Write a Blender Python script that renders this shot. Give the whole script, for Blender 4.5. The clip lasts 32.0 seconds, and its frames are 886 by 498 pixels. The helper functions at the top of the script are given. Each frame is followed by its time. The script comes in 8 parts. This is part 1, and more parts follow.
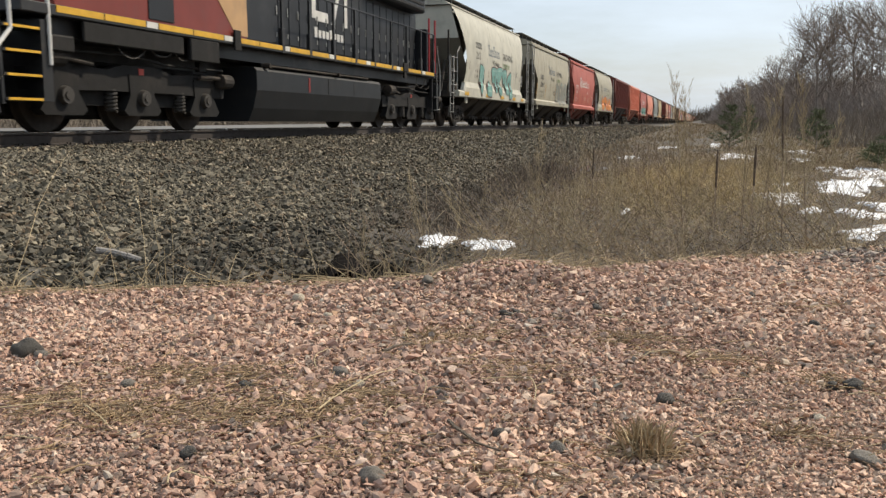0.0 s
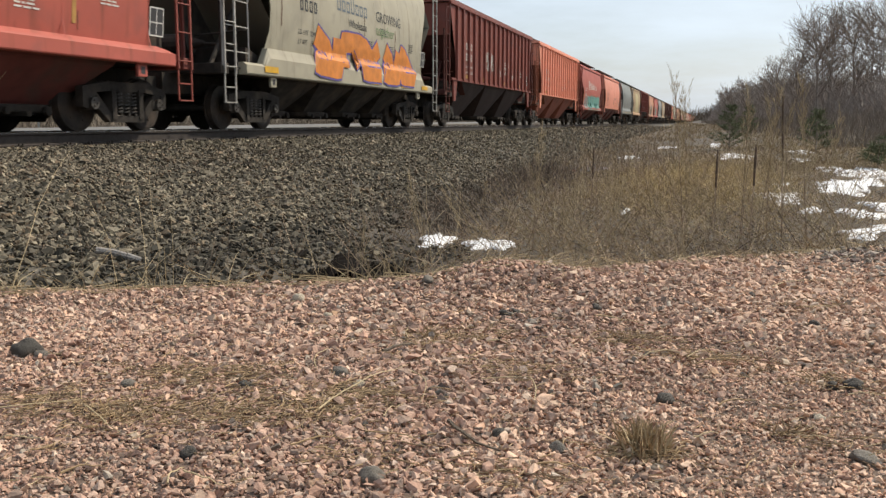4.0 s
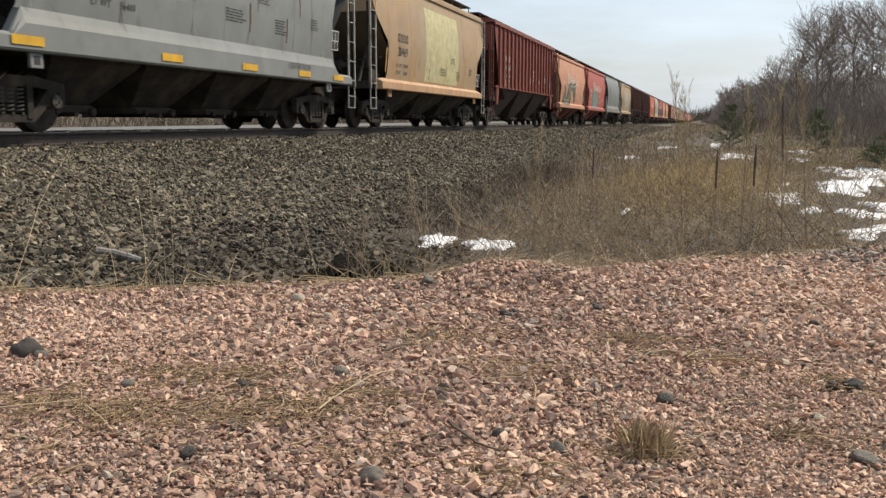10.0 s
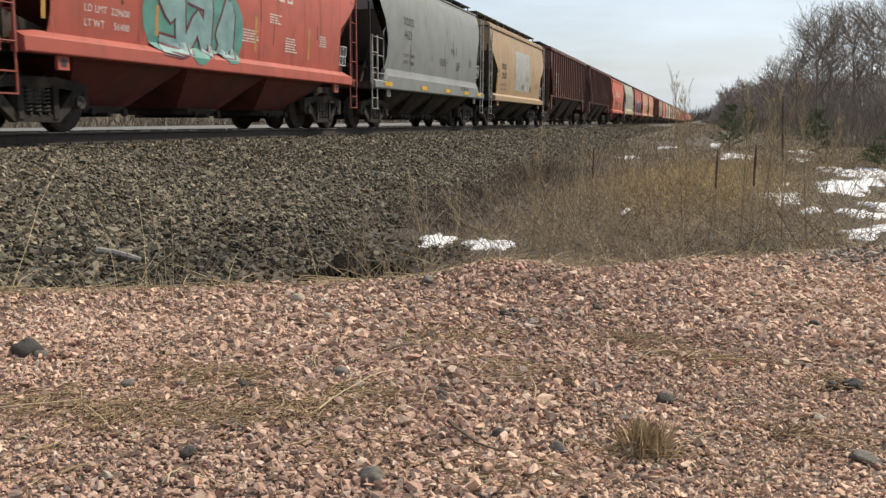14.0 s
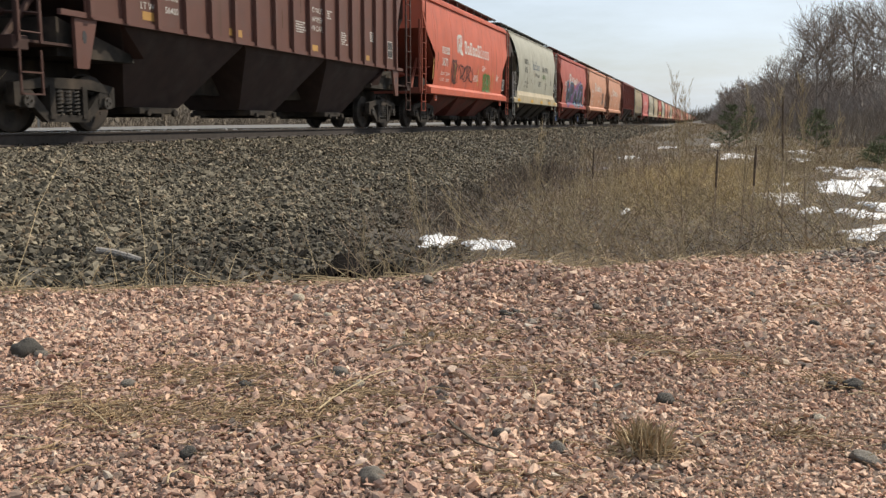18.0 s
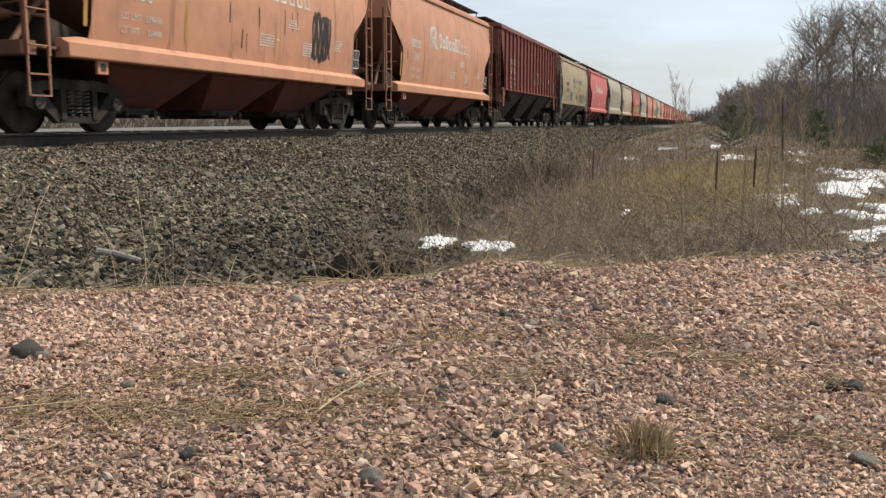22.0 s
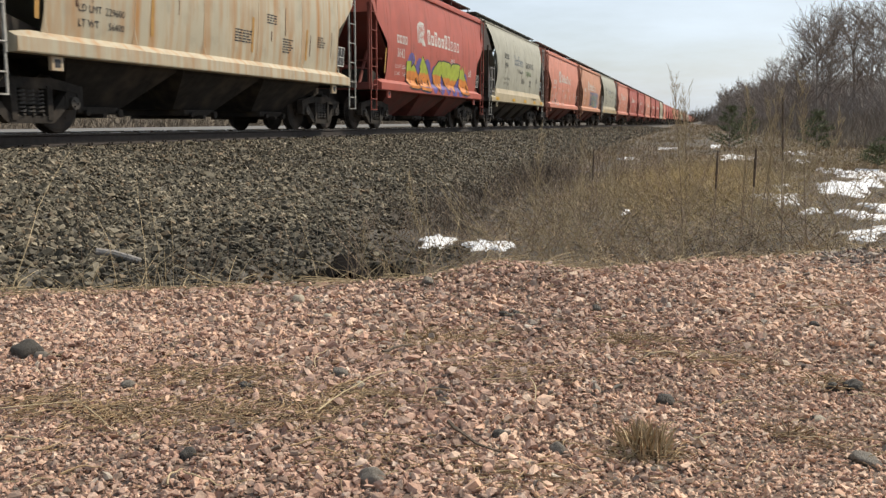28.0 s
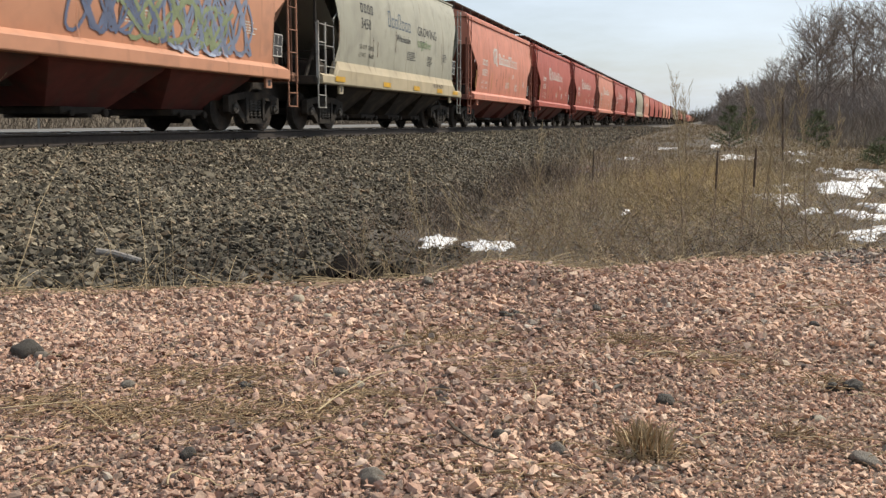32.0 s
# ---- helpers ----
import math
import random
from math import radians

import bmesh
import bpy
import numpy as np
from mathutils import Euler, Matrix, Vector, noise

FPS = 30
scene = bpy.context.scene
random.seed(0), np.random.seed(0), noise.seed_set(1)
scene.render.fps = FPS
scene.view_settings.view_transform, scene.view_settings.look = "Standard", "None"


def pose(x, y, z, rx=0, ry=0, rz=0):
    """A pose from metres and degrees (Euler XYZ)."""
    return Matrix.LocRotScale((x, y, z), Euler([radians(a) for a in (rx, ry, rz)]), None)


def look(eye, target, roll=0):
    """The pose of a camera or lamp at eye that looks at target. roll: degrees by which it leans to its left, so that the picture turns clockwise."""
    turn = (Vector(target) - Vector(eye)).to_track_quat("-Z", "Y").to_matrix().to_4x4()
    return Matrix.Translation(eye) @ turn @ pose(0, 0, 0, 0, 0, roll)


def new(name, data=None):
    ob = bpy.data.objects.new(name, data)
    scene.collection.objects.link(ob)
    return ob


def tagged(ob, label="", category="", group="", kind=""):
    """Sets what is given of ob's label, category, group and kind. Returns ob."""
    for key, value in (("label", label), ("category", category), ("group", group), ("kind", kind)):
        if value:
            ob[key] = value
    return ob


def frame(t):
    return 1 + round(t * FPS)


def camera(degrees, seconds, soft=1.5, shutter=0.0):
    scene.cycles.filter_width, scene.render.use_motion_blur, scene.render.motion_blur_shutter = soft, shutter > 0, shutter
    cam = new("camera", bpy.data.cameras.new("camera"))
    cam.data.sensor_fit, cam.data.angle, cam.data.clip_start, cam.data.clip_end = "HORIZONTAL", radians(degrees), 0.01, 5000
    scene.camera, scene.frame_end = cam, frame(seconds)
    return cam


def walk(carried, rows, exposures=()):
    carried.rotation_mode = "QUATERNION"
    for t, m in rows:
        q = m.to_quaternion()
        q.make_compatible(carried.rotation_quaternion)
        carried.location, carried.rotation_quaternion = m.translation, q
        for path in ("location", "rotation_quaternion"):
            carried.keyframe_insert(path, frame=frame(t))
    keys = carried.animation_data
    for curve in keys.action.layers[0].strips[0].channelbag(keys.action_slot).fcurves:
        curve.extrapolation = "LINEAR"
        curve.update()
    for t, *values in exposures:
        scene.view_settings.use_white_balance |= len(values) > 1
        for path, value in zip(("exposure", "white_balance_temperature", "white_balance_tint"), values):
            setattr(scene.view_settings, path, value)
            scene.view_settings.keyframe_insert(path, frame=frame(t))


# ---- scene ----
# ------------------------------------------------------------ camera
EYE = Vector((0.0, 0.0, 0.19))
YAW, TILT = 16.53, -8.41


def aim(up=0.0):
    return pose(EYE.x, EYE.y, EYE.z, 90 + TILT + up, 0, YAW)


cam = camera(53.36, 32.0, soft=1.42, shutter=0.08)
# the tripod is nudged a little upwards shortly after twenty seconds
walk(cam, [(0.0, aim()), (10.0, aim()), (20.1, aim()), (20.4, aim(0.11)), (21.0, aim(0.11)), (21.3, aim(0.07)), (26.0, aim(0.07)), (32.0, aim(0.07))],
     exposures=[(0.0, 0.0, 7100, 10), (32.0, 0.0, 7100, 10)])

# ------------------------------------------------------------ light
SUN_ELEVATION, SUN_AZIMUTH = 46.0, 42.0   # azimuth clockwise from the +Y axis
world = bpy.data.worlds.new("sky")
scene.world = world
world.use_nodes = True
wn, wl = world.node_tree.nodes, world.node_tree.links
sky = wn.new("ShaderNodeTexSky")
sky.sky_type, sky.sun_disc = "NISHITA", False
sky.sun_elevation, sky.sun_rotation = radians(SUN_ELEVATION), radians(SUN_AZIMUTH)
sky.air_density, sky.dust_density, sky.ozone_density = 1.0, 2.0, 1.5
# thin high cloud, stretched along the horizon
sky_co = wn.new("ShaderNodeTexCoord")
sky_map = wn.new("ShaderNodeMapping")
sky_map.inputs["Scale"].default_value = (2.0, 2.0, 9.0)
cloud = wn.new("ShaderNodeTexNoise")
cloud.inputs["Scale"].default_value, cloud.inputs["Detail"].default_value, cloud.inputs["Roughness"].default_value = 1.6, 7, 0.6
cloud_ramp = wn.new("ShaderNodeValToRGB")
cloud_ramp.color_ramp.elements[0].position, cloud_ramp.color_ramp.elements[1].position = 0.3, 0.75
cloud_ramp.color_ramp.elements[0].color, cloud_ramp.color_ramp.elements[1].color = (0.35, 0.35, 0.35, 1), (0.8, 0.8, 0.8, 1)
veil = wn.new("ShaderNodeMix")
veil.data_type = "RGBA"
veil.inputs["B"].default_value = (9.0, 10.9, 13.4, 1)
wl.new(sky_co.outputs["Generated"], sky_map.inputs["Vector"])
wl.new(sky_map.outputs["Vector"], cloud.inputs["Vector"])
wl.new(cloud.outputs["Fac"], cloud_ramp.inputs["Fac"])
wl.new(cloud_ramp.outputs["Color"], veil.inputs["Factor"])
wl.new(sky.outputs["Color"], veil.inputs["A"])
wl.new(veil.outputs["Result"], wn["Background"].inputs["Color"])
wn["Background"].inputs["Strength"].default_value = 0.095

sun = new("sun", bpy.data.lights.new("sun", "SUN"))
sun.data.energy, sun.data.angle, sun.data.color = 4.4, radians(1.5), (1.0, 0.93, 0.82)
az, el = radians(SUN_AZIMUTH), radians(SUN_ELEVATION)
sun.matrix_world = look(Vector((math.sin(az) * math.cos(el), math.cos(az) * math.cos(el), math.sin(el))) * 80, (0, 0, 0))

# ------------------------------------------------------------ materials
MATS = {}


def material(name, colour, rough=0.8, metal=0.0, colours=(), grain=20.0, amount=0.35, bump=0.3, bump_scale=None, island=(), spec=0.5,
             streak=0.0, streak_colour=(0.12, 0.05, 0.02), dirt=0.0, dirt_colour=(0.1, 0.085, 0.07), attribute=None):
    """A surface with grain, blotches, optional rusty streaks that run down, and dirt."""
    if name in MATS:
        return MATS[name]
    m = bpy.data.materials.new(name)
    m.use_nodes = True
    n, l = m.node_tree.nodes, m.node_tree.links
    b = n["Principled BSDF"]
    b.inputs["Roughness"].default_value, b.inputs["Metallic"].default_value = rough, metal
    b.inputs["Specular IOR Level"].default_value = spec
    co = n.new("ShaderNodeTexCoord")
    src = co.outputs["Object"]

    def noise_tex(scale, detail=4.0, stretch=None, seed=0.0):
        t = n.new("ShaderNodeTexNoise")
        t.inputs["Scale"].default_value, t.inputs["Detail"].default_value = scale, detail
        mp = n.new("ShaderNodeMapping")
        mp.inputs["Location"].default_value = (seed, seed * 1.7, seed * 0.3)
        if stretch:
            mp.inputs["Scale"].default_value = stretch
        l.new(src, mp.inputs["Vector"])
        l.new(mp.outputs["Vector"], t.inputs["Vector"])
        return t.outputs["Fac"]

    def ramp(fac, lo, hi, a=(0, 0, 0, 1), c=(1, 1, 1, 1)):
        r = n.new("ShaderNodeValToRGB")
        r.color_ramp.elements[0].position, r.color_ramp.elements[1].position = lo, hi
        r.color_ramp.elements[0].color, r.color_ramp.elements[1].color = a, c
        l.new(fac, r.inputs["Fac"])
        return r.outputs["Color"]

    def mix(fac, a, c, mode="MIX"):
        x = n.new("ShaderNodeMix")
        x.data_type, x.blend_type = "RGBA", mode
        for sock, v in (("Factor", fac), ("A", a), ("B", c)):
            if isinstance(v, (int, float)):
                x.inputs[sock].default_value = v
            elif isinstance(v, tuple):
                x.inputs[sock].default_value = (*v[:3], 1)
            else:
                l.new(v, x.inputs[sock])
        return x.outputs["Result"]

    if island:
        geo = n.new("ShaderNodeNewGeometry")
        r = n.new("ShaderNodeValToRGB")
        el = r.color_ramp.elements
        while len(el) < len(island):
            el.new(0.5)
        for k, c in enumerate(island):
            el[k].position, el[k].color = k / max(1, len(island) - 1), (*c, 1)
        l.new(geo.outputs["Random Per Island"], r.inputs["Fac"])
        base = r.outputs["Color"]
    elif attribute:
        base = None
        at = n.new("ShaderNodeAttribute")
        at.attribute_name = attribute
        sep = n.new("ShaderNodeSeparateColor")
        l.new(at.outputs["Color"], sep.inputs["Color"])
        base = mix(ramp(noise_tex(30.0, 6), 0.3, 0.7), colours[0][0], colours[0][1])
        for k, ch in enumerate(("Red", "Green", "Blue")):
            layer = mix(ramp(noise_tex(55.0, 6, seed=k + 3.0), 0.3, 0.7), colours[k + 1][0], colours[k + 1][1])
            base = mix(sep.outputs[ch], base, layer)
    else:
        base = mix(0.0, colour, colour)
    dark = tuple(c * (1 - amount) for c in (1.0, 1.0, 1.0))
    base = mix(1.0, base, ramp(noise_tex(grain), 0.3, 0.7, (*dark, 1), (1, 1, 1, 1)), "MULTIPLY")
    base = mix(1.0, base, ramp(noise_tex(grain * 0.07, 3, seed=5.0), 0.3, 0.75, (1 - amount * 0.7,) * 3 + (1,), (1, 1, 1, 1)), "MULTIPLY")
    if dirt:
        base = mix(ramp(noise_tex(2.2, 8, seed=9.0), 0.62 - dirt * 0.4, 0.8), base, dirt_colour)
    if streak:
        base = mix(ramp(noise_tex(1.0, 6, (5.0, 5.0, 0.35), 2.0), 0.72 - streak * 0.3, 0.78), base, streak_colour)
    l.new(base, b.inputs["Base Color"])
    rr = n.new("ShaderNodeMapRange")
    rr.inputs["To Min"].default_value, rr.inputs["To Max"].default_value = max(0.05, rough - 0.12), min(1.0, rough + 0.12)
    l.new(noise_tex(grain * 0.5, 4, seed=7.0), rr.inputs["Value"])
    l.new(rr.outputs["Result"], b.inputs["Roughness"])
    if bump:
        bp = n.new("ShaderNodeBump")
        bp.inputs["Strength"].default_value, bp.inputs["Distance"].default_value = bump, 0.01
        l.new(noise_tex(bump_scale or grain * 2, 5, seed=11.0), bp.inputs["Height"])
        l.new(bp.outputs["Normal"], b.inputs["Normal"])
    MATS[name] = m
    return m


def paint(name, colour, streak=0.3, dirt=0.25, rough=0.55, run=None):
    """Weathered car paint: faded blotches, and runs of rust and soot below the roof's edge."""
    run = run or tuple(0.42 * c + k for c, k in zip(colour, (0.035, 0.02, 0.01)))
    return material("paint_" + name, colour, rough=rough, grain=1.4, amount=0.17, bump=0.12, bump_scale=9.0, streak=streak + 0.2, streak_colour=run, dirt=dirt,
                    dirt_colour=tuple(0.6 * c + 0.02 for c in colour), spec=0.35)


M_STEEL = material("truck_steel", (0.042, 0.036, 0.031), rough=0.85, grain=14.0, amount=0.5, bump=0.4, dirt=0.4, dirt_colour=(0.085, 0.066, 0.052), spec=0.25)
M_WHEEL = material("wheel_steel", (0.05, 0.042, 0.036), rough=0.75, metal=0.1, grain=9.0, amount=0.45, dirt=0.3, dirt_colour=(0.085, 0.06, 0.045), spec=0.3)
M_SPRING = material("spring_steel", (0.07, 0.062, 0.054), rough=0.7, metal=0.1, grain=14.0, amount=0.4)
M_CAP = material("bearing_cap", (0.055, 0.046, 0.038), rough=0.6, grain=14.0, amount=0.4)
M_BLACK = material("black_paint", (0.012, 0.012, 0.013), rough=0.5, grain=2.0, amount=0.3, bump=0.1, dirt=0.2, dirt_colour=(0.05, 0.045, 0.04))
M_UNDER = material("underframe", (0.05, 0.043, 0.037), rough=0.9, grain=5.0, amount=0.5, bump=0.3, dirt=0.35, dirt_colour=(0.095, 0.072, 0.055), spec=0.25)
M_GALV = material("galvanised", (0.36, 0.36, 0.34), rough=0.5, metal=0.5, grain=12.0, amount=0.3, bump=0.1)
M_LADDER = material("ladder_white", (0.46, 0.445, 0.41), rough=0.6, grain=9.0, amount=0.3, bump=0.1, dirt=0.2)
M_ROOFWALK = material("roof_walk", (0.06, 0.06, 0.058), rough=0.7, grain=8.0, amount=0.4, bump=0.2)
M_WHITE = material("white_lettering", (0.75, 0.73, 0.68), rough=0.6, grain=3.0, amount=0.25, bump=0.0)
M_INK = material("dark_lettering", (0.035, 0.035, 0.038), rough=0.6, grain=3.0, amount=0.3, bump=0.0)
M_YELLOW = material("reflector_yellow", (0.75, 0.42, 0.03), rough=0.45, grain=4.0, amount=0.25, bump=0.0)
M_RAIL = material("rail_side", (0.05, 0.038, 0.032), rough=0.8, grain=10.0, amount=0.4, bump=0.25)
M_RAILTOP = material("rail_head", (0.5, 0.5, 0.5), rough=0.25, metal=0.9, grain=6.0, amount=0.2, bump=0.0)
M_TIE = material("tie_wood", (0.07, 0.055, 0.045), rough=0.9, grain=12.0, amount=0.5, bump=0.6)
M_BALLAST = material("ballast_stone", (0.2, 0.19, 0.18), rough=0.9, grain=40.0, amount=0.3, bump=0.3, spec=0.3,
                     island=((0.042, 0.036, 0.025), (0.172, 0.146, 0.106), (0.265, 0.226, 0.163), (0.064, 0.055, 0.042), (0.230, 0.165, 0.106), (0.436, 0.375, 0.274), (0.100, 0.089, 0.066), (0.189, 0.161, 0.117), (0.330, 0.281, 0.200), (0.128, 0.111, 0.078), (0.055, 0.050, 0.040), (0.260, 0.217, 0.154)))
M_SOILED_BALLAST = material("soiled_ballast", (0.12, 0.11, 0.09), rough=0.9, grain=40.0, amount=0.35, bump=0.3, spec=0.25,
                            island=((0.03, 0.027, 0.021), (0.1, 0.088, 0.066), (0.155, 0.135, 0.102), (0.042, 0.038, 0.031), (0.13, 0.098, 0.066), (0.24, 0.21, 0.16), (0.062, 0.056, 0.045), (0.11, 0.096, 0.073), (0.185, 0.16, 0.12), (0.078, 0.07, 0.053), (0.037, 0.034, 0.029)))
M_GREYGRAVEL = material("grey_gravel", (0.2, 0.19, 0.19), rough=0.9, grain=90.0, amount=0.3, bump=0.3, spec=0.2,
                        island=((0.300, 0.256, 0.213), (0.475, 0.400, 0.325), (0.237, 0.169, 0.150), (0.150, 0.131, 0.112), (0.587, 0.488, 0.400), (0.375, 0.263, 0.213), (0.250, 0.225, 0.188), (0.688, 0.587, 0.488)))
M_GRIT = material("pink_grit", (0.3, 0.19, 0.15), rough=0.95, grain=90.0, amount=0.35, bump=0.3, spec=0.1, island=((0.462, 0.278, 0.205), (0.330, 0.201, 0.150), (0.594, 0.371, 0.280), (0.407, 0.252, 0.190)))
M_PINK = material("pink_gravel", (0.4, 0.25, 0.2), rough=0.9, grain=90.0, amount=0.35, bump=0.3, spec=0.15,
                  island=((0.592, 0.368, 0.283), (0.490, 0.302, 0.230), (0.632, 0.423, 0.328), (0.551, 0.348, 0.264), (0.428, 0.277, 0.210), (0.683, 0.494, 0.390), (0.592, 0.363, 0.273), (0.377, 0.302, 0.240),
                          (0.643, 0.414, 0.313), (0.541, 0.329, 0.245), (0.765, 0.585, 0.469), (0.581, 0.384, 0.294), (0.673, 0.454, 0.352), (0.326, 0.252, 0.205), (0.490, 0.323, 0.245), (0.632, 0.404, 0.254)))
M_GROUND = material("ground_soil", (0.2, 0.15, 0.1), rough=0.95, grain=6.0, amount=0.35, bump=0.8, bump_scale=60.0, attribute="zone",
                    colours=[((0.06, 0.047, 0.033), (0.13, 0.1, 0.068)), ((0.13, 0.086, 0.064), (0.22, 0.15, 0.115)), ((0.085, 0.076, 0.062), (0.18, 0.16, 0.13)), ((0.04, 0.031, 0.024), (0.09, 0.07, 0.052))])
M_SNOW = material("snow", (0.8, 0.81, 0.83), rough=0.7, grain=5.0, amount=0.1, bump=0.5, bump_scale=25.0)
M_STRAW = material("dry_grass", (0.36, 0.28, 0.15), rough=0.85, grain=3.0, amount=0.3, bump=0.0,
                   island=((0.302, 0.209, 0.132), (0.543, 0.389, 0.237), (0.407, 0.289, 0.174), (0.693, 0.515, 0.320), (0.211, 0.146, 0.097)))
M_PALE = material("pale_straw", (0.5, 0.42, 0.25), rough=0.8, grain=6.0, amount=0.3, bump=0.0, island=((0.433, 0.328, 0.180), (0.567, 0.444, 0.266), (0.340, 0.251, 0.133)))
M_STALK = material("weed_stalk", (0.2, 0.15, 0.1), rough=0.85, grain=20.0, amount=0.4, bump=0.0, island=((0.373, 0.262, 0.180), (0.611, 0.454, 0.313), (0.255, 0.172, 0.122), (0.475, 0.349, 0.236)))
M_BARK = material("bare_branches", (0.33, 0.27, 0.228), rough=0.95, grain=3.0, amount=0.35, bump=0.2)
M_NEEDLE = material("pine_needles", (0.05, 0.06, 0.028), rough=0.85, grain=6.0, amount=0.4, bump=0.0, island=((0.11, 0.125, 0.06), (0.17, 0.185, 0.085), (0.14, 0.15, 0.075)))
M_FARWOOD = material("far_woods", (0.31, 0.267, 0.23), rough=1.0, grain=1.2, amount=0.4, bump=1.0, bump_scale=3.0)
M_BRUSH = material("brown_brush", (0.15, 0.12, 0.09), rough=0.95, grain=3.0, amount=0.4, bump=0.2, island=((0.1, 0.08, 0.06), (0.17, 0.135, 0.1), (0.22, 0.18, 0.13)))
M_VERGE = material("verge_brush", (0.3, 0.24, 0.19), rough=0.95, grain=3.0, amount=0.4, bump=0.0, island=((0.2, 0.16, 0.125), (0.33, 0.265, 0.205), (0.27, 0.205, 0.16), (0.4, 0.33, 0.25)))
M_GOLD = material("golden_grass", (0.36, 0.27, 0.14), rough=0.85, grain=3.0, amount=0.3, bump=0.0, island=((0.309, 0.212, 0.114), (0.433, 0.318, 0.171), (0.371, 0.261, 0.133), (0.227, 0.159, 0.095)))
M_PALEPINK = material("pale_pink_gravel", (0.5, 0.36, 0.3), rough=0.9, grain=90.0, amount=0.25, bump=0.3,
                      spec=0.15, island=((0.811, 0.545, 0.395), (0.728, 0.462, 0.332), (0.863, 0.628, 0.476), (0.780, 0.516, 0.372), (0.686, 0.433, 0.309), (0.884, 0.680, 0.529), (0.801, 0.526, 0.377), (0.582, 0.458, 0.350), (0.749, 0.458, 0.332)))
M_MATTED = material("matted_grass", (0.25, 0.2, 0.12), rough=0.9, grain=30.0, amount=0.3, bump=0.0, island=((0.432, 0.293, 0.163), (0.278, 0.188, 0.106), (0.598, 0.431, 0.264), (0.165, 0.110, 0.066), (0.474, 0.321, 0.167), (0.340, 0.243, 0.132)))
M_DARKSTEM = material("dark_stems", (0.1, 0.075, 0.055), rough=0.9, grain=20.0, amount=0.3, bump=0.0, island=((0.085, 0.064, 0.048), (0.16, 0.12, 0.088), (0.055, 0.042, 0.033), (0.22, 0.165, 0.115), (0.12, 0.088, 0.064)))
M_STEMS = material("dead_stems", (0.2, 0.15, 0.1), rough=0.9, grain=20.0, amount=0.3, bump=0.0, island=((0.205, 0.140, 0.102), (0.472, 0.346, 0.238), (0.298, 0.208, 0.148), (0.141, 0.097, 0.072), (0.597, 0.456, 0.312)))
M_YELLOW_GRASS = material("yellow_grass", (0.46, 0.36, 0.17), rough=0.85, grain=3.0, amount=0.3, bump=0.0, island=((0.522, 0.371, 0.176), (0.678, 0.519, 0.259), (0.599, 0.433, 0.200), (0.391, 0.278, 0.141)))
M_DARKGRASS = material("dark_grass", (0.12, 0.09, 0.06), rough=0.9, grain=3.0, amount=0.3, bump=0.0, island=((0.103, 0.077, 0.054), (0.184, 0.140, 0.094), (0.138, 0.101, 0.069), (0.253, 0.196, 0.132), (0.081, 0.061, 0.044)))
M_RUSSET = material("russet_grass", (0.34, 0.23, 0.12), rough=0.9, grain=3.0, amount=0.3, bump=0.0, island=((0.365, 0.245, 0.138), (0.533, 0.378, 0.210), (0.421, 0.288, 0.157), (0.617, 0.456, 0.260), (0.253, 0.176, 0.109)))
# ------------------------------------------------------------ helpers for meshes


def part(name, bm, mat, parent=None, label="", smooth=False):
    """Link a bmesh (or a ready mesh, shared) as one mesh object under a thing."""
    me = bm
    if not isinstance(bm, bpy.types.Mesh):
        me = bpy.data.meshes.new(name)
        bmesh.ops.recalc_face_normals(bm, faces=bm.faces[:])
        bm.to_mesh(me)
        bm.free()
        if smooth:
            me.polygons.foreach_set("use_smooth", [True] * len(me.polygons))
    if not me.materials:
        me.materials.append(None)
    ob = new(name, me)
    ob.material_slots[0].link = "OBJECT"
    ob.material_slots[0].material = mat
    if parent:
        ob.parent = parent
    if label:
        ob["label"] = label
    return ob


def box(bm, x0, x1, y0, y1, z0, z1, bevel=0.0):
    c = [bm.verts.new((x, y, z)) for x in (x0, x1) for y in (y0, y1) for z in (z0, z1)]
    fs = [bm.faces.new([c[i] for i in q]) for q in ((0, 1, 3, 2), (4, 6, 7, 5), (0, 4, 5, 1), (2, 3, 7, 6), (0, 2, 6, 4), (1, 5, 7, 3))]
    if bevel:
        bmesh.ops.bevel(bm, geom=list({e for f in fs for e in f.edges}), offset=bevel, segments=1, affect="EDGES")
    return fs


def tube(bm, p, q, r, sides=6, r2=None):
    p, q = Vector(p), Vector(q)
    d = (q - p).normalized()
    a = d.orthogonal().normalized()
    b = d.cross(a)
    r2 = r if r2 is None else r2
    rings = []
    for c, rr in ((p, r), (q, r2)):
        rings.append([bm.verts.new(c + (a * math.cos(k * math.tau / sides) + b * math.sin(k * math.tau / sides)) * rr) for k in range(sides)])
    for k in range(sides):
        j = (k + 1) % sides
        bm.faces.new((rings[0][k], rings[0][j], rings[1][j], rings[1][k]))
    bm.faces.new(rings[0][::-1])
    bm.faces.new(rings[1])


def disc_x(bm, x0, x1, y, z, r0, r1=None, sides=24):
    """A solid round about an axis along x."""
    tube(bm, (x0, y, z), (x1, y, z), r0, sides, r1)


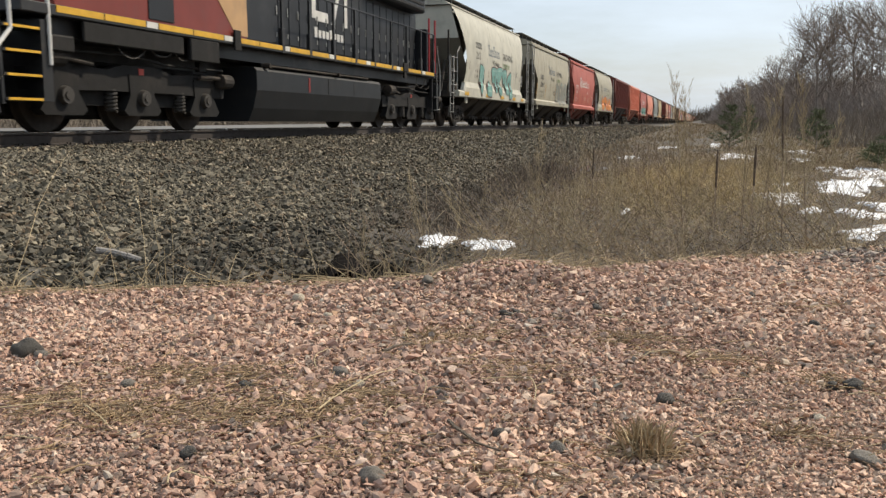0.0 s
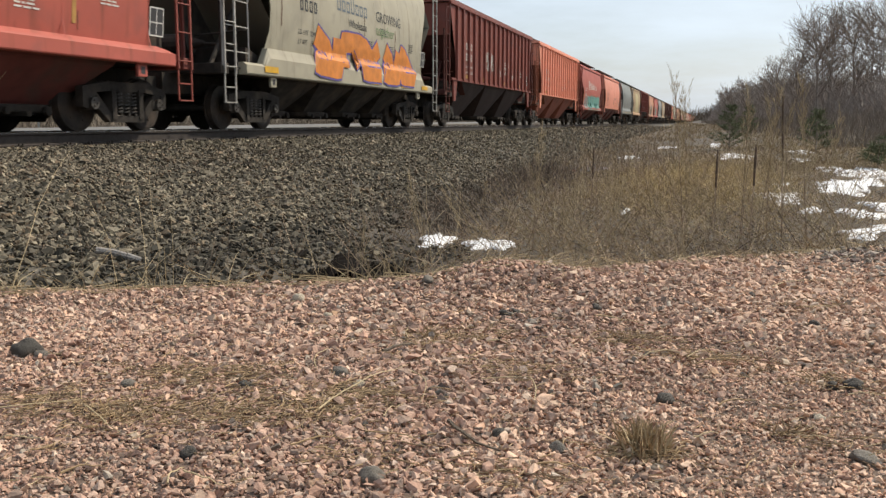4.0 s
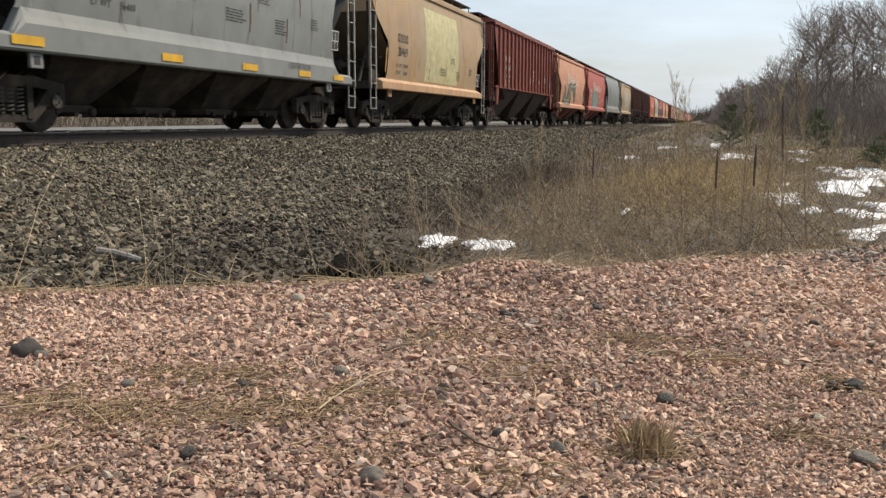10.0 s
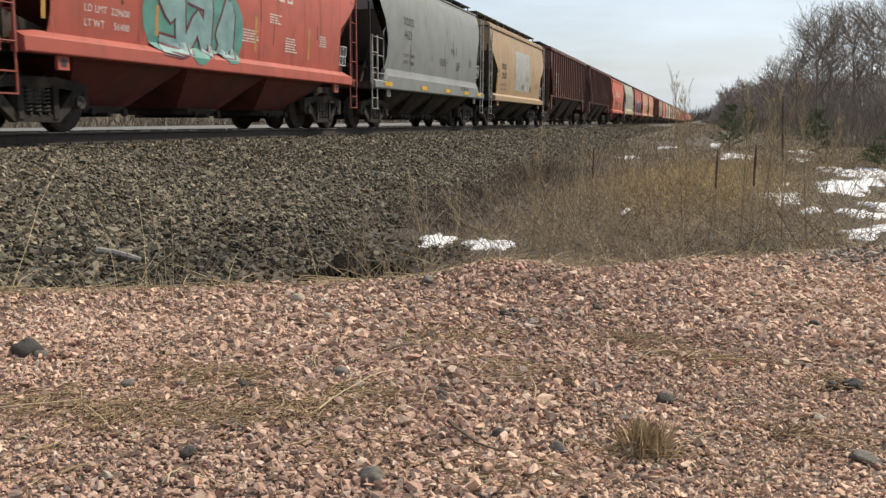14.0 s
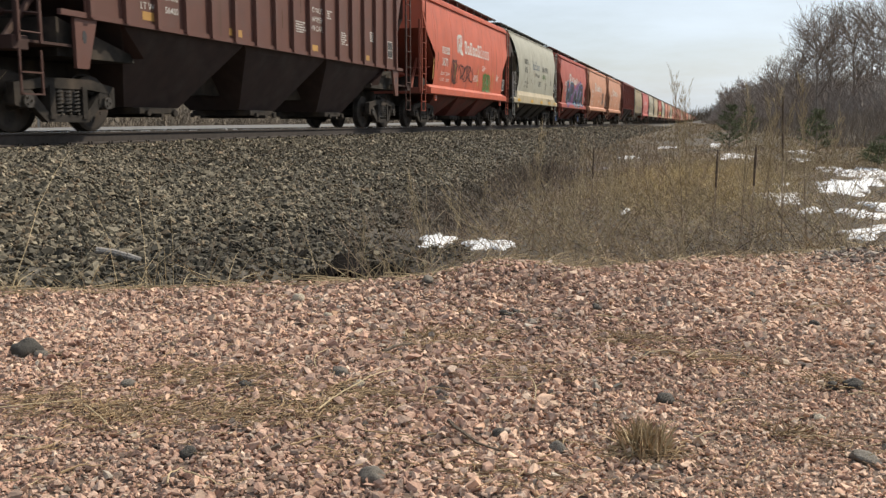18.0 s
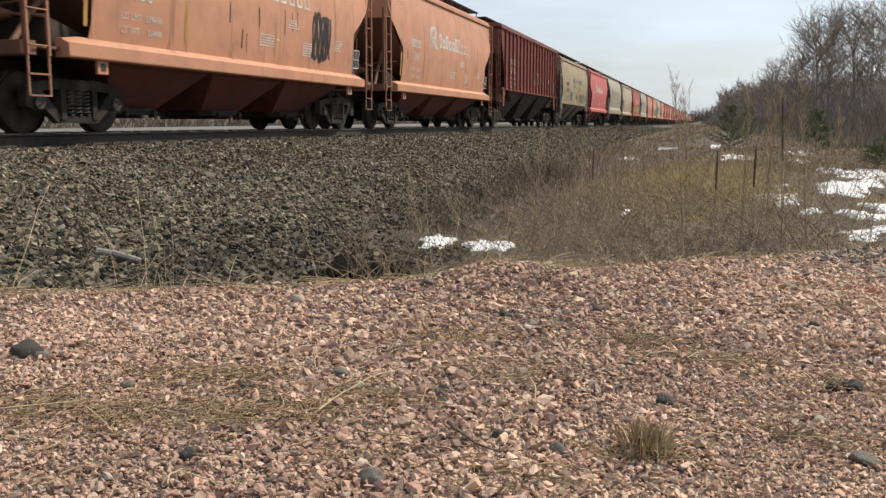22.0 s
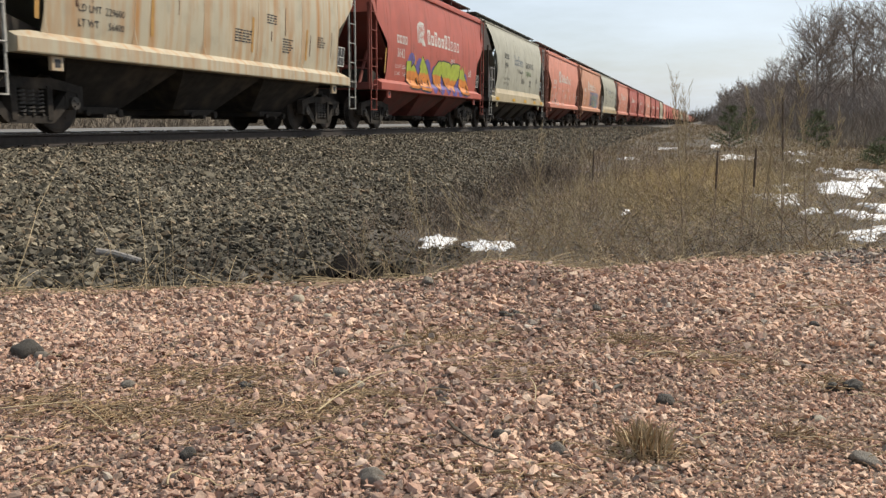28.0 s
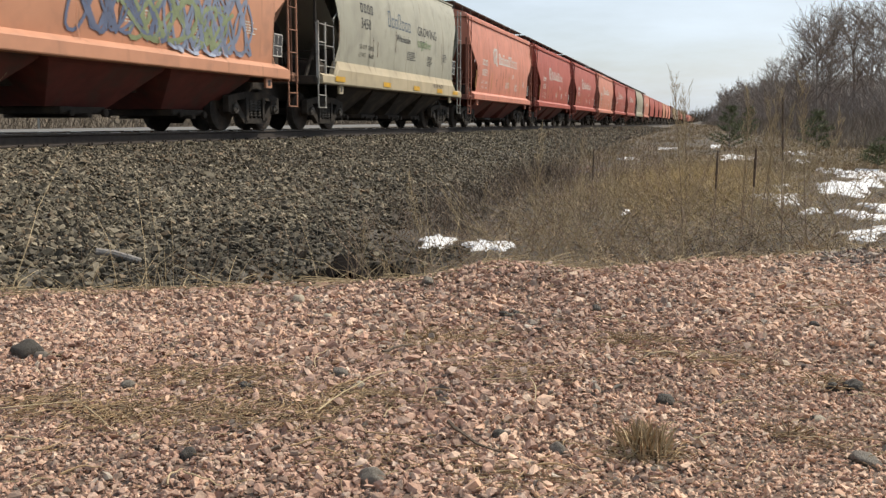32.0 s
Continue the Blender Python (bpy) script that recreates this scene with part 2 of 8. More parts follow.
def prism(bm, outline, x0, x1):
    """An outline in (y, z) pushed through from x0 to x1."""
    a = [bm.verts.new((x0, y, z)) for y, z in outline]
    b = [bm.verts.new((x1, y, z)) for y, z in outline]
    bm.faces.new(a)
    bm.faces.new(b[::-1])
    for k in range(len(a)):
        j = (k + 1) % len(a)
        bm.faces.new((a[k], b[k], b[j], a[j]))


def raw_mesh(name, verts, faces, smooth=False):
    """A mesh from two arrays, all faces with the same number of corners."""
    me = bpy.data.meshes.new(name)
    nv, nf, k = len(verts), len(faces), faces.shape[1]
    me.vertices.add(nv)
    me.loops.add(nf * k)
    me.polygons.add(nf)
    me.vertices.foreach_set("co", verts.astype(np.float32).ravel())
    me.loops.foreach_set("vertex_index", faces.astype(np.int32).ravel())
    me.polygons.foreach_set("loop_start", np.arange(0, nf * k, k, dtype=np.int32))
    me.polygons.foreach_set("use_smooth", np.full(nf, smooth))
    me.update()
    me.validate()
    return me


# ------------------------------------------------------------ the lie of the land
TRACK_X = -10.6
GRADE = 0.0041     # the track falls gently away along +Y


def track_z(y):
    return -GRADE * (y - 8.0)


PAD_EDGE = [(-9.0, -1.6), (-6.0, 0.1), (-2.03, 2.13), (-1.42, 2.4), (-0.86, 2.72), (-0.66, 2.95), (-0.4, 2.95), (-0.08, 3.3), (0.33, 3.6), (0.73, 3.95), (4.0, 6.6), (30.0, 28.0)]
PEX, PEY = [p[0] for p in PAD_EDGE], [p[1] for p in PAD_EDGE]
PROFILE = [(-2000, -1.0), (-60, -1.0), (-24, -0.75), (-18, -0.55), (-14.5, -0.75), (-12.4, -0.26), (-9.2, -0.25), (-7.0, -0.42), (-4.6, -0.82), (-3.0, -0.98), (-1.8, -1.02), (0.5, -0.95),
           (4.0, -0.85), (10.0, -0.75), (16.0, -0.3), (40.0, 1.5), (120.0, 5.0), (2000, 6.0)]


def rough_noise(x, y, scale, seed=0.0):
    """Cheap smooth variation from a few crossed waves."""
    s = np.zeros_like(x)
    rng = np.random.RandomState(int(seed * 10) + 3)
    for _ in range(7):
        a, ph, f = rng.uniform(0, math.tau), rng.uniform(0, math.tau), rng.uniform(0.6, 2.2) * scale
        s = s + np.sin((x * math.cos(a) + y * math.sin(a)) * f + ph)
    return s / 7


def pad_depth(x, y):
    """How far inside the gravel pad a place lies; negative beyond its edge."""
    return (np.interp(x, PEX, PEY) - y) * 0.84


def land(x, y):
    x, y = np.asarray(x, float), np.asarray(y, float)
    z = np.interp(x, [p[0] for p in PROFILE], [p[1] for p in PROFILE])
    near = np.clip(1 - np.hypot(x, y - 5) / 80, 0, 1)
    z = z + near * (rough_noise(x, y, 2.2, 1) * 0.05 * (x > -9) + rough_noise(x, y, 0.5, 2) * 0.06 * (x > -3))
    z = z + track_z(np.clip(y, -300, 1500)) * np.interp(x, [-45, -26, -9, -4.5], [0, 1, 1, 0])
    d = pad_depth(x, y)
    pad = -0.33 + rough_noise(x, y, 5.0, 3) * 0.012 + 0.045 * np.exp(-((x + 0.62) ** 2 + (y - 2.85) ** 2) / 0.05)
    pad = np.where(d > 0, pad, -0.33 + d * 0.75)
    z = z - 0.22 * np.exp(-((x + 2.7) ** 2 / 0.2 + (y - 6.3) ** 2 / 0.9))
    return np.maximum(z, pad)


def ground():
    xs = np.unique(np.concatenate([[-2000, -900, -400, -200, -100, -60], np.arange(-40, -14, 1.5), np.arange(-14, 5, 0.16), np.arange(5, 40, 1.5), [50, 70, 100, 200, 400, 900, 2000]]))
    ys = np.unique(np.concatenate([[-600, -200, -80, -30, -12, -6], np.arange(-3, 14, 0.14), np.arange(14, 60, 0.6), np.arange(60, 200, 6), [240, 300, 400, 600, 900, 1400, 2600]]))
    X, Y = np.meshgrid(xs, ys)
    v = np.stack([X, Y, land(X, Y)], -1).reshape(-1, 3)
    nx = len(xs)
    i = (np.arange(len(ys) - 1)[:, None] * nx + np.arange(nx - 1)[None]).ravel()
    me = raw_mesh("ground", v, np.stack([i, i + 1, i + nx + 1, i + nx], 1), True)
    d = pad_depth(v[:, 0], v[:, 1])
    wob = rough_noise(v[:, 0], v[:, 1], 3.0, 5) * 0.5
    pad = np.clip(d * 6 + 1.2, 0, 1) * (v[:, 0] > -7.5)
    bal = np.clip((np.where(v[:, 1] < 9, -2.5, -3.4) + wob - v[:, 0]) * 1.2, 0, 1) * (v[:, 0] > -15) * (1 - pad)
    damp = np.clip(1 - np.abs(v[:, 0] + 2.6 + wob) / 1.0, 0, 1) * (1 - pad) * 0.8
    col = np.stack([pad, bal, damp, np.ones_like(pad)], 1)
    at = me.color_attributes.new("zone", "FLOAT_COLOR", "POINT")
    at.data.foreach_set("color", col.astype(np.float32).ravel())
    tagged(part("ground", me, M_GROUND), "rough ground of gravel, ballast and dry winter grass", "ground", kind="structure")


ground()


def stone_shapes(rng, count, corners=11):
    """Crushed stones: the hull of a few corners, flattened a little and tumbled."""
    shapes, faces = [], []
    while len(shapes) < count:
        p = rng.normal(0, 1, (corners, 3))
        p /= np.linalg.norm(p, axis=1, keepdims=True)
        bm = bmesh.new()
        for v in p:
            bm.verts.new(v)
        bmesh.ops.convex_hull(bm, input=bm.verts[:])
        bm.verts.index_update()
        f = [[v.index for v in t.verts] for t in bm.faces]
        bm.free()
        if len(f) != 2 * corners - 4:
            continue
        v = p * np.array([rng.uniform(0.85, 1.2), rng.uniform(0.65, 1.0), rng.uniform(0.45, 0.8)])
        turn = np.array(Euler((rng.normal(0, 0.45), rng.normal(0, 0.45), rng.uniform(0, 6.28))).to_matrix())
        shapes.append(v @ turn.T), faces.append(f)
    return np.array(shapes), np.array(faces)


def stones(name, pts, size, mat, seed, label, category, sink=0.25, plain=False):
    rng = np.random.RandomState(seed)
    shapes, faces = stone_shapes(rng, 60, 6 if plain else 9)
    n = len(pts)
    pick = rng.randint(0, len(shapes), n)
    v = shapes[pick] * size[:, None, None]
    a = rng.uniform(0, math.tau, n)
    c, s = np.cos(a), np.sin(a)
    x, y = v[..., 0] * c[:, None] - v[..., 1] * s[:, None], v[..., 0] * s[:, None] + v[..., 1] * c[:, None]
    v = np.stack([x, y, v[..., 2]], -1) + pts[:, None, :]
    v[..., 2] += (size * (0.5 - sink))[:, None] + (rng.uniform(-0.3, 0.5, n) * size)[:, None]
    f = faces[pick] + (np.arange(n) * shapes.shape[1])[:, None, None]
    return tagged(part(name, raw_mesh(name, v.reshape(-1, 3), f.reshape(-1, 3)), mat), label, category, kind="stuff")


def spread(rng, n, x0, x1, y0, y1):
    x, y = rng.uniform(x0, x1, n), rng.uniform(y0, y1, n)
    return x, y


def gravel():
    rng = np.random.RandomState(5)
    x, y = spread(rng, 175000, -3.4, 2.4, 0.75, 5.2)
    xn, yn = spread(rng, 38000, -1.7, 0.75, 0.75, 1.95)
    x, y = np.concatenate([x, xn]), np.concatenate([y, yn])
    d = pad_depth(x, y)
    fade = np.clip(1 + d / 0.14, 0, 1)
    keep = (x > -0.2 - y * 1.02) & (x < 0.15 + y * 0.3) & (rng.uniform(0, 1, len(x)) < fade)
    x, y = x[keep], y[keep]
    # coarser towards the mound and the far edge, worn finer where wheels turn
    coarse = np.clip(0.0054 + 0.0022 * (y - 1.15) + 0.0018 * rough_noise(x, y, 3.0, 41) - 0.0022 * np.clip((x + 0.35) * 2, 0, 1) * (y < 1.8), 0.0042, 0.0082)
    size = np.clip(coarse * rng.lognormal(0, 0.34, len(x)), 0.0035, 0.018)
    # paler stones paint the sun's sheen on the shoulder's far side; grey stones at its rim
    pale = rng.uniform(0, 1, len(x)) < np.clip((x + 0.42 + 0.15 * rough_noise(x, y, 3.0, 19)) * 1.3 + np.where((x > -0.35) & (y < 1.65), 0.35, 0.0), 0.2 + 0.3 * rough_noise(x, y, 2.0, 20), 0.93)
    grey = rng.uniform(0, 1, len(x)) < np.clip(0.025 + 0.9 * np.exp(-((x - 0.62) ** 2 / 0.06 + (y - 3.75) ** 2 / 0.25)) + 0.45 * np.exp(-((x + 0.45) ** 2 + (y - 2.25) ** 2) / 0.012) + 0.1 * rough_noise(x, y, 4.0, 43), 0.02, 0.8)
    for k, (sel, mat, nm, lb) in enumerate(((~pale & ~grey, M_PINK, "pink_gravel", "crushed pink granite gravel of the road shoulder"), (pale & ~grey, M_PALEPINK, "pale_gravel", "paler pink gravel of the road shoulder, with sun sheen in its colour"),
                                            (grey, M_GREYGRAVEL, "grey_gravel", "grey and plum stones among the pink gravel"))):
        stones(nm, np.stack([x[sel], y[sel], land(x[sel], y[sel])], 1), size[sel], mat, 6 + k * 20, lb, "gravel", 0.22)
    # the rest of the pad, round and behind the camera
    x2, y2 = spread(rng, 34000, -5.5, 5.5, -5.0, 6.5)
    keep = (pad_depth(x2, y2) > -0.05) & ~((x2 > -0.2 - y2 * 1.02) & (x2 < 0.15 + y2 * 0.3) & (y2 > 0.75)) & (np.hypot(x2, y2) > 0.25) & (rng.uniform(0, 1, len(x2)) < np.clip(5.6 - np.hypot(x2, y2 - 0.5), 0, 1))
    x2, y2 = x2[keep], y2[keep]
    # the same painted sheen carries on here as a share of paler stones
    paled = rng.uniform(0, 1, len(x2)) < np.clip((x2 + 0.42) * 1.5, 0.1, 0.8) * np.clip(0.7 + y2 * 0.5, 0, 1)
    for k, (sel, mat, nm, lb) in enumerate(((~paled, M_PINK, "outer_gravel", "crushed pink gravel of the wide road shoulder"), (paled, M_PALEPINK, "outer_pale_gravel", "pale gravel of the wide road shoulder, with sun sheen in its colour"))):
        stones(nm, np.stack([x2[sel], y2[sel], land(x2[sel], y2[sel])], 1), np.clip(rng.lognormal(math.log(0.021), 0.3, sel.sum()), 0.01, 0.036), mat, 37 + k, lb, "gravel", 0.25, True)
    x, y = spread(rng, 55000, -2.4, 1.3, 0.8, 4.0)
    keep = (x > -0.2 - y * 0.95) & (x < 0.1 + y * 0.26) & (pad_depth(x, y) > -0.1)
    x, y = x[keep], y[keep]
    size = np.clip(rng.lognormal(math.log(0.0048), 0.3, len(x)), 0.003, 0.008)
    stones("pink_grit", np.stack([x, y, land(x, y)], 1), size, M_GRIT, 7, "fine pink grit between the gravel stones", "gravel", 0.1, True)


def ballast():
    rng = np.random.RandomState(8)
    parts_x, parts_y, parts_s = [], [], []
    for y0, y1, x0, x1, n, s in ((2.4, 10.0, -9.9, -1.9, 42000, 0.031), (10.0, 20.0, -9.9, -2.3, 33000, 0.034), (20.0, 45.0, -9.9, -3.0, 30000, 0.04), (45, 110, -9.9, -4.0, 18000, 0.06), (9, 60, -12.5, -9.6, 9000, 0.034)):
        x, y = spread(rng, n, x0, x1, y0, y1)
        edge = np.clip((np.where(y < 8, -2.4, -2.9) + rough_noise(x, y, 1.5, 6) * 0.9 - x) * 0.9, 0, 1)
        keep = (y > -x * 0.9 - 0.4) & (rng.uniform(0, 1, n) < edge) & (pad_depth(x, y) < -0.1) & ((x + 2.6) ** 2 / 0.25 + (y - 6.0) ** 2 / 1.0 > 1)
        parts_x.append(x[keep]), parts_y.append(y[keep])
        parts_s.append(np.clip(rng.lognormal(math.log(s), 0.25, keep.sum()), s * 0.5, s * 1.8))
    x, y = spread(rng, 40000, -12.5, -2.6, -14.0, 11.0)
    keep = (y <= -x * 0.9 - 0.4) & (pad_depth(x, y) < -0.1)
    stones("outer_ballast", np.stack([x[keep], y[keep], land(x[keep], y[keep])], 1), np.clip(rng.lognormal(math.log(0.045), 0.25, keep.sum()), 0.02, 0.08), M_BALLAST, 10, "grey crushed-rock ballast beside the near track", "ballast", 0.2, True)
    x, y, s = np.concatenate(parts_x), np.concatenate(parts_y), np.concatenate(parts_s)
    near = y < 11
    foot = rng.uniform(0, 1, len(x)) < np.clip((x + 5.3 - 0.07 * y + 0.8 * rough_noise(x, y, 1.2, 61)) * 0.8, 0.03, 0.95)
    for sel, mat, nm, sd, lb in ((near & ~foot, M_BALLAST, "ballast", 9, "grey crushed-rock ballast sloping down from the track"), (near & foot, M_SOILED_BALLAST, "soiled_ballast", 12, "dark soiled ballast at the foot of the bank"),
                                 (~near & ~foot, M_BALLAST, "far_ballast", 11, "grey crushed-rock ballast along the track"), (~near & foot, M_SOILED_BALLAST, "far_soiled_ballast", 13, "dark soiled ballast along the ditch")):
        stones(nm, np.stack([x[sel], y[sel], land(x[sel], y[sel])], 1), s[sel], mat, sd, lb, "ballast", 0.2, nm.startswith("far"))


gravel()
ballast()


def track():
    """Rails with head, web and foot, and the ties that carry them."""
    prof = [(-0.075, -0.205), (0.075, -0.205), (0.075, -0.190), (0.012, -0.172), (0.010, -0.055), (0.036, -0.042), (0.037, -0.012), (-0.037, -0.012), (-0.036, -0.042), (-0.010, -0.055), (-0.012, -0.172), (-0.075, -0.190)]
    for side, gx in (("near", 0.755), ("far", -0.755)):
        bm = bmesh.new()
        a = [bm.verts.new((x, -60, z)) for x, z in prof]
        b = [bm.verts.new((x, 1500, z)) for x, z in prof]
        for k in range(len(a)):
            j = (k + 1) % len(a)
            bm.faces.new((a[k], a[j], b[j], b[k]))
        rail = tagged(part("rail", bm, M_RAIL), "rusty brown steel rail with a shiny worn top", "rail", "rails of the track", "structure")
        rail.location, rail.rotation_euler = (TRACK_X + gx, 0, track_z(0)), (-GRADE, 0, 0)
        bm = bmesh.new()
        box(bm, -0.034, 0.034, -60, 1500, -0.016, 0.0, 0.004)
        part("rail_head", bm, M_RAILTOP, rail, "polished running surface")
    bm = bmesh.new()
    box(bm, -1.3, 1.3, -0.115, 0.115, -0.40, -0.222, 0.01)
    me = bpy.data.meshes.new("tie")
    bm.to_mesh(me)
    bm.free()
    plate = bmesh.new()
    for gx in (0.755, -0.755):
        box(plate, gx - 0.17, gx + 0.17, -0.09, 0.09, -0.222, -0.204)
        for sx in (-0.1, 0.1):
            box(plate, gx + sx - 0.012, gx + sx + 0.012, -0.05, -0.025, -0.204, -0.165)
            box(plate, gx + sx - 0.012, gx + sx + 0.012, 0.025, 0.05, -0.204, -0.165)
    mp = bpy.data.meshes.new("tie_plate")
    plate.to_mesh(mp)
    plate.free()
    for k in range(110):
        t = tagged(part("tie", me, M_TIE), "weathered dark timber railway tie", "railway tie", "ties under the rails", "structure")
        t.location, t.rotation_euler = (TRACK_X, 2.0 + k * 0.52, track_z(2.0 + k * 0.52)), (-GRADE, 0, 0)
        part("tie_plate", mp, M_RAIL, t)


track()
# ------------------------------------------------------------ the train
SPEED, LAG = 15.06, -2.31     # metres a second towards -Y, and the offset of the clock's zero point
CARS, WHEELSETS = [], []
MESHES = {}


def mesh_of(key, build, smooth=False):
    """Build a mesh once; later calls share it."""
    if key not in MESHES:
        bm = bmesh.new()
        build(bm)
        bmesh.ops.recalc_face_normals(bm, faces=bm.faces[:])
        me = bpy.data.meshes.new(key if isinstance(key, str) else key[0])
        bm.to_mesh(me)
        bm.free()
        if smooth:
            me.polygons.foreach_set("use_smooth", [True] * len(me.polygons))
        MESHES[key] = me
    return MESHES[key]


# half outlines of the bodies, from the sill up to the roof's ridge: (x, z)
SKIN = {
    "curved": [(1.47, 1.36), (1.51, 1.6), (1.535, 1.9), (1.565, 2.2), (1.575, 2.5), (1.575, 2.8), (1.56, 3.15), (1.53, 3.5), (1.48, 3.85), (1.44, 4.1), (1.40, 4.28)],
    "smooth": [(1.50, 1.70), (1.55, 2.1), (1.575, 2.6), (1.57, 3.1), (1.53, 3.55), (1.45, 3.95), (1.33, 4.3), (1.22, 4.5)],
    "ribbed": [(1.53, 1.78), (1.53, 2.6), (1.53, 3.5), (1.53, 4.45)],
    "open": [(1.50, 1.46), (1.52, 1.7), (1.545, 1.95), (1.57, 2.3), (1.575, 2.6), (1.575, 2.9), (1.55, 3.3), (1.50, 3.75), (1.44, 4.1), (1.40, 4.28)],
}
ROOF = {"curved": [(1.43, 4.30), (1.43, 4.40), (1.25, 4.50), (0.75, 4.66), (0.0, 4.72)], "smooth": [(1.24, 4.52), (1.0, 4.66), (0.6, 4.76), (0.0, 4.8)],
        "ribbed": [(1.56, 4.47), (1.56, 4.60), (1.2, 4.66), (0.6, 4.74), (0.0, 4.76)], "open": [(1.43, 4.30), (1.43, 4.40), (1.25, 4.50), (0.75, 4.66), (0.0, 4.72)]}
#        half body, half pitch is given per car; half truck centres; bottom recess of the side sheets; height of the knuckle
SHAPE = {"curved": dict(body=6.4, truck=5.1, recess=1.1, knee=3.25, sill=5.85), "smooth": dict(body=6.35, truck=5.15, recess=0.95, knee=3.4, sill=6.35),
         "ribbed": dict(body=7.85, truck=6.95, recess=0.85, knee=4.3, sill=0), "open": dict(body=7.0, truck=6.6, recess=0.5, knee=3.2, sill=0)}


def skin_x(kind, z):
    p = SKIN[kind]
    return float(np.interp(z, [q[1] for q in p], [q[0] for q in p]))


def side_end(kind, z, half):
    """How far the side sheet reaches along the car at the height z."""
    s = SHAPE[kind]
    if kind == "ribbed":
        return half - s["recess"] * float(np.interp(z, [2.7, s["knee"]], [1.0, 0.15]))
    if kind == "smooth":
        return half - float(np.interp(z, [1.7, 2.2, 2.8, 3.4, 4.0, 4.5], [0.95, 1.15, 1.15, 0.75, 0.35, 0.08]))
    if kind == "curved":
        return half - float(np.interp(z, [1.36, 1.9, 2.45, 3.05, 3.4, 4.3], [1.12, 1.22, 1.22, 0.32, 0.04, 0.0]))
    return half - float(np.interp(z, [1.36, 1.9, 2.4, 3.0, 3.5, 4.3], [0.35, 0.42, 0.45, 0.3, 0.06, 0.0]))


def build_body(bm, kind, half):
    prof = SKIN[kind]
    for sx in (1, -1):
        rows = []
        for x, z in prof:
            e = side_end(kind, z, half)
            rows.append([bm.verts.new((sx * x, y, z)) for y in np.linspace(-e, e, 15)])
        for r in range(len(rows) - 1):
            for k in range(14):
                q = (rows[r][k], rows[r][k + 1], rows[r + 1][k + 1], rows[r + 1][k])
                bm.faces.new(q if sx > 0 else q[::-1])


def build_ends(bm, kind, half, upper=False):
    """The ends: an upright sheet above, or the slope sheet that falls inwards below it."""
    s = SHAPE[kind]
    prof = SKIN[kind]
    top = prof[-1][1]
    knee = min(s["knee"], 3.3)
    for sy in (-1,):
        last = None
        for z in ((top, knee) if upper else (knee, knee - 0.9, 1.2)):
            y = half - 0.12 if z >= knee else half - 0.12 - (knee - z) * 1.05
            x = skin_x(kind, max(z, prof[0][1])) - 0.02
            cur = [bm.verts.new((-x, sy * y, z)), bm.verts.new((x, sy * y, z))]
            if last:
                bm.faces.new((last[0], last[1], cur[1], cur[0]))
            last = cur


def build_roof(bm, kind, half):
    prof = ROOF[kind]
    full = [(x, z) for x, z in prof] + [(-x, z) for x, z in prof[-2::-1]]
    rows = [[bm.verts.new((x, y, z)) for x, z in full] for y in (-half - 0.02, half + 0.02)]
    for k in range(len(full) - 1):
        bm.faces.new((rows[0][k], rows[0][k + 1], rows[1][k + 1], rows[1][k]))
    for r in rows:
        bm.faces.new(r)


def build_lip(bm, kind, half):
    """The folded edge that runs below the roof along each side."""
    x, z = SKIN[kind][-1]
    for sx in (1, -1):
        if kind == "smooth":
            for dx, dz in ((0.05, -0.28), (0.02, -0.14), (0.0, 0.0)):
                box(bm, min(sx * (x + dx), sx * (x + dx + 0.045)), max(sx * (x + dx), sx * (x + dx + 0.045)), -half, half, z + dz, z + dz + 0.045)
        else:
            box(bm, min(sx * x, sx * (x + 0.08)), max(sx * x, sx * (x + 0.08)), -half, half, z - 0.06, z + 0.05, 0.01)


def build_sill(bm, kind, half, sx):
    if kind == "smooth":
        o = [(1.40, 1.12), (1.58, 1.12), (1.60, 1.15), (1.60, 1.50), (1.56, 1.60), (1.52, 1.72), (1.40, 1.72)]
    else:
        o = [(1.36, 1.12), (1.60, 1.12), (1.61, 1.14), (1.61, 1.33), (1.58, 1.36), (1.47, 1.44), (1.36, 1.44)]
    rings = []
    deep = 0.75 if kind == "smooth" else 0.25
    run = (1.05, 0.8) if kind == "smooth" else (0.35, 0.0)
    stations = [(-half, deep), (-half + run[0], 0.0), (half - run[0], 0.0), (half, deep)]
    if run[1]:
        stations = [(-half, deep), (-half + run[1], deep)] + stations[1:3] + [(half - run[1], deep), (half, deep)]
    for y, k in stations:
        mid = 1.42 if kind == "smooth" else 1.36
        rings.append([bm.verts.new((sx * x, y, z if z < mid else z - k * (z - 1.25))) for x, z in o])
    for a, b in zip(rings, rings[1:]):
        for k in range(len(o)):
            j = (k + 1) % len(o)
            bm.faces.new((a[k], a[j], b[j], b[k]))
    bm.faces.new(rings[0])
    bm.faces.new(rings[-1])


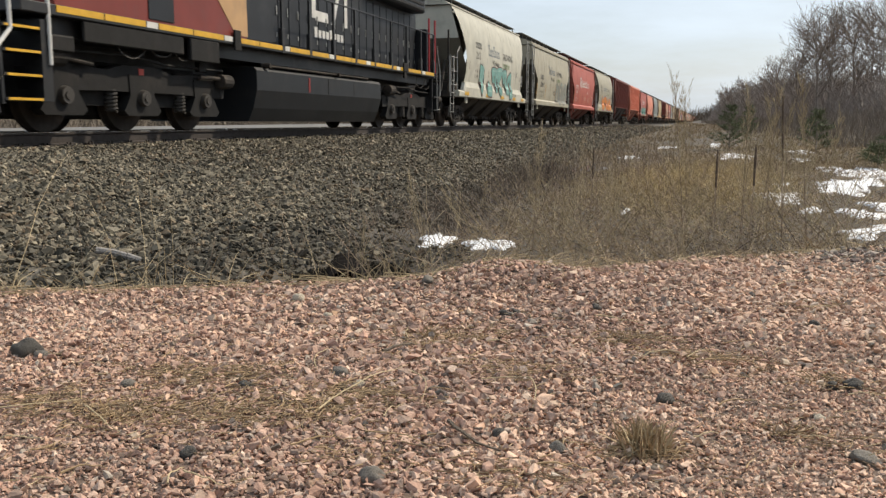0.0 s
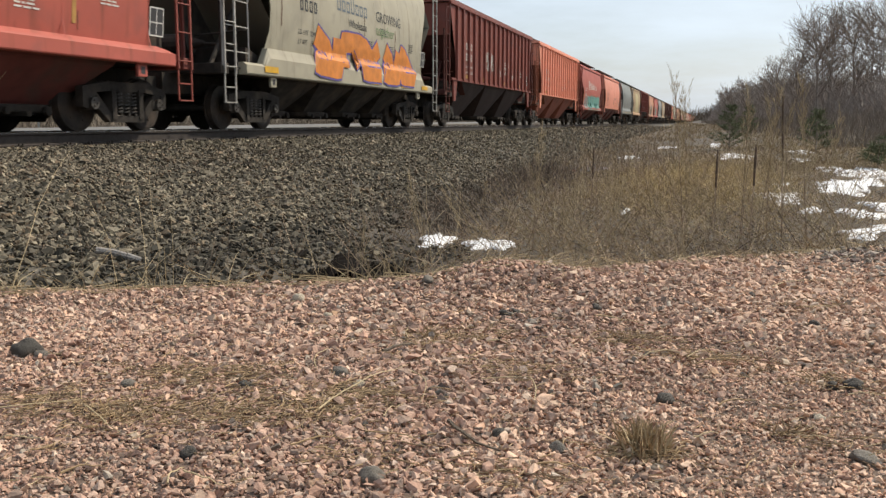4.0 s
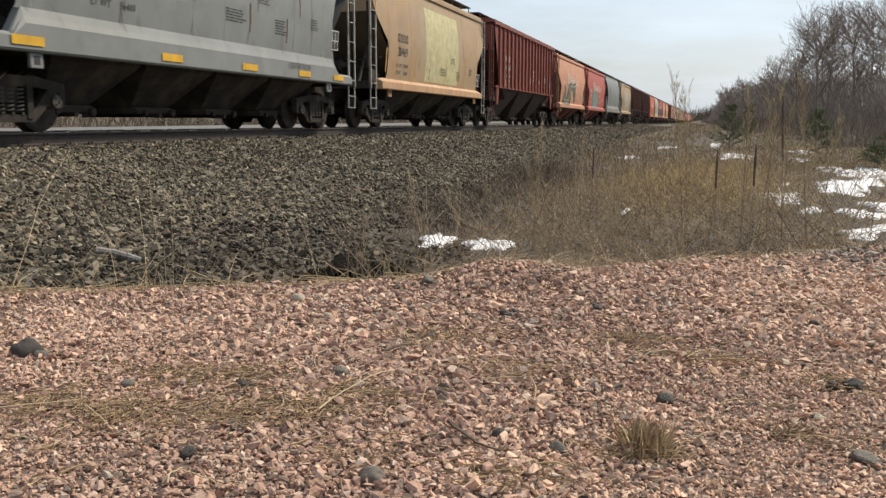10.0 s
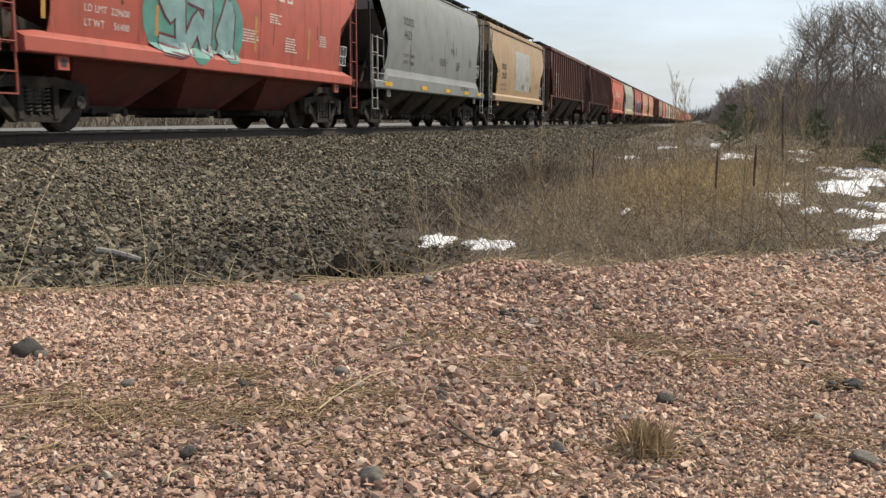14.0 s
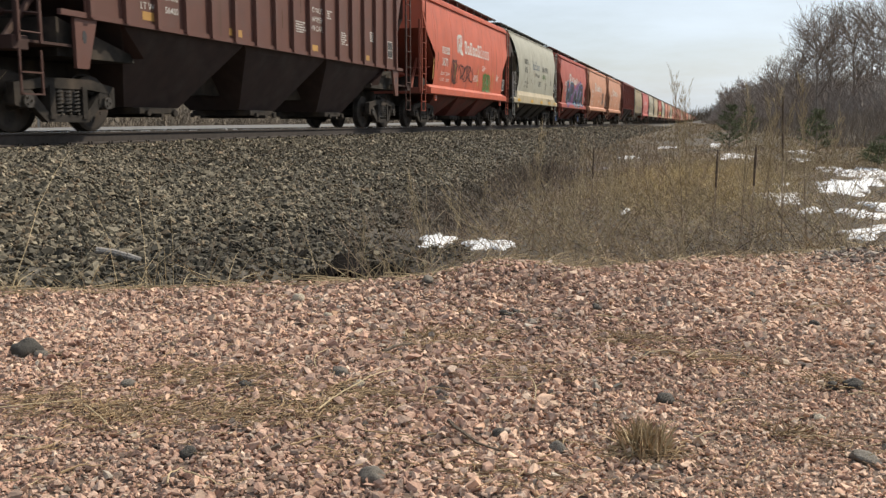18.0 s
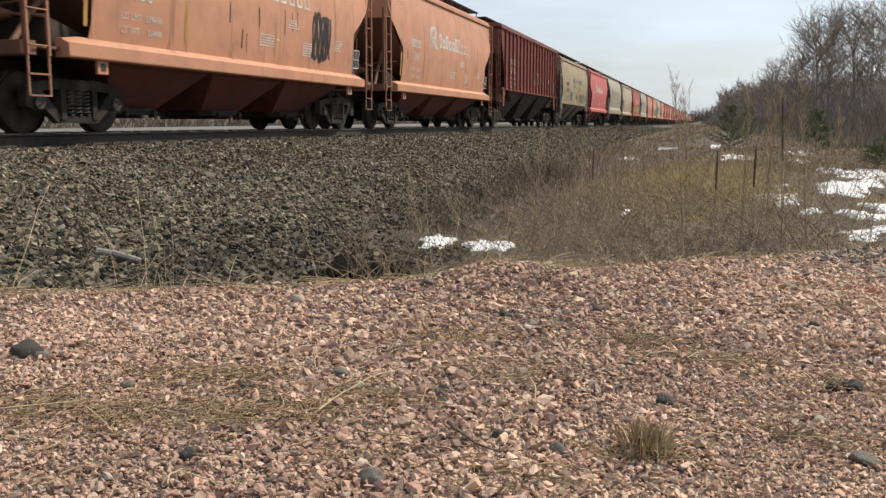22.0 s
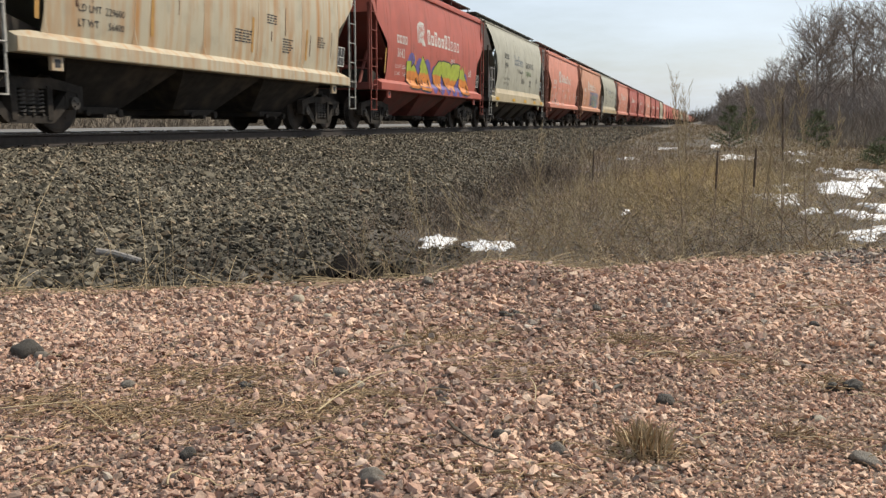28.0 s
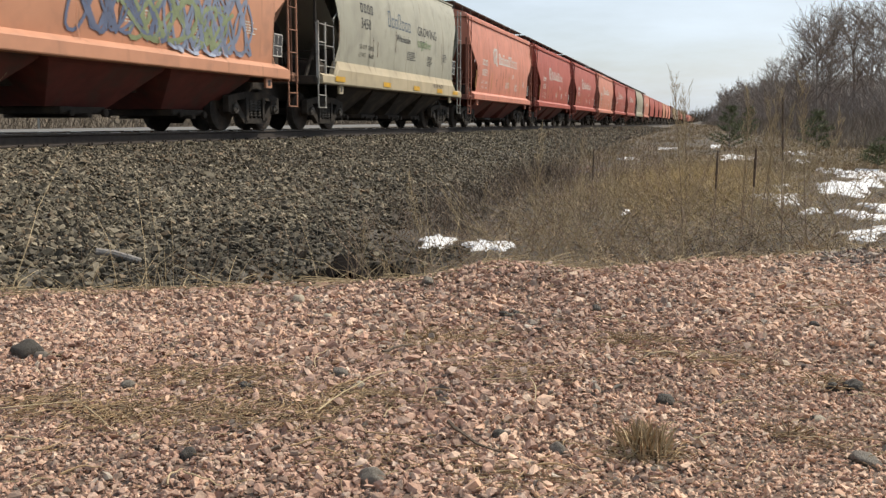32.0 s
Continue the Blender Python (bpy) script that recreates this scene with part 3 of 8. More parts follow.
def build_hopper(bm, kind, width, top):
    """One bay: slope sheets that run down to the outlet, square at the bottom."""
    wx = 1.46 if kind in ("ribbed", "open") else 1.36
    up = [(-wx, -width), (wx, -width), (wx, width), (-wx, width)]
    b = width * {"ribbed": 0.42, "open": 0.34}.get(kind, 0.5)
    lo = [(-0.62, -b), (0.62, -b), (0.62, b), (-0.62, b)]
    a = [bm.verts.new((x, y, top)) for x, y in up]
    m = [bm.verts.new((x * 0.93 + (0.07 * 0.62 if x > 0 else -0.07 * 0.62), y * 0.93, top - 0.14)) for x, y in up]
    low = [bm.verts.new((x, y, 0.42)) for x, y in lo]
    for r, q in ((a, m), (m, low)):
        for k in range(4):
            j = (k + 1) % 4
            bm.faces.new((r[k], r[j], q[j], q[k]))
    bm.faces.new(low)
    bm.faces.new(a[::-1])


def build_gate(bm):
    box(bm, -0.74, 0.74, -0.56, 0.56, 0.30, 0.42, 0.015)
    box(bm, -0.85, 0.85, -0.05, 0.05, 0.24, 0.31)
    for sx in (-0.82, 0.82):
        disc_x(bm, sx - 0.03, sx + 0.03, 0.42, 0.32, 0.07, sides=10)
        disc_x(bm, sx - 0.03, sx + 0.03, -0.42, 0.32, 0.055, sides=10)


def build_ladder(bm, z0, z1, w=0.42, rungs=7):
    for y in (-w / 2, w / 2):
        box(bm, -0.018, 0.018, y - 0.022, y + 0.022, z0, z1)
    for k in range(rungs):
        z = z0 + 0.14 + (z1 - z0 - 0.2) * k / (rungs - 1)
        tube(bm, (0.02, -w / 2, z), (0.02, w / 2, z), 0.013, 6)


def build_cage(bm):
    """Rails and posts round the end deck, from the car's end inwards."""
    for y in (0.06, 0.58, 1.1):
        tube(bm, (0, y, 1.25), (0, y, 2.55 if y < 1 else 2.75), 0.016, 6)
    for z in (1.55, 2.05, 2.55):
        tube(bm, (0, 0.06, z), (0, 1.1, z), 0.014, 6)
    tube(bm, (0, 1.1, 2.75), (0, 1.45, 3.0), 0.016, 6)


def build_step(bm):
    for y in (-0.21, 0.21):
        box(bm, -0.012, 0.012, y - 0.016, y + 0.016, 0.53, 1.16)
    for z in (0.54, 0.84):
        box(bm, -0.03, 0.03, -0.21, 0.21, z - 0.012, z + 0.012)


def build_platform(bm, reach, low):
    """The end deck with its cross beam and corner posts, towards +y."""
    box(bm, -1.5, 1.5, reach - 0.3, reach, low, low + 0.2, 0.01)
    box(bm, -1.45, 1.45, reach - 1.3, reach - 0.3, low + 0.12, low + 0.16)
    for x in (-1.42, -0.5, 0.5, 1.42):
        box(bm, x - 0.03, x + 0.03, reach - 0.2, reach - 0.15, low + 0.2, low + 0.75 if abs(x) < 1 else 3.5)
    for x in (-1.1, 1.1):
        tube(bm, (x, reach - 0.2, low + 0.1), (x * 0.8, reach - 1.6, 2.5), 0.05, 6)


def build_brake(bm):
    """Brake cylinder, air tank and pipes on the end deck."""
    disc_x(bm, -0.9, 0.2, 0.0, 0.0, 0.2, sides=14)
    disc_x(bm, 0.2, 0.5, 0.0, 0.0, 0.12, 0.05, sides=12)
    box(bm, -0.5, -0.2, -0.3, 0.3, -0.3, -0.2)
    tube(bm, (0.5, 0, 0), (1.1, 0, -0.05), 0.025, 6)
    tube(bm, (-0.9, 0.1, 0.1), (1.35, 0.15, 0.25), 0.02, 6)


def build_coupler(bm):
    box(bm, -0.11, 0.11, -0.75, 0.1, 0.78, 1.0, 0.02)
    prism(bm, [(0.1, 0.74), (0.38, 0.74), (0.42, 0.8), (0.42, 0.98), (0.38, 1.04), (0.1, 1.04)], -0.2, 0.16)
    tube(bm, (0.35, 0.1, 0.8), (0.42, 0.45, 0.5), 0.03, 6)


def build_sideframe(bm, sx):
    """Cast side frame: arched top chord, sloping bottom chord and the spring opening."""
    x0, x1 = (0.98, 1.12) if sx > 0 else (-1.12, -0.98)
    # built as chords so that the window stays open
    prism(bm, [(-1.12, 0.60), (-1.12, 0.72), (-0.5, 0.82), (0.5, 0.82), (1.12, 0.72), (1.12, 0.60), (0.5, 0.66), (-0.5, 0.66)], x0, x1)
    prism(bm, [(-0.46, 0.26), (-0.42, 0.15), (0.42, 0.15), (0.46, 0.26)], x0, x1)
    for s in (1, -1):
        prism(bm, [(s * 0.40, 0.15), (s * 0.46, 0.15), (s * 0.98, 0.56), (s * 0.98, 0.66), (s * 0.80, 0.66), (s * 0.40, 0.27)], x0 + 0.01, x1 - 0.01)
        prism(bm, [(s * 0.31, 0.2), (s * 0.42, 0.2), (s * 0.42, 0.7), (s * 0.31, 0.7)], x0 - 0.02, x1 + 0.02)
        prism(bm, [(s * 0.72, 0.58), (s * 0.72, 0.40), (s * 0.78, 0.36), (s * 0.80, 0.58)], x0, x1)
        prism(bm, [(s * 1.12, 0.62), (s * 1.12, 0.40), (s * 1.0, 0.36), (s * 0.98, 0.62)], x0, x1)


def build_springs(bm, sx):
    last = None
    n = 56
    for k in range(n + 1):
        a = k * math.tau / 9
        z = 0.27 + 0.36 * k / n
        cur = [bm.verts.new((sx * 1.06 + (0.074 + 0.018 * math.cos(b)) * math.cos(a), (0.074 + 0.018 * math.cos(b)) * math.sin(a), z + 0.018 * math.sin(b))) for b in (0.8, 2.4, 3.9, 5.5)]
        if last:
            for j in range(4):
                bm.faces.new((last[j], last[(j + 1) % 4], cur[(j + 1) % 4], cur[j]))
        last = cur


def build_wheelset(bm):
    tube(bm, (-1.1, 0, 0), (1.1, 0, 0), 0.08, 12)
    for s in (1, -1):
        disc_x(bm, s * 0.675, s * 0.705, 0, 0, 0.485, sides=32)
        disc_x(bm, s * 0.705, s * 0.82, 0, 0, 0.457, 0.452, sides=32)
        disc_x(bm, s * 0.82, s * 0.835, 0, 0, 0.452, 0.40, sides=32)
        disc_x(bm, s * 0.82, s * 0.90, 0, 0, 0.15, 0.13, sides=16)
        for k in range(6):
            a = k * math.tau / 6
            disc_x(bm, s * 0.835, s * 0.842, 0.28 * math.cos(a), 0.28 * math.sin(a), 0.035, sides=8)


def build_cap(bm):
    disc_x(bm, 1.0, 1.17, 0, 0, 0.11, 0.10, sides=16)
    for k in range(3):
        a = k * math.tau / 3
        disc_x(bm, 1.17, 1.19, 0.05 * math.cos(a), 0.05 * math.sin(a), 0.018, sides=6)


def truck(car, y, spring):
    def bolster(bm):
        box(bm, -1.1, 1.1, -0.2, 0.2, 0.42, 0.74, 0.02)
        disc_x(bm, -0.2, 0.2, 0, 0.80, 0.1)
        for s in (1, -1):
            box(bm, -0.85, 0.85, s * 0.36 - 0.05, s * 0.36 + 0.05, 0.30, 0.40)
            for x in (-0.76, 0.76):
                prism(bm, [(s * 0.40, 0.3), (s * 0.44, 0.62), (s * 0.50, 0.6), (s * 0.47, 0.3)], x - 0.06, x + 0.06)
    t = part("truck", mesh_of("truck", bolster), M_STEEL, car, "cast steel freight truck")
    t.location = (0, y, 0)
    for s in (1, -1):
        part("sideframe", mesh_of(("sideframe", s), lambda bm: build_sideframe(bm, s)), M_STEEL, t)
        for dy in (-0.19, 0.0, 0.19):
            sp = part("coil_spring", mesh_of(("coil_spring", s), lambda bm: build_springs(bm, s)), spring, t)
            sp.location = (0, dy, 0)
    for a in (0.889, -0.889):
        w = part("wheelset", mesh_of("wheelset", build_wheelset), M_WHEEL, t, "steel wheels on an axle")
        w.matrix_parent_inverse = Matrix.Translation((0, a, 0.457))
        WHEELSETS.append(w)
        c = part("bearing_cap", mesh_of("bearing_cap", build_cap), M_CAP, t)
        c.location = (0, a, 0.457)
        c = part("bearing_cap", mesh_of("bearing_cap", build_cap), M_CAP, t)
        c.location, c.rotation_euler = (0, a, 0.457), (0, 0, math.pi)
    return t


def on_side(kind, y, z, lift=0.006):
    """A place on the outer face of the body, facing the camera's side."""
    low = SKIN[kind][0][1]
    x = skin_x(kind, z)
    if kind == "ribbed":
        x = 1.53
    elif z < low + 0.12 and SHAPE[kind]["sill"]:
        x, z = float(np.interp(z, [low - 0.02, low + 0.12], [1.61, skin_x(kind, low + 0.12)])), max(z, 1.15)
    return Vector((x + lift, y, z))


def decal(name, kind, shapes, mat, car, label="", lift=0.006):
    """Paint on the side: polygons in (y, z) cut into strips that follow the curve of the body."""
    bm = bmesh.new()
    for y0, y1, z0, z1 in shapes:
        n = max(1, int((z1 - z0) / 0.18))
        last = None
        for k in range(n + 1):
            z = z0 + (z1 - z0) * k / n
            cur = [bm.verts.new(on_side(kind, y, z, lift)) for y in (y0, y1)]
            if last:
                bm.faces.new((last[0], last[1], cur[1], cur[0]))
            last = cur
    return part(name, bm, mat, car, label)


def ribbon(bm, kind, pts, width, lift):
    """A brush stroke of an even width through points (y, z) on the side."""
    pts = [Vector(p) for p in pts]
    rows = []
    n = max(1, int(width / 0.07))
    for k, p in enumerate(pts):
        d = (pts[min(k + 1, len(pts) - 1)] - pts[max(k - 1, 0)])
        d = d.normalized() if d.length else Vector((1, 0))
        nrm = Vector((-d.y, d.x)) * width / 2
        rows.append([bm.verts.new(on_side(kind, *(p + nrm * (1 - 2 * i / n)), lift)) for i in range(n + 1)])
    for a, b in zip(rows, rows[1:]):
        for i in range(n):
            bm.faces.new((a[i], b[i], b[i + 1], a[i + 1]))


def text_on(name, kind, text, y, z, size, mat, car, wide=1.0, lift=0.008):
    """Lettering in the built-in font, laid on the body; it reads from -y to +y."""
    key = ("text", text)
    if key not in MESHES:
        cu = bpy.data.curves.new(name, "FONT")
        cu.body, cu.size, cu.align_x = text, 1.0, "LEFT"
        cu.resolution_u = 2
        ob = bpy.data.objects.new(name, cu)
        me = bpy.data.meshes.new_from_object(ob)
        bpy.data.objects.remove(ob)
        MESHES[key] = np.array([v.co[:2] for v in me.vertices]).reshape(-1, 2), [tuple(p.vertices) for p in me.polygons]
        bpy.data.meshes.remove(me)
    v, f = MESHES[key]
    me = bpy.data.meshes.new(name)
    me.from_pydata([on_side(kind, y + a * size * wide, z + b * size, lift)[:] for a, b in v], [], f)
    ob = part(name, me, mat, car)
    if size < 0.2:
        ob["kind"] = "stuff"
    return ob


def freight_car(kind, start, end, body, opts):
    """One covered hopper between two couplings, given by the times at which they pass."""
    s = SHAPE[kind]
    pitch = (end - start) * SPEED
    extra = (pitch / 2 - {"curved": 7.15, "smooth": 7.3, "ribbed": 8.95, "open": 9.05}[kind])
    extra = max(-2.6, min(0.4, extra))
    extra = opts.get("extra", round(extra * 4) / 4 if kind == "open" else 0.0)
    half, tr, sill = s["body"] + extra, opts.get("truck", s["truck"] + extra), s["sill"] and s["sill"] + extra
    car = new("covered_hopper")
    tagged(car, opts["label"], "hopper car", "freight cars of the train")
    car.location = (TRACK_X, SPEED * (start + end) / 2 + LAG, 0)
    CARS.append((car, (start + end) / 2))
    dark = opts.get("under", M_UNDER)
    k2 = (kind, extra)
    part("body", mesh_of(("body", k2), lambda bm: build_body(bm, kind, half), kind != "ribbed"), body, car)
    for turn in (0, math.pi):
        # slope sheets wear a darker body paint that holds the recess's shade
        es = part("slope_sheet", mesh_of(("slope_sheet", k2), lambda bm: build_ends(bm, kind, half)), opts.get("end_shade", body), car, "slope sheet, coloured dark for shade")
        es.rotation_euler = (0, 0, turn)
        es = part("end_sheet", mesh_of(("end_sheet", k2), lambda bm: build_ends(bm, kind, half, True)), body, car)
        es.rotation_euler = (0, 0, turn)
    part("roof", mesh_of(("roof", k2), lambda bm: build_roof(bm, kind, half)), opts.get("roof", body), car)
    part("roof_edge", mesh_of(("roof_edge", k2), lambda bm: build_lip(bm, kind, half)), body, car)

    def walkway(bm):
        for sx in (0.62, -0.62):
            box(bm, sx - 0.3, sx + 0.3, -half - 0.25, half + 0.25, 4.86, 4.89)
        n = 11
        for k in range(n):
            y = -half + 2 * half * k / (n - 1)
            for sx in (0.88, -0.88):
                box(bm, sx - 0.02, sx + 0.02, y - 0.02, y + 0.02, 4.55, 4.86)
    part("running_board", mesh_of(("running_board", k2), walkway), M_ROOFWALK, car, "grated roof walkway")

    def hatch(bm):
        box(bm, -0.25, 0.25, -half * 0.94, half * 0.94, 4.72, 4.90, 0.03)
    part("hatch_cover", mesh_of(("hatch_cover", k2), hatch), opts.get("roof", body), car)
    if sill:
        for sx in (1, -1):
            part("side_sill", mesh_of(("side_sill", k2, sx), lambda bm: build_sill(bm, kind, sill, sx)), opts.get("sill", body), car)
    if kind == "ribbed":
        n = 17
        rib = mesh_of("side_post", lambda bm: prism(bm, [(-0.05, 1.72), (0.05, 1.72), (0.035, 4.47), (-0.035, 4.47)], 0.0, 0.085))
        for k in range(n):
            y = (half - 0.95) * (2 * k / (n - 1) - 1)
            for sx in (1, -1):
                r = part("side_post", rib, body, car)
                r.location, r.rotation_euler = (sx * 1.531, y, 0), (0, 0, 0 if sx > 0 else math.pi)
        for sx in (1, -1):
            ch = part("bottom_chord", mesh_of(("bottom_chord", k2), lambda bm: box(bm, -0.03, 0.04, -half + 0.3, half - 0.3, 1.70, 1.785)), body, car)
            ch.location = (sx * 1.53, 0, 0)
    bays = 3 if kind != "smooth" else 4
    span = (half - 1.75) * 2 / bays
    top = {"curved": 1.2, "smooth": 1.2, "ribbed": 1.72, "open": 1.46}[kind]
    for b in range(bays):
        # the bay's dark colour includes the shade below the car body
        h = part("hopper_bay", mesh_of(("hopper_bay", k2), lambda bm: build_hopper(bm, kind, span / 2 - 0.02, top)), dark, car, opts.get("under_label", "dirty hopper bay with slope sheets, coloured dark for shade"))
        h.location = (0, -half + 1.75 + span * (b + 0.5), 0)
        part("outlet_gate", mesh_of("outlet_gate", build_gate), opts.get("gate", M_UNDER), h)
    part("center_sill", mesh_of(("center_sill", k2), lambda bm: box(bm, -0.33, 0.33, -pitch / 2 + 0.5, pitch / 2 - 0.5, 0.72, 1.12)), M_UNDER, car)
    knee = min(s["knee"], 3.3)
    low = half - 0.12 - (knee - 1.14) * 1.05
    for sy in (1, -1):
        web = part("end_web", mesh_of(("end_web", k2), lambda bm: (prism(bm, [(low + 0.05, 1.13), (half + 0.05, 1.13), (half - 0.2, knee - 0.15)], -0.03, 0.03), prism(bm, [(low + 0.05, 1.13), (low + 0.05, 1.25), (half - 0.5, 1.7), (half - 0.5, 1.13)], -1.3, 1.3))), M_UNDER, car)
        web.rotation_euler = (0, 0, 0 if sy > 0 else math.pi)
    reach = pitch / 2 - 0.5
    deck = 1.14 if kind == "ribbed" else 1.1
    for sy in (1, -1):
        # end decks are coloured dark too, for the shade between cars
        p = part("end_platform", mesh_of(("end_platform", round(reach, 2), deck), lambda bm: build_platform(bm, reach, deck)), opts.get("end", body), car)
        p.rotation_euler = (0, 0, 0 if sy > 0 else math.pi)
        c = part("coupler", mesh_of("coupler", build_coupler), M_STEEL, car)
        c.location, c.rotation_euler = (0, sy * (pitch / 2 - 0.36), 0), (0, 0, 0 if sy > 0 else math.pi)
        for sx in (1, -1):
            caged = kind == "smooth" and sy < 0
            ztop, zlow = 2.6 if caged else 4.3, (1.1 if kind != "ribbed" else 1.25)
            if caged:
                cage = part("end_cage", mesh_of("end_cage", build_cage), opts.get("ladder", body), car, "tubular safety cage round the end deck")
                cage.location = (sx * 1.5, -reach, 0)
            lad = part("ladder", mesh_of(("ladder", kind, caged), lambda bm: build_ladder(bm, zlow, ztop, rungs=4 if caged else 7)), opts.get("ladder", body), car)
            lad.location, lad.rotation_euler = (sx * 1.53, sy * (reach - 0.3), 0), (0, 0, 0 if sx > 0 else math.pi)
            st = part("sill_step", mesh_of("sill_step", build_step), opts.get("ladder", body), car)
            st.location = (sx * 1.52, sy * (reach - 0.3), 0)
            if not sill:
                tall = kind == "ribbed"
                br = part("end_bracket", mesh_of(("end_bracket", kind), lambda bm: prism(bm, [(-0.4, 1.74), (0.12, 1.74), (0.12, 0.95), (-0.15, 0.95)] if tall else [(-0.14, 1.5), (0.14, 1.5), (0.14, 1.08), (-0.14, 1.08)], -0.03, 0.03)), body, car)
                part("bracket_hole", mesh_of(("bracket_hole", kind), lambda bm: prism(bm, [(-0.08 + 0.05 * math.cos(a), (1.42 if tall else 1.26) + 0.1 * math.sin(a)) for a in np.arange(0, 6.2, 0.63)], -0.033, 0.033)), M_INK, br)
                br.location = (sx * 1.5, sy * (half - s["recess"] + 0.1), 0)
                br.scale = (1, sy, 1)
            else:
                jp = part("jacking_pad", mesh_of("jacking_pad", lambda bm: box(bm, -0.03, 0.03, -0.13, 0.13, 0.9, 1.12, 0.01)), opts.get("sill", body), car)
                part("pad_hole", mesh_of("pad_hole", lambda bm: box(bm, -0.034, 0.034, -0.06, 0.06, 0.95, 1.07)), M_INK, jp)
                jp.location = (sx * 1.5, sy * (tr - 0.1 if sx > 0 else tr), 0)
        truck(car, sy * tr, opts.get("spring", M_SPRING))
    bk = part("brake_gear", mesh_of("brake_gear", build_brake), opts.get("end", M_UNDER), car, "brake cylinder and pipes")
    bk.location = (0.2, -(reach - 0.75), 1.75)
    bw = part("brake_wheel", mesh_of("brake_wheel", lambda bm: [tube(bm, (0.28 * math.cos(a), 0, 0.28 * math.sin(a)), (0.28 * math.cos(a + 0.53), 0, 0.28 * math.sin(a + 0.53)), 0.016, 5) for a in np.arange(0, 6.2, 0.524)]
              + [tube(bm, (0, 0, 0), (0.28 * math.cos(a), 0, 0.28 * math.sin(a)), 0.012, 5) for a in np.arange(0, 6.2, 1.257)]), M_UNDER, car)
    bw.location = (-0.7, -(reach + 0.05), 2.6)
    if kind in ("curved", "open", "smooth"):
        z0, z1 = SKIN[kind][0][1] + 0.03, SKIN[kind][-1][1] - 0.1

        def seam(bm):
            last = None
            for z in np.linspace(z0, z1, 12):
                cur = [bm.verts.new(on_side(kind, y, z, lf)) for y, lf in ((-0.011, 0.0), (-0.006, 0.004), (0.006, 0.004), (0.011, 0.0))]
                if last:
                    for k in range(3):
                        bm.faces.new((last[k], last[k + 1], cur[k + 1], cur[k]))
                last = cur
        n = 6
        for k in range(n):
            sm = part("panel_seam", mesh_of(("panel_seam", kind), seam), body, car)
            sm.location = (0, (half - 1.2) * (2 * k / (n - 1) - 1), 0)
    if "marks" in opts:
        opts["marks"](car, kind, half)
    return car
# ------------------------------------------------------------ the string of cars
RED, ORANGE, SALMON, PEACH, PINK = (0.46, 0.11, 0.08), (0.58, 0.13, 0.072), (0.66, 0.262, 0.185), (0.6, 0.29, 0.18), (0.6, 0.15, 0.135)
OFFWHITE = (0.41, 0.4, 0.325)
CREAM, WHITE, GREY, TAN, MAROON, BROWN = (0.41, 0.375, 0.285), (0.545, 0.52, 0.43), (0.226, 0.24, 0.232), (0.39, 0.295, 0.19), (0.22, 0.058, 0.042), (0.14, 0.062, 0.047)
P = {"red": paint("red", RED), "orange": paint("orange", ORANGE), "salmon": paint("salmon", SALMON), "peach": paint("peach", PEACH, 0.2), "pink": paint("pink_red", PINK),
     "cream": paint("cream", CREAM, 0.25), "white": paint("white", WHITE, 0.12), "offwhite": paint("off_white", OFFWHITE, 0.2), "grey": paint("grey", GREY, 0.12), "tan": paint("tan", TAN, 0.75, 0.25, 0.55, (0.44, 0.23, 0.09)), "maroon": paint("maroon", MAROON, 0.12, 0.25),
     "brown": paint("brown", BROWN, 0.1, 0.3), "ribbed_orange": paint("ribbed_orange", (0.88, 0.345, 0.23), 0.0, 0.05), "bright_salmon": paint("bright_salmon", (0.78, 0.3, 0.21), 0.1, 0.15), "rust_cream": paint("rusty_cream", (0.5, 0.45, 0.34), 0.75, 0.2, 0.55, (0.4, 0.2, 0.07)), "soiled": paint("soiled_cream", (0.43, 0.34, 0.215), 0.8, 0.35)}
PLAIN = {"red": RED, "orange": ORANGE, "salmon": SALMON, "peach": PEACH, "pink": PINK, "cream": CREAM, "white": WHITE, "offwhite": OFFWHITE, "grey": GREY, "tan": TAN, "maroon": MAROON, "brown": BROWN, "ribbed_orange": (0.62, 0.20, 0.11), "rust_cream": CREAM, "bright_salmon": (0.78, 0.3, 0.21), "soiled": (0.43, 0.34, 0.215)}
# bay paints: body colours darkened for shade under the cars, plus blotches of dirt
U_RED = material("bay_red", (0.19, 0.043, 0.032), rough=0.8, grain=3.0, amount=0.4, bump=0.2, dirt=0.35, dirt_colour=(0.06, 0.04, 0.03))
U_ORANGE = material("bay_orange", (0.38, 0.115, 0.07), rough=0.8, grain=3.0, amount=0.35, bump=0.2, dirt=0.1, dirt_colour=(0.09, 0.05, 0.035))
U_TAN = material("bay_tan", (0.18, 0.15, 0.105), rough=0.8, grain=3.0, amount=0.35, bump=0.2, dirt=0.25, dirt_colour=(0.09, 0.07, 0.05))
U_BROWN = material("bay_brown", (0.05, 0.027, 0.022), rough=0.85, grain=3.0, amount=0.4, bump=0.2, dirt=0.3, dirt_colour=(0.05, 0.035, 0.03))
M_RUST = material("rust_run", (0.16, 0.07, 0.035), rough=0.85, grain=12.0, amount=0.5, bump=0.2)


def spray(name, colour):
    return material("spray_" + name, colour, rough=0.6, grain=4.0, amount=0.3, bump=0.0)





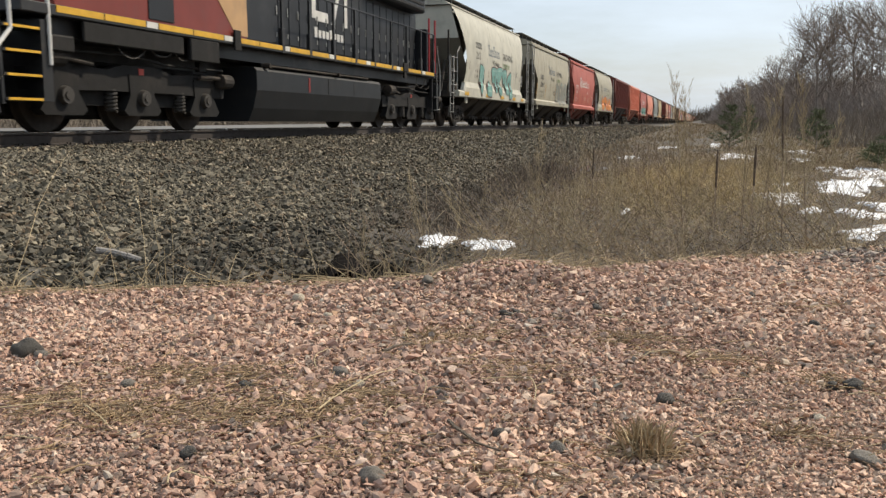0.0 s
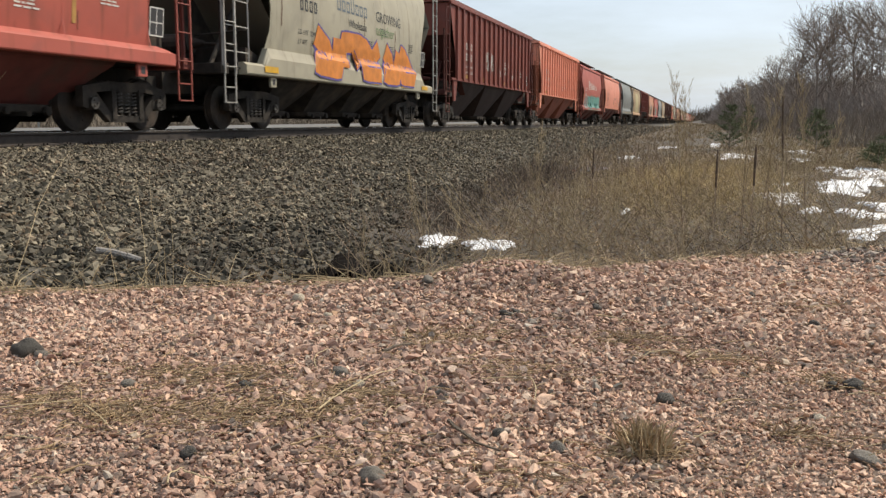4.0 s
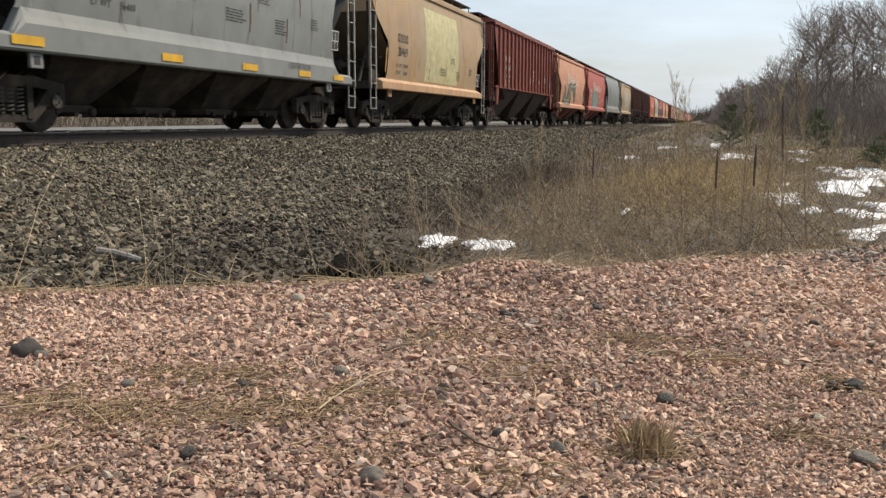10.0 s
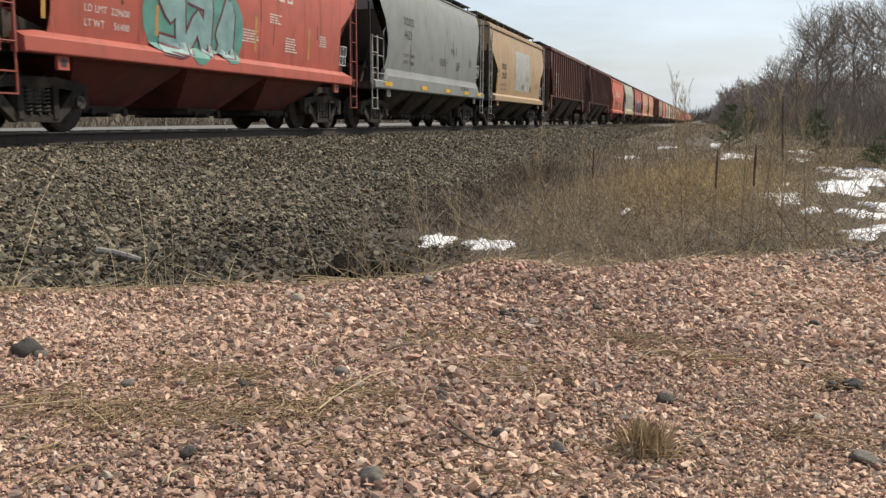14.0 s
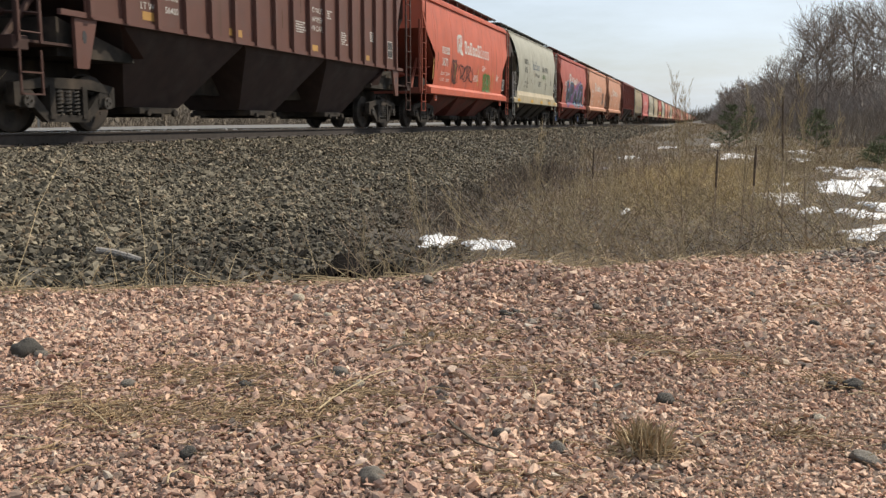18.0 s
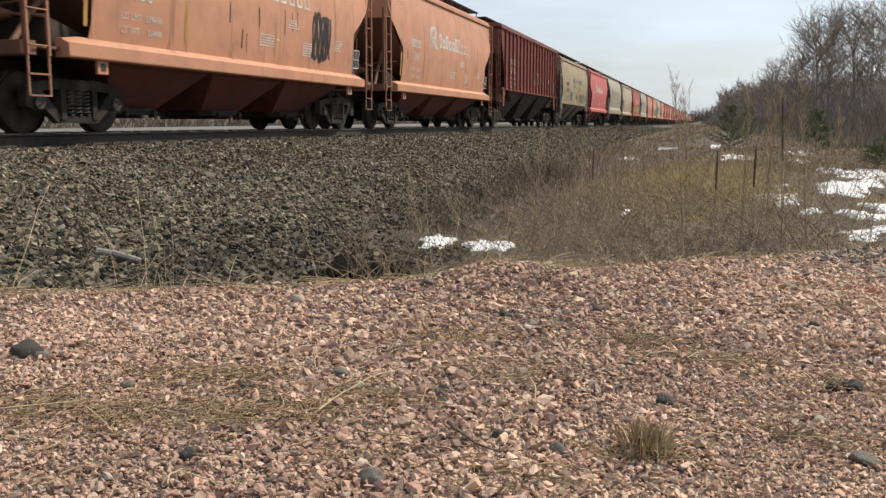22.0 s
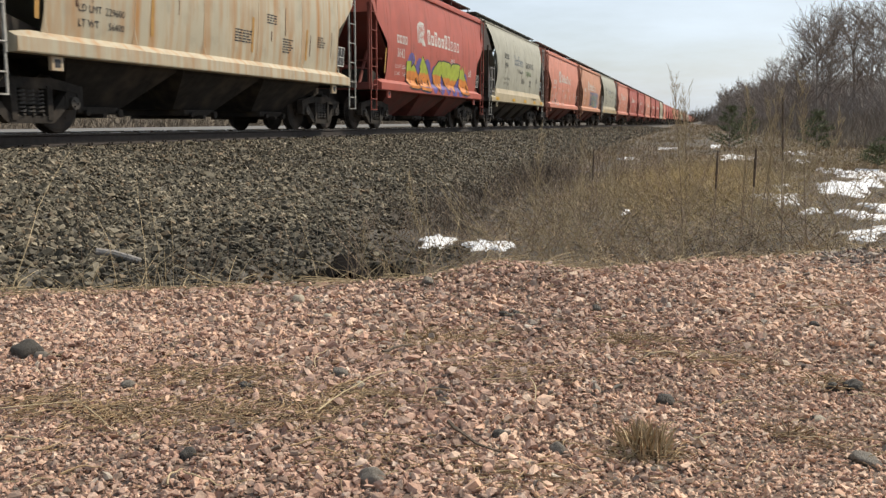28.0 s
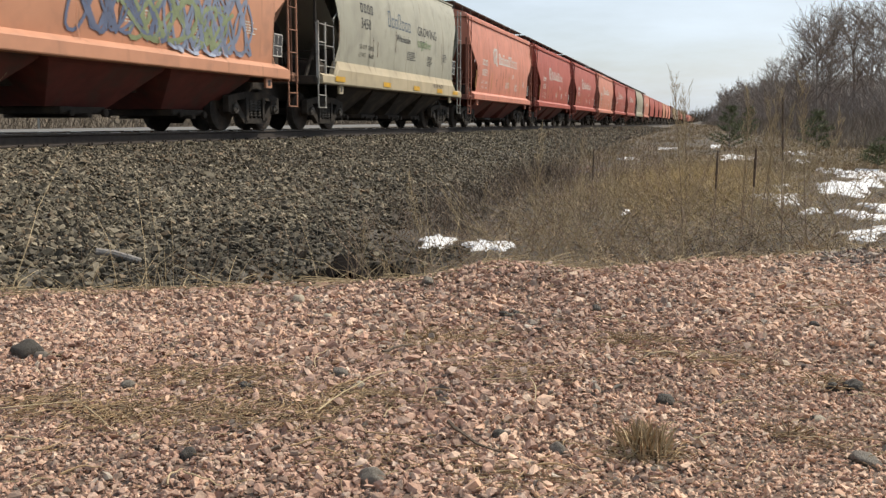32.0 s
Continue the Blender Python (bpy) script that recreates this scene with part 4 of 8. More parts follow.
def hollow(y, z, w, h, t):
    """A plain upright box outline, as four strokes."""
    return [(y, y + t, z, z + h), (y + w - t, y + w, z, z + h), (y + t, y + w - t, z + h - t, z + h), (y + t, y + w - t, z, z + t)]


def stamp_marks(ink, logo="company", number=None, tags=None, ld=True, hazard=True):
    """Lettering that every car of a kind carries: marks, numbers, weights and a company mark drawn as plain shapes."""
    def marks(car, kind, half):
        y0 = -half + {"smooth": 2.6, "ribbed": 2.35}.get(kind, 2.0)
        base = SKIN[kind][0][1]
        zt = base + {"smooth": 1.0, "ribbed": 0.75}.get(kind, 0.78)
        # owner's mark above the number, as bars
        decal("owner_mark", kind, [b for k in range(4) for b in hollow(y0 + 0.25 * k, zt + 0.42, 0.17, 0.24, 0.045)], ink, car)["kind"] = "stuff"
        if number:
            text_on("car_number", kind, number, y0, zt, 0.40, ink, car, 0.92)
        else:
            decal("car_number", kind, [b for k in range(4) for b in hollow(y0 + 0.25 * k, zt, 0.16, 0.26, 0.045)], ink, car)["kind"] = "stuff"
        if ld:
            text_on("weight_line", kind, "LD LMT  229600", y0 - 0.1, base + 0.46, 0.16, ink, car)
            text_on("weight_line", kind, "LT WT     56400", y0 - 0.1, base + 0.24, 0.16, ink, car)
        # small print, a few broken lines each
        sp = random.Random(len(CARS))
        small = []
        for yy, zz, w, n in ((0.1, 0.42, 0.8 if kind != "ribbed" else 0.6, 5), (half * 0.34, 0.35, 0.5, 6), (half * 0.62, 0.6, 0.4, 5), (half * 0.22, 0.9, 0.5, 4)):
            for k in range(n):
                a = yy
                while a < yy + w * sp.uniform(0.7, 1.0):
                    b = a + sp.uniform(0.05, 0.16)
                    small.append((a, b, base + zz + 0.055 * k, base + zz + 0.055 * k + 0.026))
                    a = b + 0.03
        decal("small_print", kind, small, ink, car)["kind"] = "stuff"
        if logo == "company":
            z = base + 1.36
            yl = -2.4
            bm = bmesh.new()
            for k in range(3):
                ribbon(bm, kind, smooth([(yl + 0.13 * k, z), (yl + 0.13 * k, z + 0.5), (yl + 0.13 * k + 0.35, z + 0.66), (yl + 0.45 + 0.11 * k, z + 0.42), (yl + 0.25 + 0.13 * k, z + 0.2), (yl + 0.55 + 0.12 * k, z - 0.05)]), 0.06, 0.008)
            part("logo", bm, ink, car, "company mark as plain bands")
            for k in range(10):
                decal("name_bar", kind, hollow(yl + 1.05 + 0.4 * k, z + 0.04, 0.29 if k < 6 else 0.26, 0.48 if k in (0, 2, 5, 6) else 0.33, 0.085 if k < 6 else 0.05), ink, car)
        if logo == "grower":
            for k in range(7):
                decal("name_bar", kind, hollow(-1.6 + 0.3 * k, 2.95, 0.22, 0.46 if k in (0, 3) else 0.28, 0.05), spray("slate", (0.14, 0.18, 0.22)), car)
            text_on("slogan", kind, "GROWING", 1.1, 2.95, 0.42, ink, car)
            text_on("slogan", kind, "together", 1.1, 2.58, 0.42, spray("leaf", (0.22, 0.32, 0.15)), car)
            text_on("slogan", kind, "Wholesale", -0.9, 2.6, 0.3, ink, car)
        # the little inspection panels near the rear end
        yq = half - (1.15 if kind != "ribbed" else 1.55)
        decal("inspection_panel", kind, [(yq, yq + 0.36, base + 0.25, base + 0.70)], M_INK, car, "black inspection panel", 0.007)
        decal("panel_lines", kind, [(yq - 0.02, yq + 0.38, base + 0.24, base + 0.26), (yq - 0.02, yq + 0.38, base + 0.46, base + 0.475), (yq + 0.17, yq + 0.185, base + 0.25, base + 0.70),
                                    (yq - 0.02, yq, base + 0.24, base + 0.72), (yq + 0.36, yq + 0.38, base + 0.24, base + 0.72), (yq - 0.02, yq + 0.38, base + 0.70, base + 0.72)], M_WHITE, car, "", 0.010)["kind"] = "stuff"
        if hazard:
            if kind == "smooth":
                [decal("reflector", kind, [(y, y + 0.62, 1.2, 1.33)], M_YELLOW, car, "yellow reflective strip", 0.006) for y in (-half + 0.75, -half + 4.2, 0.6, half * 0.5, half - 1.2)]
            elif kind == "ribbed":
                [decal("reflector", kind, [(y, y + 0.5, 1.84, 1.98)], spray("faded_yellow", (0.55, 0.3, 0.08)), car, "faded yellow strip", 0.006) for y in (-half + 2.3, -half * 0.35, 0.9, half * 0.55)]
            else:
                [decal("reflector", kind, [(y, y + 0.09, base + 0.25, base + 0.95)], spray("faded_yellow", (0.55, 0.3, 0.08)), car, "faded yellow strip", 0.006) for y in (-half + 1.0, -half * 0.42, half * 0.12, half * 0.52)]
        if kind == "ribbed":
            for k, word in enumerate(("DO NOT", "HAMMER", "ON CAR")):
                text_on("warning", kind, word, 0.95, base + 0.95 - 0.21 * k, 0.19, ink, car)
        if kind == "open" and not logo:
            text_on("warning", kind, "DO NOT HAMMER ON CAR", half * 0.16, base + 0.95, 0.17, ink, car)
        if kind == "smooth":
            text_on("car_type", kind, "CENTER FLOW", half * 0.42, 1.36, 0.17, ink, car)
        # rust runs and scuffs below the seams
        rr = random.Random(len(CARS) * 7)
        for k in range(rr.randint(5, 9)):
            y, z = rr.uniform(-half + 0.8, half - 0.8), rr.uniform(base + 0.15, base + 0.9)
            bm = bmesh.new()
            top = z + rr.uniform(0.2, 0.7)
            ribbon(bm, kind, [(y + rr.uniform(-0.01, 0.01), top - (top - z) * i / 5) for i in range(6)], rr.uniform(0.015, 0.05), 0.005)
            part("rust_run", bm, M_RUST, car, "thin rust run")
        if tags:
            tags(car, kind, half)
    return marks


def smooth(pts, n=6):
    """Points along a soft curve through those given."""
    out = []
    for k in range(len(pts) - 1):
        p0, p1, p2, p3 = (Vector(pts[min(max(i, 0), len(pts) - 1)]) for i in (k - 1, k, k + 1, k + 2))
        for i in range(n):
            t = i / n
            v = 0.5 * (2 * p1 + (p2 - p0) * t + (2 * p0 - 5 * p1 + 4 * p2 - p3) * t * t + (3 * p1 - p0 - 3 * p2 + p3) * t ** 3)
            out.append((v.x, v.y))
    return out + [tuple(pts[-1])]


def piece(y0, y1, z0, z1, fill, line, seed, cloud=None, letters=5, shine=None, low=None):
    """A spray-painted piece: a cloud behind, fat letter-like forms, their outline and highlights. The forms are no letters."""
    def tags(car, kind, half):
        rng = random.Random(seed)
        if cloud:
            bm = bmesh.new()
            for k in range(9):
                cy, cz = y0 + (y1 - y0) * (k + 0.5) / 9, (z0 + z1) / 2 + rng.uniform(-0.2, 0.25) * (z1 - z0)
                r = (z1 - z0) * rng.uniform(0.45, 0.6)
                n = 14
                ring = [(cy + r * 0.8 * math.cos(i * math.tau / n), cz + r * math.sin(i * math.tau / n)) for i in range(n)]
                ribbon_fill(bm, kind, ring, 0.004 + 0.0006 * k)
            part("spray_paint_cloud", bm, cloud, car, "spray-painted background cloud")
        w = (y1 - y0) / letters
        zb = max(z0, 1.2 + 0.17 * w)
        for k in range(letters):
            a = y0 + w * k
            j = lambda s: rng.uniform(-s, s)
            h = z1 - zb
            # hooks, wedges and loops that mean nothing
            corners = [(0.0, 0.0), (0.0, 1.0), (1.0, 1.0), (1.0, 0.0)]
            first, dirn = rng.randrange(4), rng.choice((-1, 1))
            path = [corners[(first + dirn * i) % 4] for i in range(3)] + [(rng.uniform(0.3, 0.7), rng.uniform(0.35, 0.65)), rng.choice(corners)]
            if rng.random() < 0.4:
                path = [(0.5, rng.choice((0.0, 1.0)))] + path[1:]
            pts = [(a + w * (0.12 + 0.76 * p) + j(0.08 * w), zb + h * (0.06 + 0.84 * q) + j(0.05 * h)) for p, q in path]
            fine = [tuple(Vector(p).lerp(Vector(q), i / 8)) for p, q in zip(pts, pts[1:]) for i in range(8)] + [pts[-1]]
            forms, lines, glints = bmesh.new(), bmesh.new(), bmesh.new()
            ribbon(lines, kind, fine, 0.34 * w + 0.1, 0.0105 + 0.0006 * k)
            ribbon(forms, kind, fine, 0.34 * w, 0.0145 + 0.0006 * k)
            if shine:
                ribbon(glints, kind, [(p + 0.06 * w, q + 0.04) for p, q in fine[: len(fine) // 2]], 0.05 * w, 0.019 + 0.0006 * k)
            part("spray_paint_outline", lines, line, car, "spray-painted outline")
            if low:
                lower = forms.copy()
                cut = zb + h * rng.uniform(0.35, 0.5)
                bmesh.ops.delete(lower, geom=[f for f in lower.faces if f.calc_center_median().z > cut], context="FACES")
                bmesh.ops.translate(lower, verts=lower.verts[:], vec=(0.0015, 0, 0))
                part("spray_paint_fade", lower, low, car, "orange lower half of the form")
            part("spray_paint_form", forms, fill, car, "spray-painted letter-like form")
            if shine:
                part("spray_paint_highlight", glints, shine, car)
            else:
                glints.free()
    return tags


def ribbon_fill(bm, kind, ring, lift):
    """A filled outline on the side, cut into level strips."""
    zs = [z for _, z in ring]
    lo, hi = min(zs), max(zs)
    n = max(8, int((hi - lo) / 0.06))
    last = None
    for k in range(n + 1):
        z = lo + (hi - lo) * (k + 0.001) / (n + 0.002)
        xs = []
        for (a, za), (b, zb) in zip(ring, ring[1:] + ring[:1]):
            if (za - z) * (zb - z) <= 0 and za != zb:
                xs.append(a + (b - a) * (z - za) / (zb - za))
        if len(xs) < 2:
            continue
        cur = [bm.verts.new(on_side(kind, min(xs), z, lift)), bm.verts.new(on_side(kind, max(xs), z, lift))]
        if last:
            bm.faces.new((last[0], last[1], cur[1], cur[0]))
        last = cur


def scrawl(y, z, w, h, mat, seed, turns=5, thick=0.035):
    """A thin hand-drawn tag, as loops with no meaning."""
    def tags(car, kind, half):
        rng = random.Random(seed)
        bm = bmesh.new()
        for line in range(2):
            pts = []
            for k in range(turns * 6):
                t = k / (turns * 6 - 1)
                pts.append((y + w * t + 0.12 * w * math.sin(k * 1.3 + seed), z + h * (0.5 + 0.45 * math.sin(k * 1.05 + line * 2 + rng.uniform(-0.3, 0.3)))))
            ribbon(bm, kind, smooth(pts, 3), thick, 0.012 + 0.002 * line)
        part("spray_paint_tag", bm, mat, car, "thin spray-painted scrawl")
    return tags


def both(*fns):
    def tags(car, kind, half):
        for f in fns:
            f(car, kind, half)
    return tags


def patch(y0, y1, z0, z1, mat, label):
    def tags(car, kind, half):
        decal("paint_patch", kind, [(y0, y1, z0, z1)], mat, car, label, 0.004)
    return tags


WI, DI = M_WHITE, M_INK
S_TEAL, S_PLUM, S_GREY, S_BLACK = spray("teal", (0.1, 0.32, 0.27)), spray("plum", (0.13, 0.03, 0.04)), spray("pewter", (0.2, 0.2, 0.2)), spray("black", (0.02, 0.02, 0.022))
S_BLUE, S_LIME, S_ORANGE, S_VIOLET = spray("blue", (0.05, 0.09, 0.32)), spray("lime", (0.42, 0.5, 0.05)), spray("orange", (0.75, 0.25, 0.04)), spray("violet", (0.13, 0.1, 0.36))
S_SKY, S_WHITE, S_OLIVE, S_DENIM = spray("sky", (0.3, 0.5, 0.65)), spray("chalk", (0.62, 0.6, 0.56)), spray("olive", (0.13, 0.13, 0.085)), spray("denim", (0.16, 0.2, 0.32))

# couplings, by the time at which they pass
JOINTS = [2.208, 3.26, 4.213, 5.15, 6.17, 7.338, 8.535, 9.485, 10.70, 11.672, 12.625, 13.817, 14.757, 15.68, 16.61, 17.575, 18.79, 19.98, 20.936, 21.857, 22.80, 23.755, 24.715, 25.894, 26.855,
          27.815, 28.745, 29.675, 30.612, 31.56, 32.516, 33.44, 34.375, 35.32, 36.27, 37.22, 38.17, 39.12, 40.07, 41.02, 41.97]


LINE_UP = [
    ("smooth", "white", "white rounded hopper car with teal sprayed lettering", DI, "grower", "2212", piece(-3.0, 2.9, 1.2, 2.5, spray("sea", (0.2, 0.42, 0.37)), S_PLUM, 11, None, 6, spray("mint", (0.4, 0.58, 0.52))), dict()),
    ("curved", "cream", "cream hopper car with grey sprayed lettering", DI, "grower", "200834", piece(1.0, 4.9, 1.3, 2.6, spray("ash", (0.33, 0.32, 0.27)), S_GREY, 12, None, 5, spray("pale_aqua", (0.3, 0.42, 0.38))), dict()),
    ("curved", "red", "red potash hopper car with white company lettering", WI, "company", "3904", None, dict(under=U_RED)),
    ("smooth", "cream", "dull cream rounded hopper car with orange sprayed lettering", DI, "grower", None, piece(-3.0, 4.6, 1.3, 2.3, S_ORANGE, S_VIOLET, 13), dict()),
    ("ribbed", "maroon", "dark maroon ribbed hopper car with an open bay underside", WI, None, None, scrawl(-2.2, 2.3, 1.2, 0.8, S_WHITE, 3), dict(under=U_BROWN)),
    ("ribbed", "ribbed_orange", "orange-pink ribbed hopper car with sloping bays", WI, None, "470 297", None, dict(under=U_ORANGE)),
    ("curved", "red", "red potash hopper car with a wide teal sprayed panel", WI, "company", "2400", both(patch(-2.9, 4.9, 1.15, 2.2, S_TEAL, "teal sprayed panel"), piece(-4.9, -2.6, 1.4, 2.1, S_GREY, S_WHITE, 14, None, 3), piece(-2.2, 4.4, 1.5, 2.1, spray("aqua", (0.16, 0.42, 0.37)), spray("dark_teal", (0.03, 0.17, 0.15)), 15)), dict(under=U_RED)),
    ("open", "bright_salmon", "bright salmon hopper car with open slope-sheeted bays", DI, None, None, None, dict(under=U_RED)),
    ("smooth", "grey", "grey rounded hopper car with a deep side sill", DI, None, "4441", None, dict()),
    ("curved", "tan", "tan hopper car with a pale yellow patch", DI, None, "20469", patch(-1.6, 2.4, 1.5, 3.9, spray("pale_yellow", (0.6, 0.54, 0.3)), "pale yellow repainted patch"), dict(sill=paint("rusty_sill", (0.54, 0.34, 0.2), 0.6, 0.3, 0.6, (0.4, 0.16, 0.06)))),
    ("ribbed", "maroon", "maroon ribbed hopper car with white numbers", WI, None, "469 554", None, dict(under=U_BROWN)),
    ("curved", "peach", "faded peach potash hopper car with olive sprayed lettering", WI, "company", "1611", piece(-4.3, 1.0, 1.5, 2.7, S_OLIVE, spray("moss", (0.07, 0.09, 0.05)), 16, None, 4, S_WHITE), dict(under=U_RED)),
    ("curved", "red", "red potash hopper car with a teal sprayed face", WI, "company", "2563", piece(-2.7, -0.1, 1.4, 2.5, spray("ice", (0.25, 0.42, 0.42)), S_PLUM, 17, S_TEAL, 3), dict(under=U_RED)),
    ("smooth", "grey", "light grey rounded hopper car with faded lettering", DI, None, "4423", None, dict()),
    ("curved", "tan", "tan hopper car with a light grey square patch", DI, None, None, patch(-1.4, 2.2, 1.7, 3.6, spray("grey_patch", (0.42, 0.43, 0.4)), "light grey repainted patch"), dict()),
    ("ribbed", "brown", "dark brown ribbed hopper car with white numbers", WI, None, "469 637", None, dict(under=U_BROWN)),
    ("ribbed", "brown", "dark brown ribbed hopper car, heavily soiled", WI, None, "170 151", None, dict(under=U_BROWN)),
    ("curved", "orange", "bright orange-red potash hopper car with thin black sprayed drawings", WI, "company", "3870", both(scrawl(-3.1, 1.5, 0.65, 1.0, S_BLACK, 4, 3), scrawl(-2.1, 1.7, 1.9, 0.65, S_BLACK, 5, 4), scrawl(1.6, 1.4, 1.3, 0.8, spray("fern", (0.12, 0.25, 0.06)), 6, 4, 0.07)), dict(under=U_RED)),
    ("smooth", "offwhite", "off-white rounded hopper car with a deep cream sill", DI, "grower", "3032", None, dict(sill=paint("cream_sill", (0.5, 0.42, 0.285), 0.3, 0.3))),
    ("curved", "red", "red potash hopper car with black and blue sprayed lettering", WI, "company", "2107", piece(-3.5, 4.1, 1.3, 2.75, S_BLACK, S_SKY, 18, spray("purple", (0.2, 0.06, 0.2)), 5, S_BLUE), dict(under=U_RED, spring=spray("spring_blue", (0.06, 0.14, 0.36)))),
    ("curved", "peach", "faded peach potash hopper car with a black scrawl", WI, "company", "1658", scrawl(2.7, 1.6, 0.9, 1.2, S_BLACK, 7, 6, 0.05), dict(under=U_RED)),
    ("curved", "peach", "faded peach potash hopper car with pale lettering", WI, "company", "1364", None, dict(under=U_RED)),
    ("ribbed", "maroon", "maroon ribbed hopper car with yellow patches", WI, None, None, None, dict(under=U_BROWN)),
    ("open", "soiled", "soiled tan-cream hopper car with open tan bays and scrawls", DI, "grower", "345052", both(scrawl(-2.6, 1.7, 1.0, 0.6, S_DENIM, 8, 6, 0.05), scrawl(1.8, 1.6, 2.8, 0.7, S_GREY, 9, 6, 0.05)), dict(under=U_TAN, extra=-0.7, truck=5.3)),
    ("curved", "pink", "pinkish red potash hopper car with white company lettering", WI, "company", "2409", None, dict(under=U_RED)),
    ("smooth", "cream", "cream-grey rounded hopper car with a deep sill", DI, "grower", None, None, dict()),
    ("curved", "rust_cream", "cream hopper car with broad brown rust stains", DI, None, "20294", None, dict()),
    ("curved", "red", "red potash hopper car with a lime and orange sprayed piece", WI, "company", "3642", piece(-3.4, 3.9, 1.2, 2.2, S_LIME, S_BLACK, 19, S_VIOLET, 6, None, S_ORANGE), dict(under=U_RED)),
    ("smooth", "offwhite", "cream-white rounded hopper car with green slogan lettering", DI, "grower", "3494", None, dict(sill=paint("cream_sill", (0.5, 0.42, 0.285), 0.3, 0.3))),
    ("curved", "salmon", "salmon potash hopper car with white sprayed loops", WI, "company", "1841", piece(-4.8, -0.5, 1.5, 2.2, P["salmon"], S_WHITE, 20, None, 4), dict(under=U_RED)),
    ("curved", "peach", "faded peach potash hopper car with pale blue scrawls", WI, "company", "1492", both(scrawl(-1.1, 1.5, 2.4, 1.2, S_DENIM, 21, 8, 0.06), scrawl(1.4, 1.4, 2.6, 1.3, spray("haze_blue", (0.25, 0.3, 0.42)), 22, 9, 0.07), scrawl(0.2, 1.5, 3.0, 0.9, spray("sage", (0.3, 0.36, 0.2)), 23, 7, 0.08)), dict(under=U_RED)),
    ("smooth", "offwhite", "off-white rounded hopper car with slogan lettering", DI, "grower", "3450", None, dict(sill=paint("cream_sill", (0.5, 0.42, 0.285), 0.3, 0.3))),
    ("curved", "salmon", "salmon potash hopper car with pale lettering", WI, "company", None, None, dict(under=U_RED)),
    ("curved", "red", "red potash hopper car with pale lettering", WI, "company", None, None, dict(under=U_RED)),
    ("curved", "red", "red potash hopper car with pale lettering", WI, "company", None, None, dict(under=U_RED)),
    ("curved", "salmon", "salmon potash hopper car with pale lettering", WI, "company", None, None, dict(under=U_RED)),
    ("curved", "red", "red potash hopper car with pale lettering", WI, "company", None, None, dict(under=U_RED)),
    ("curved", "red", "red potash hopper car with pale lettering", WI, "company", None, None, dict(under=U_RED)),
    ("smooth", "cream", "cream-grey rounded hopper car with a deep sill", DI, None, None, None, dict()),
    ("curved", "salmon", "salmon potash hopper car with pale lettering", WI, "company", None, None, dict(under=U_RED)),
]


def consist():
    for k, (kind, colour, label, ink, logo, number, tags, extra) in enumerate(LINE_UP):
        light = colour in ("white", "offwhite", "cream", "grey", "tan", "rust_cream", "soiled")
        # slope sheets and end decks: body colour cut down to paint in shade
        opts = dict(label=label, ladder=M_LADDER if light else paint(colour + "_ladder", tuple(0.6 * c for c in PLAIN[colour]), 0.1, 0.3, 0.7), marks=stamp_marks(ink, logo, number, tags), roof=P[colour], end=M_UNDER if colour in ("white", "offwhite", "cream", "grey", "tan", "rust_cream", "soiled") else paint(colour + "_shaded", tuple((0.4 if colour in ("red", "orange", "pink", "maroon", "brown") else 0.38) * c for c in PLAIN[colour]), 0.1, 0.5, 0.8), gate=M_UNDER, end_shade=paint(colour + "_shaded", tuple((0.4 if colour in ("red", "orange", "pink", "maroon", "brown") else 0.38) * c for c in PLAIN[colour]), 0.1, 0.5, 0.8))
        opts.update(extra)
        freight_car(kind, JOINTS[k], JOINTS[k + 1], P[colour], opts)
    # the far rest of the train: plainer cars that stay a long way off
    cols = ["red", "salmon", "red", "peach", "cream", "red", "brown", "maroon", "salmon", "grey", "red", "tan"]
    t = JOINTS[len(LINE_UP)]
    for k in range(48):
        colour = cols[(k * 5 + k // 12) % len(cols)]
        kind = "ribbed" if colour in ("brown", "maroon") else "curved"
        length = 1.19 if kind == "ribbed" else 0.95
        half = SHAPE[kind]["body"]
        car = tagged(new("covered_hopper"), "distant %s hopper car far down the line" % {"pink": "pink", "cream": "cream"}.get(colour, colour), "hopper car", "freight cars of the train")
        car.location = (TRACK_X, SPEED * (t + length / 2) + LAG, 0)
        CARS.append((car, t + length / 2))
        part("body", mesh_of(("body", (kind, 0.0)), lambda bm: build_body(bm, kind, half), kind != "ribbed"), P[colour], car)
        # dark brown puts the shade of the recess into the sheet
        part("slope_sheet", mesh_of(("slope_sheet", (kind, 0.0)), lambda bm: build_ends(bm, kind, half)), U_BROWN, car, "slope sheet, coloured dark for shade")
        part("end_sheet", mesh_of(("end_sheet", (kind, 0.0)), lambda bm: build_ends(bm, kind, half, True)), P[colour], car)
        part("roof", mesh_of(("roof", (kind, 0.0)), lambda bm: build_roof(bm, kind, half)), P[colour], car)

        def running(bm):
            box(bm, -0.33, 0.33, -half - 0.5, half + 0.5, 0.7, 1.15)
            for y in (-half + 1.5, half - 1.5):
                for dy in (-0.9, 0.9):
                    for x in (-0.83, 0.7):
                        disc_x(bm, x, x + 0.13, y + dy, 0.457, 0.457, sides=14)
                box(bm, -1.1, 1.1, y - 0.9, y + 0.9, 0.3, 0.7)
            for b in (-half * 0.45, 0, half * 0.45):
                prism(bm, [(b - half * 0.22, 1.3), (b + half * 0.22, 1.3), (b + 0.5, 0.35), (b - 0.5, 0.35)], -1.2, 1.2)
        part("running_gear", mesh_of(("running_gear", kind), running), M_UNDER, car)
        t += length


consist()
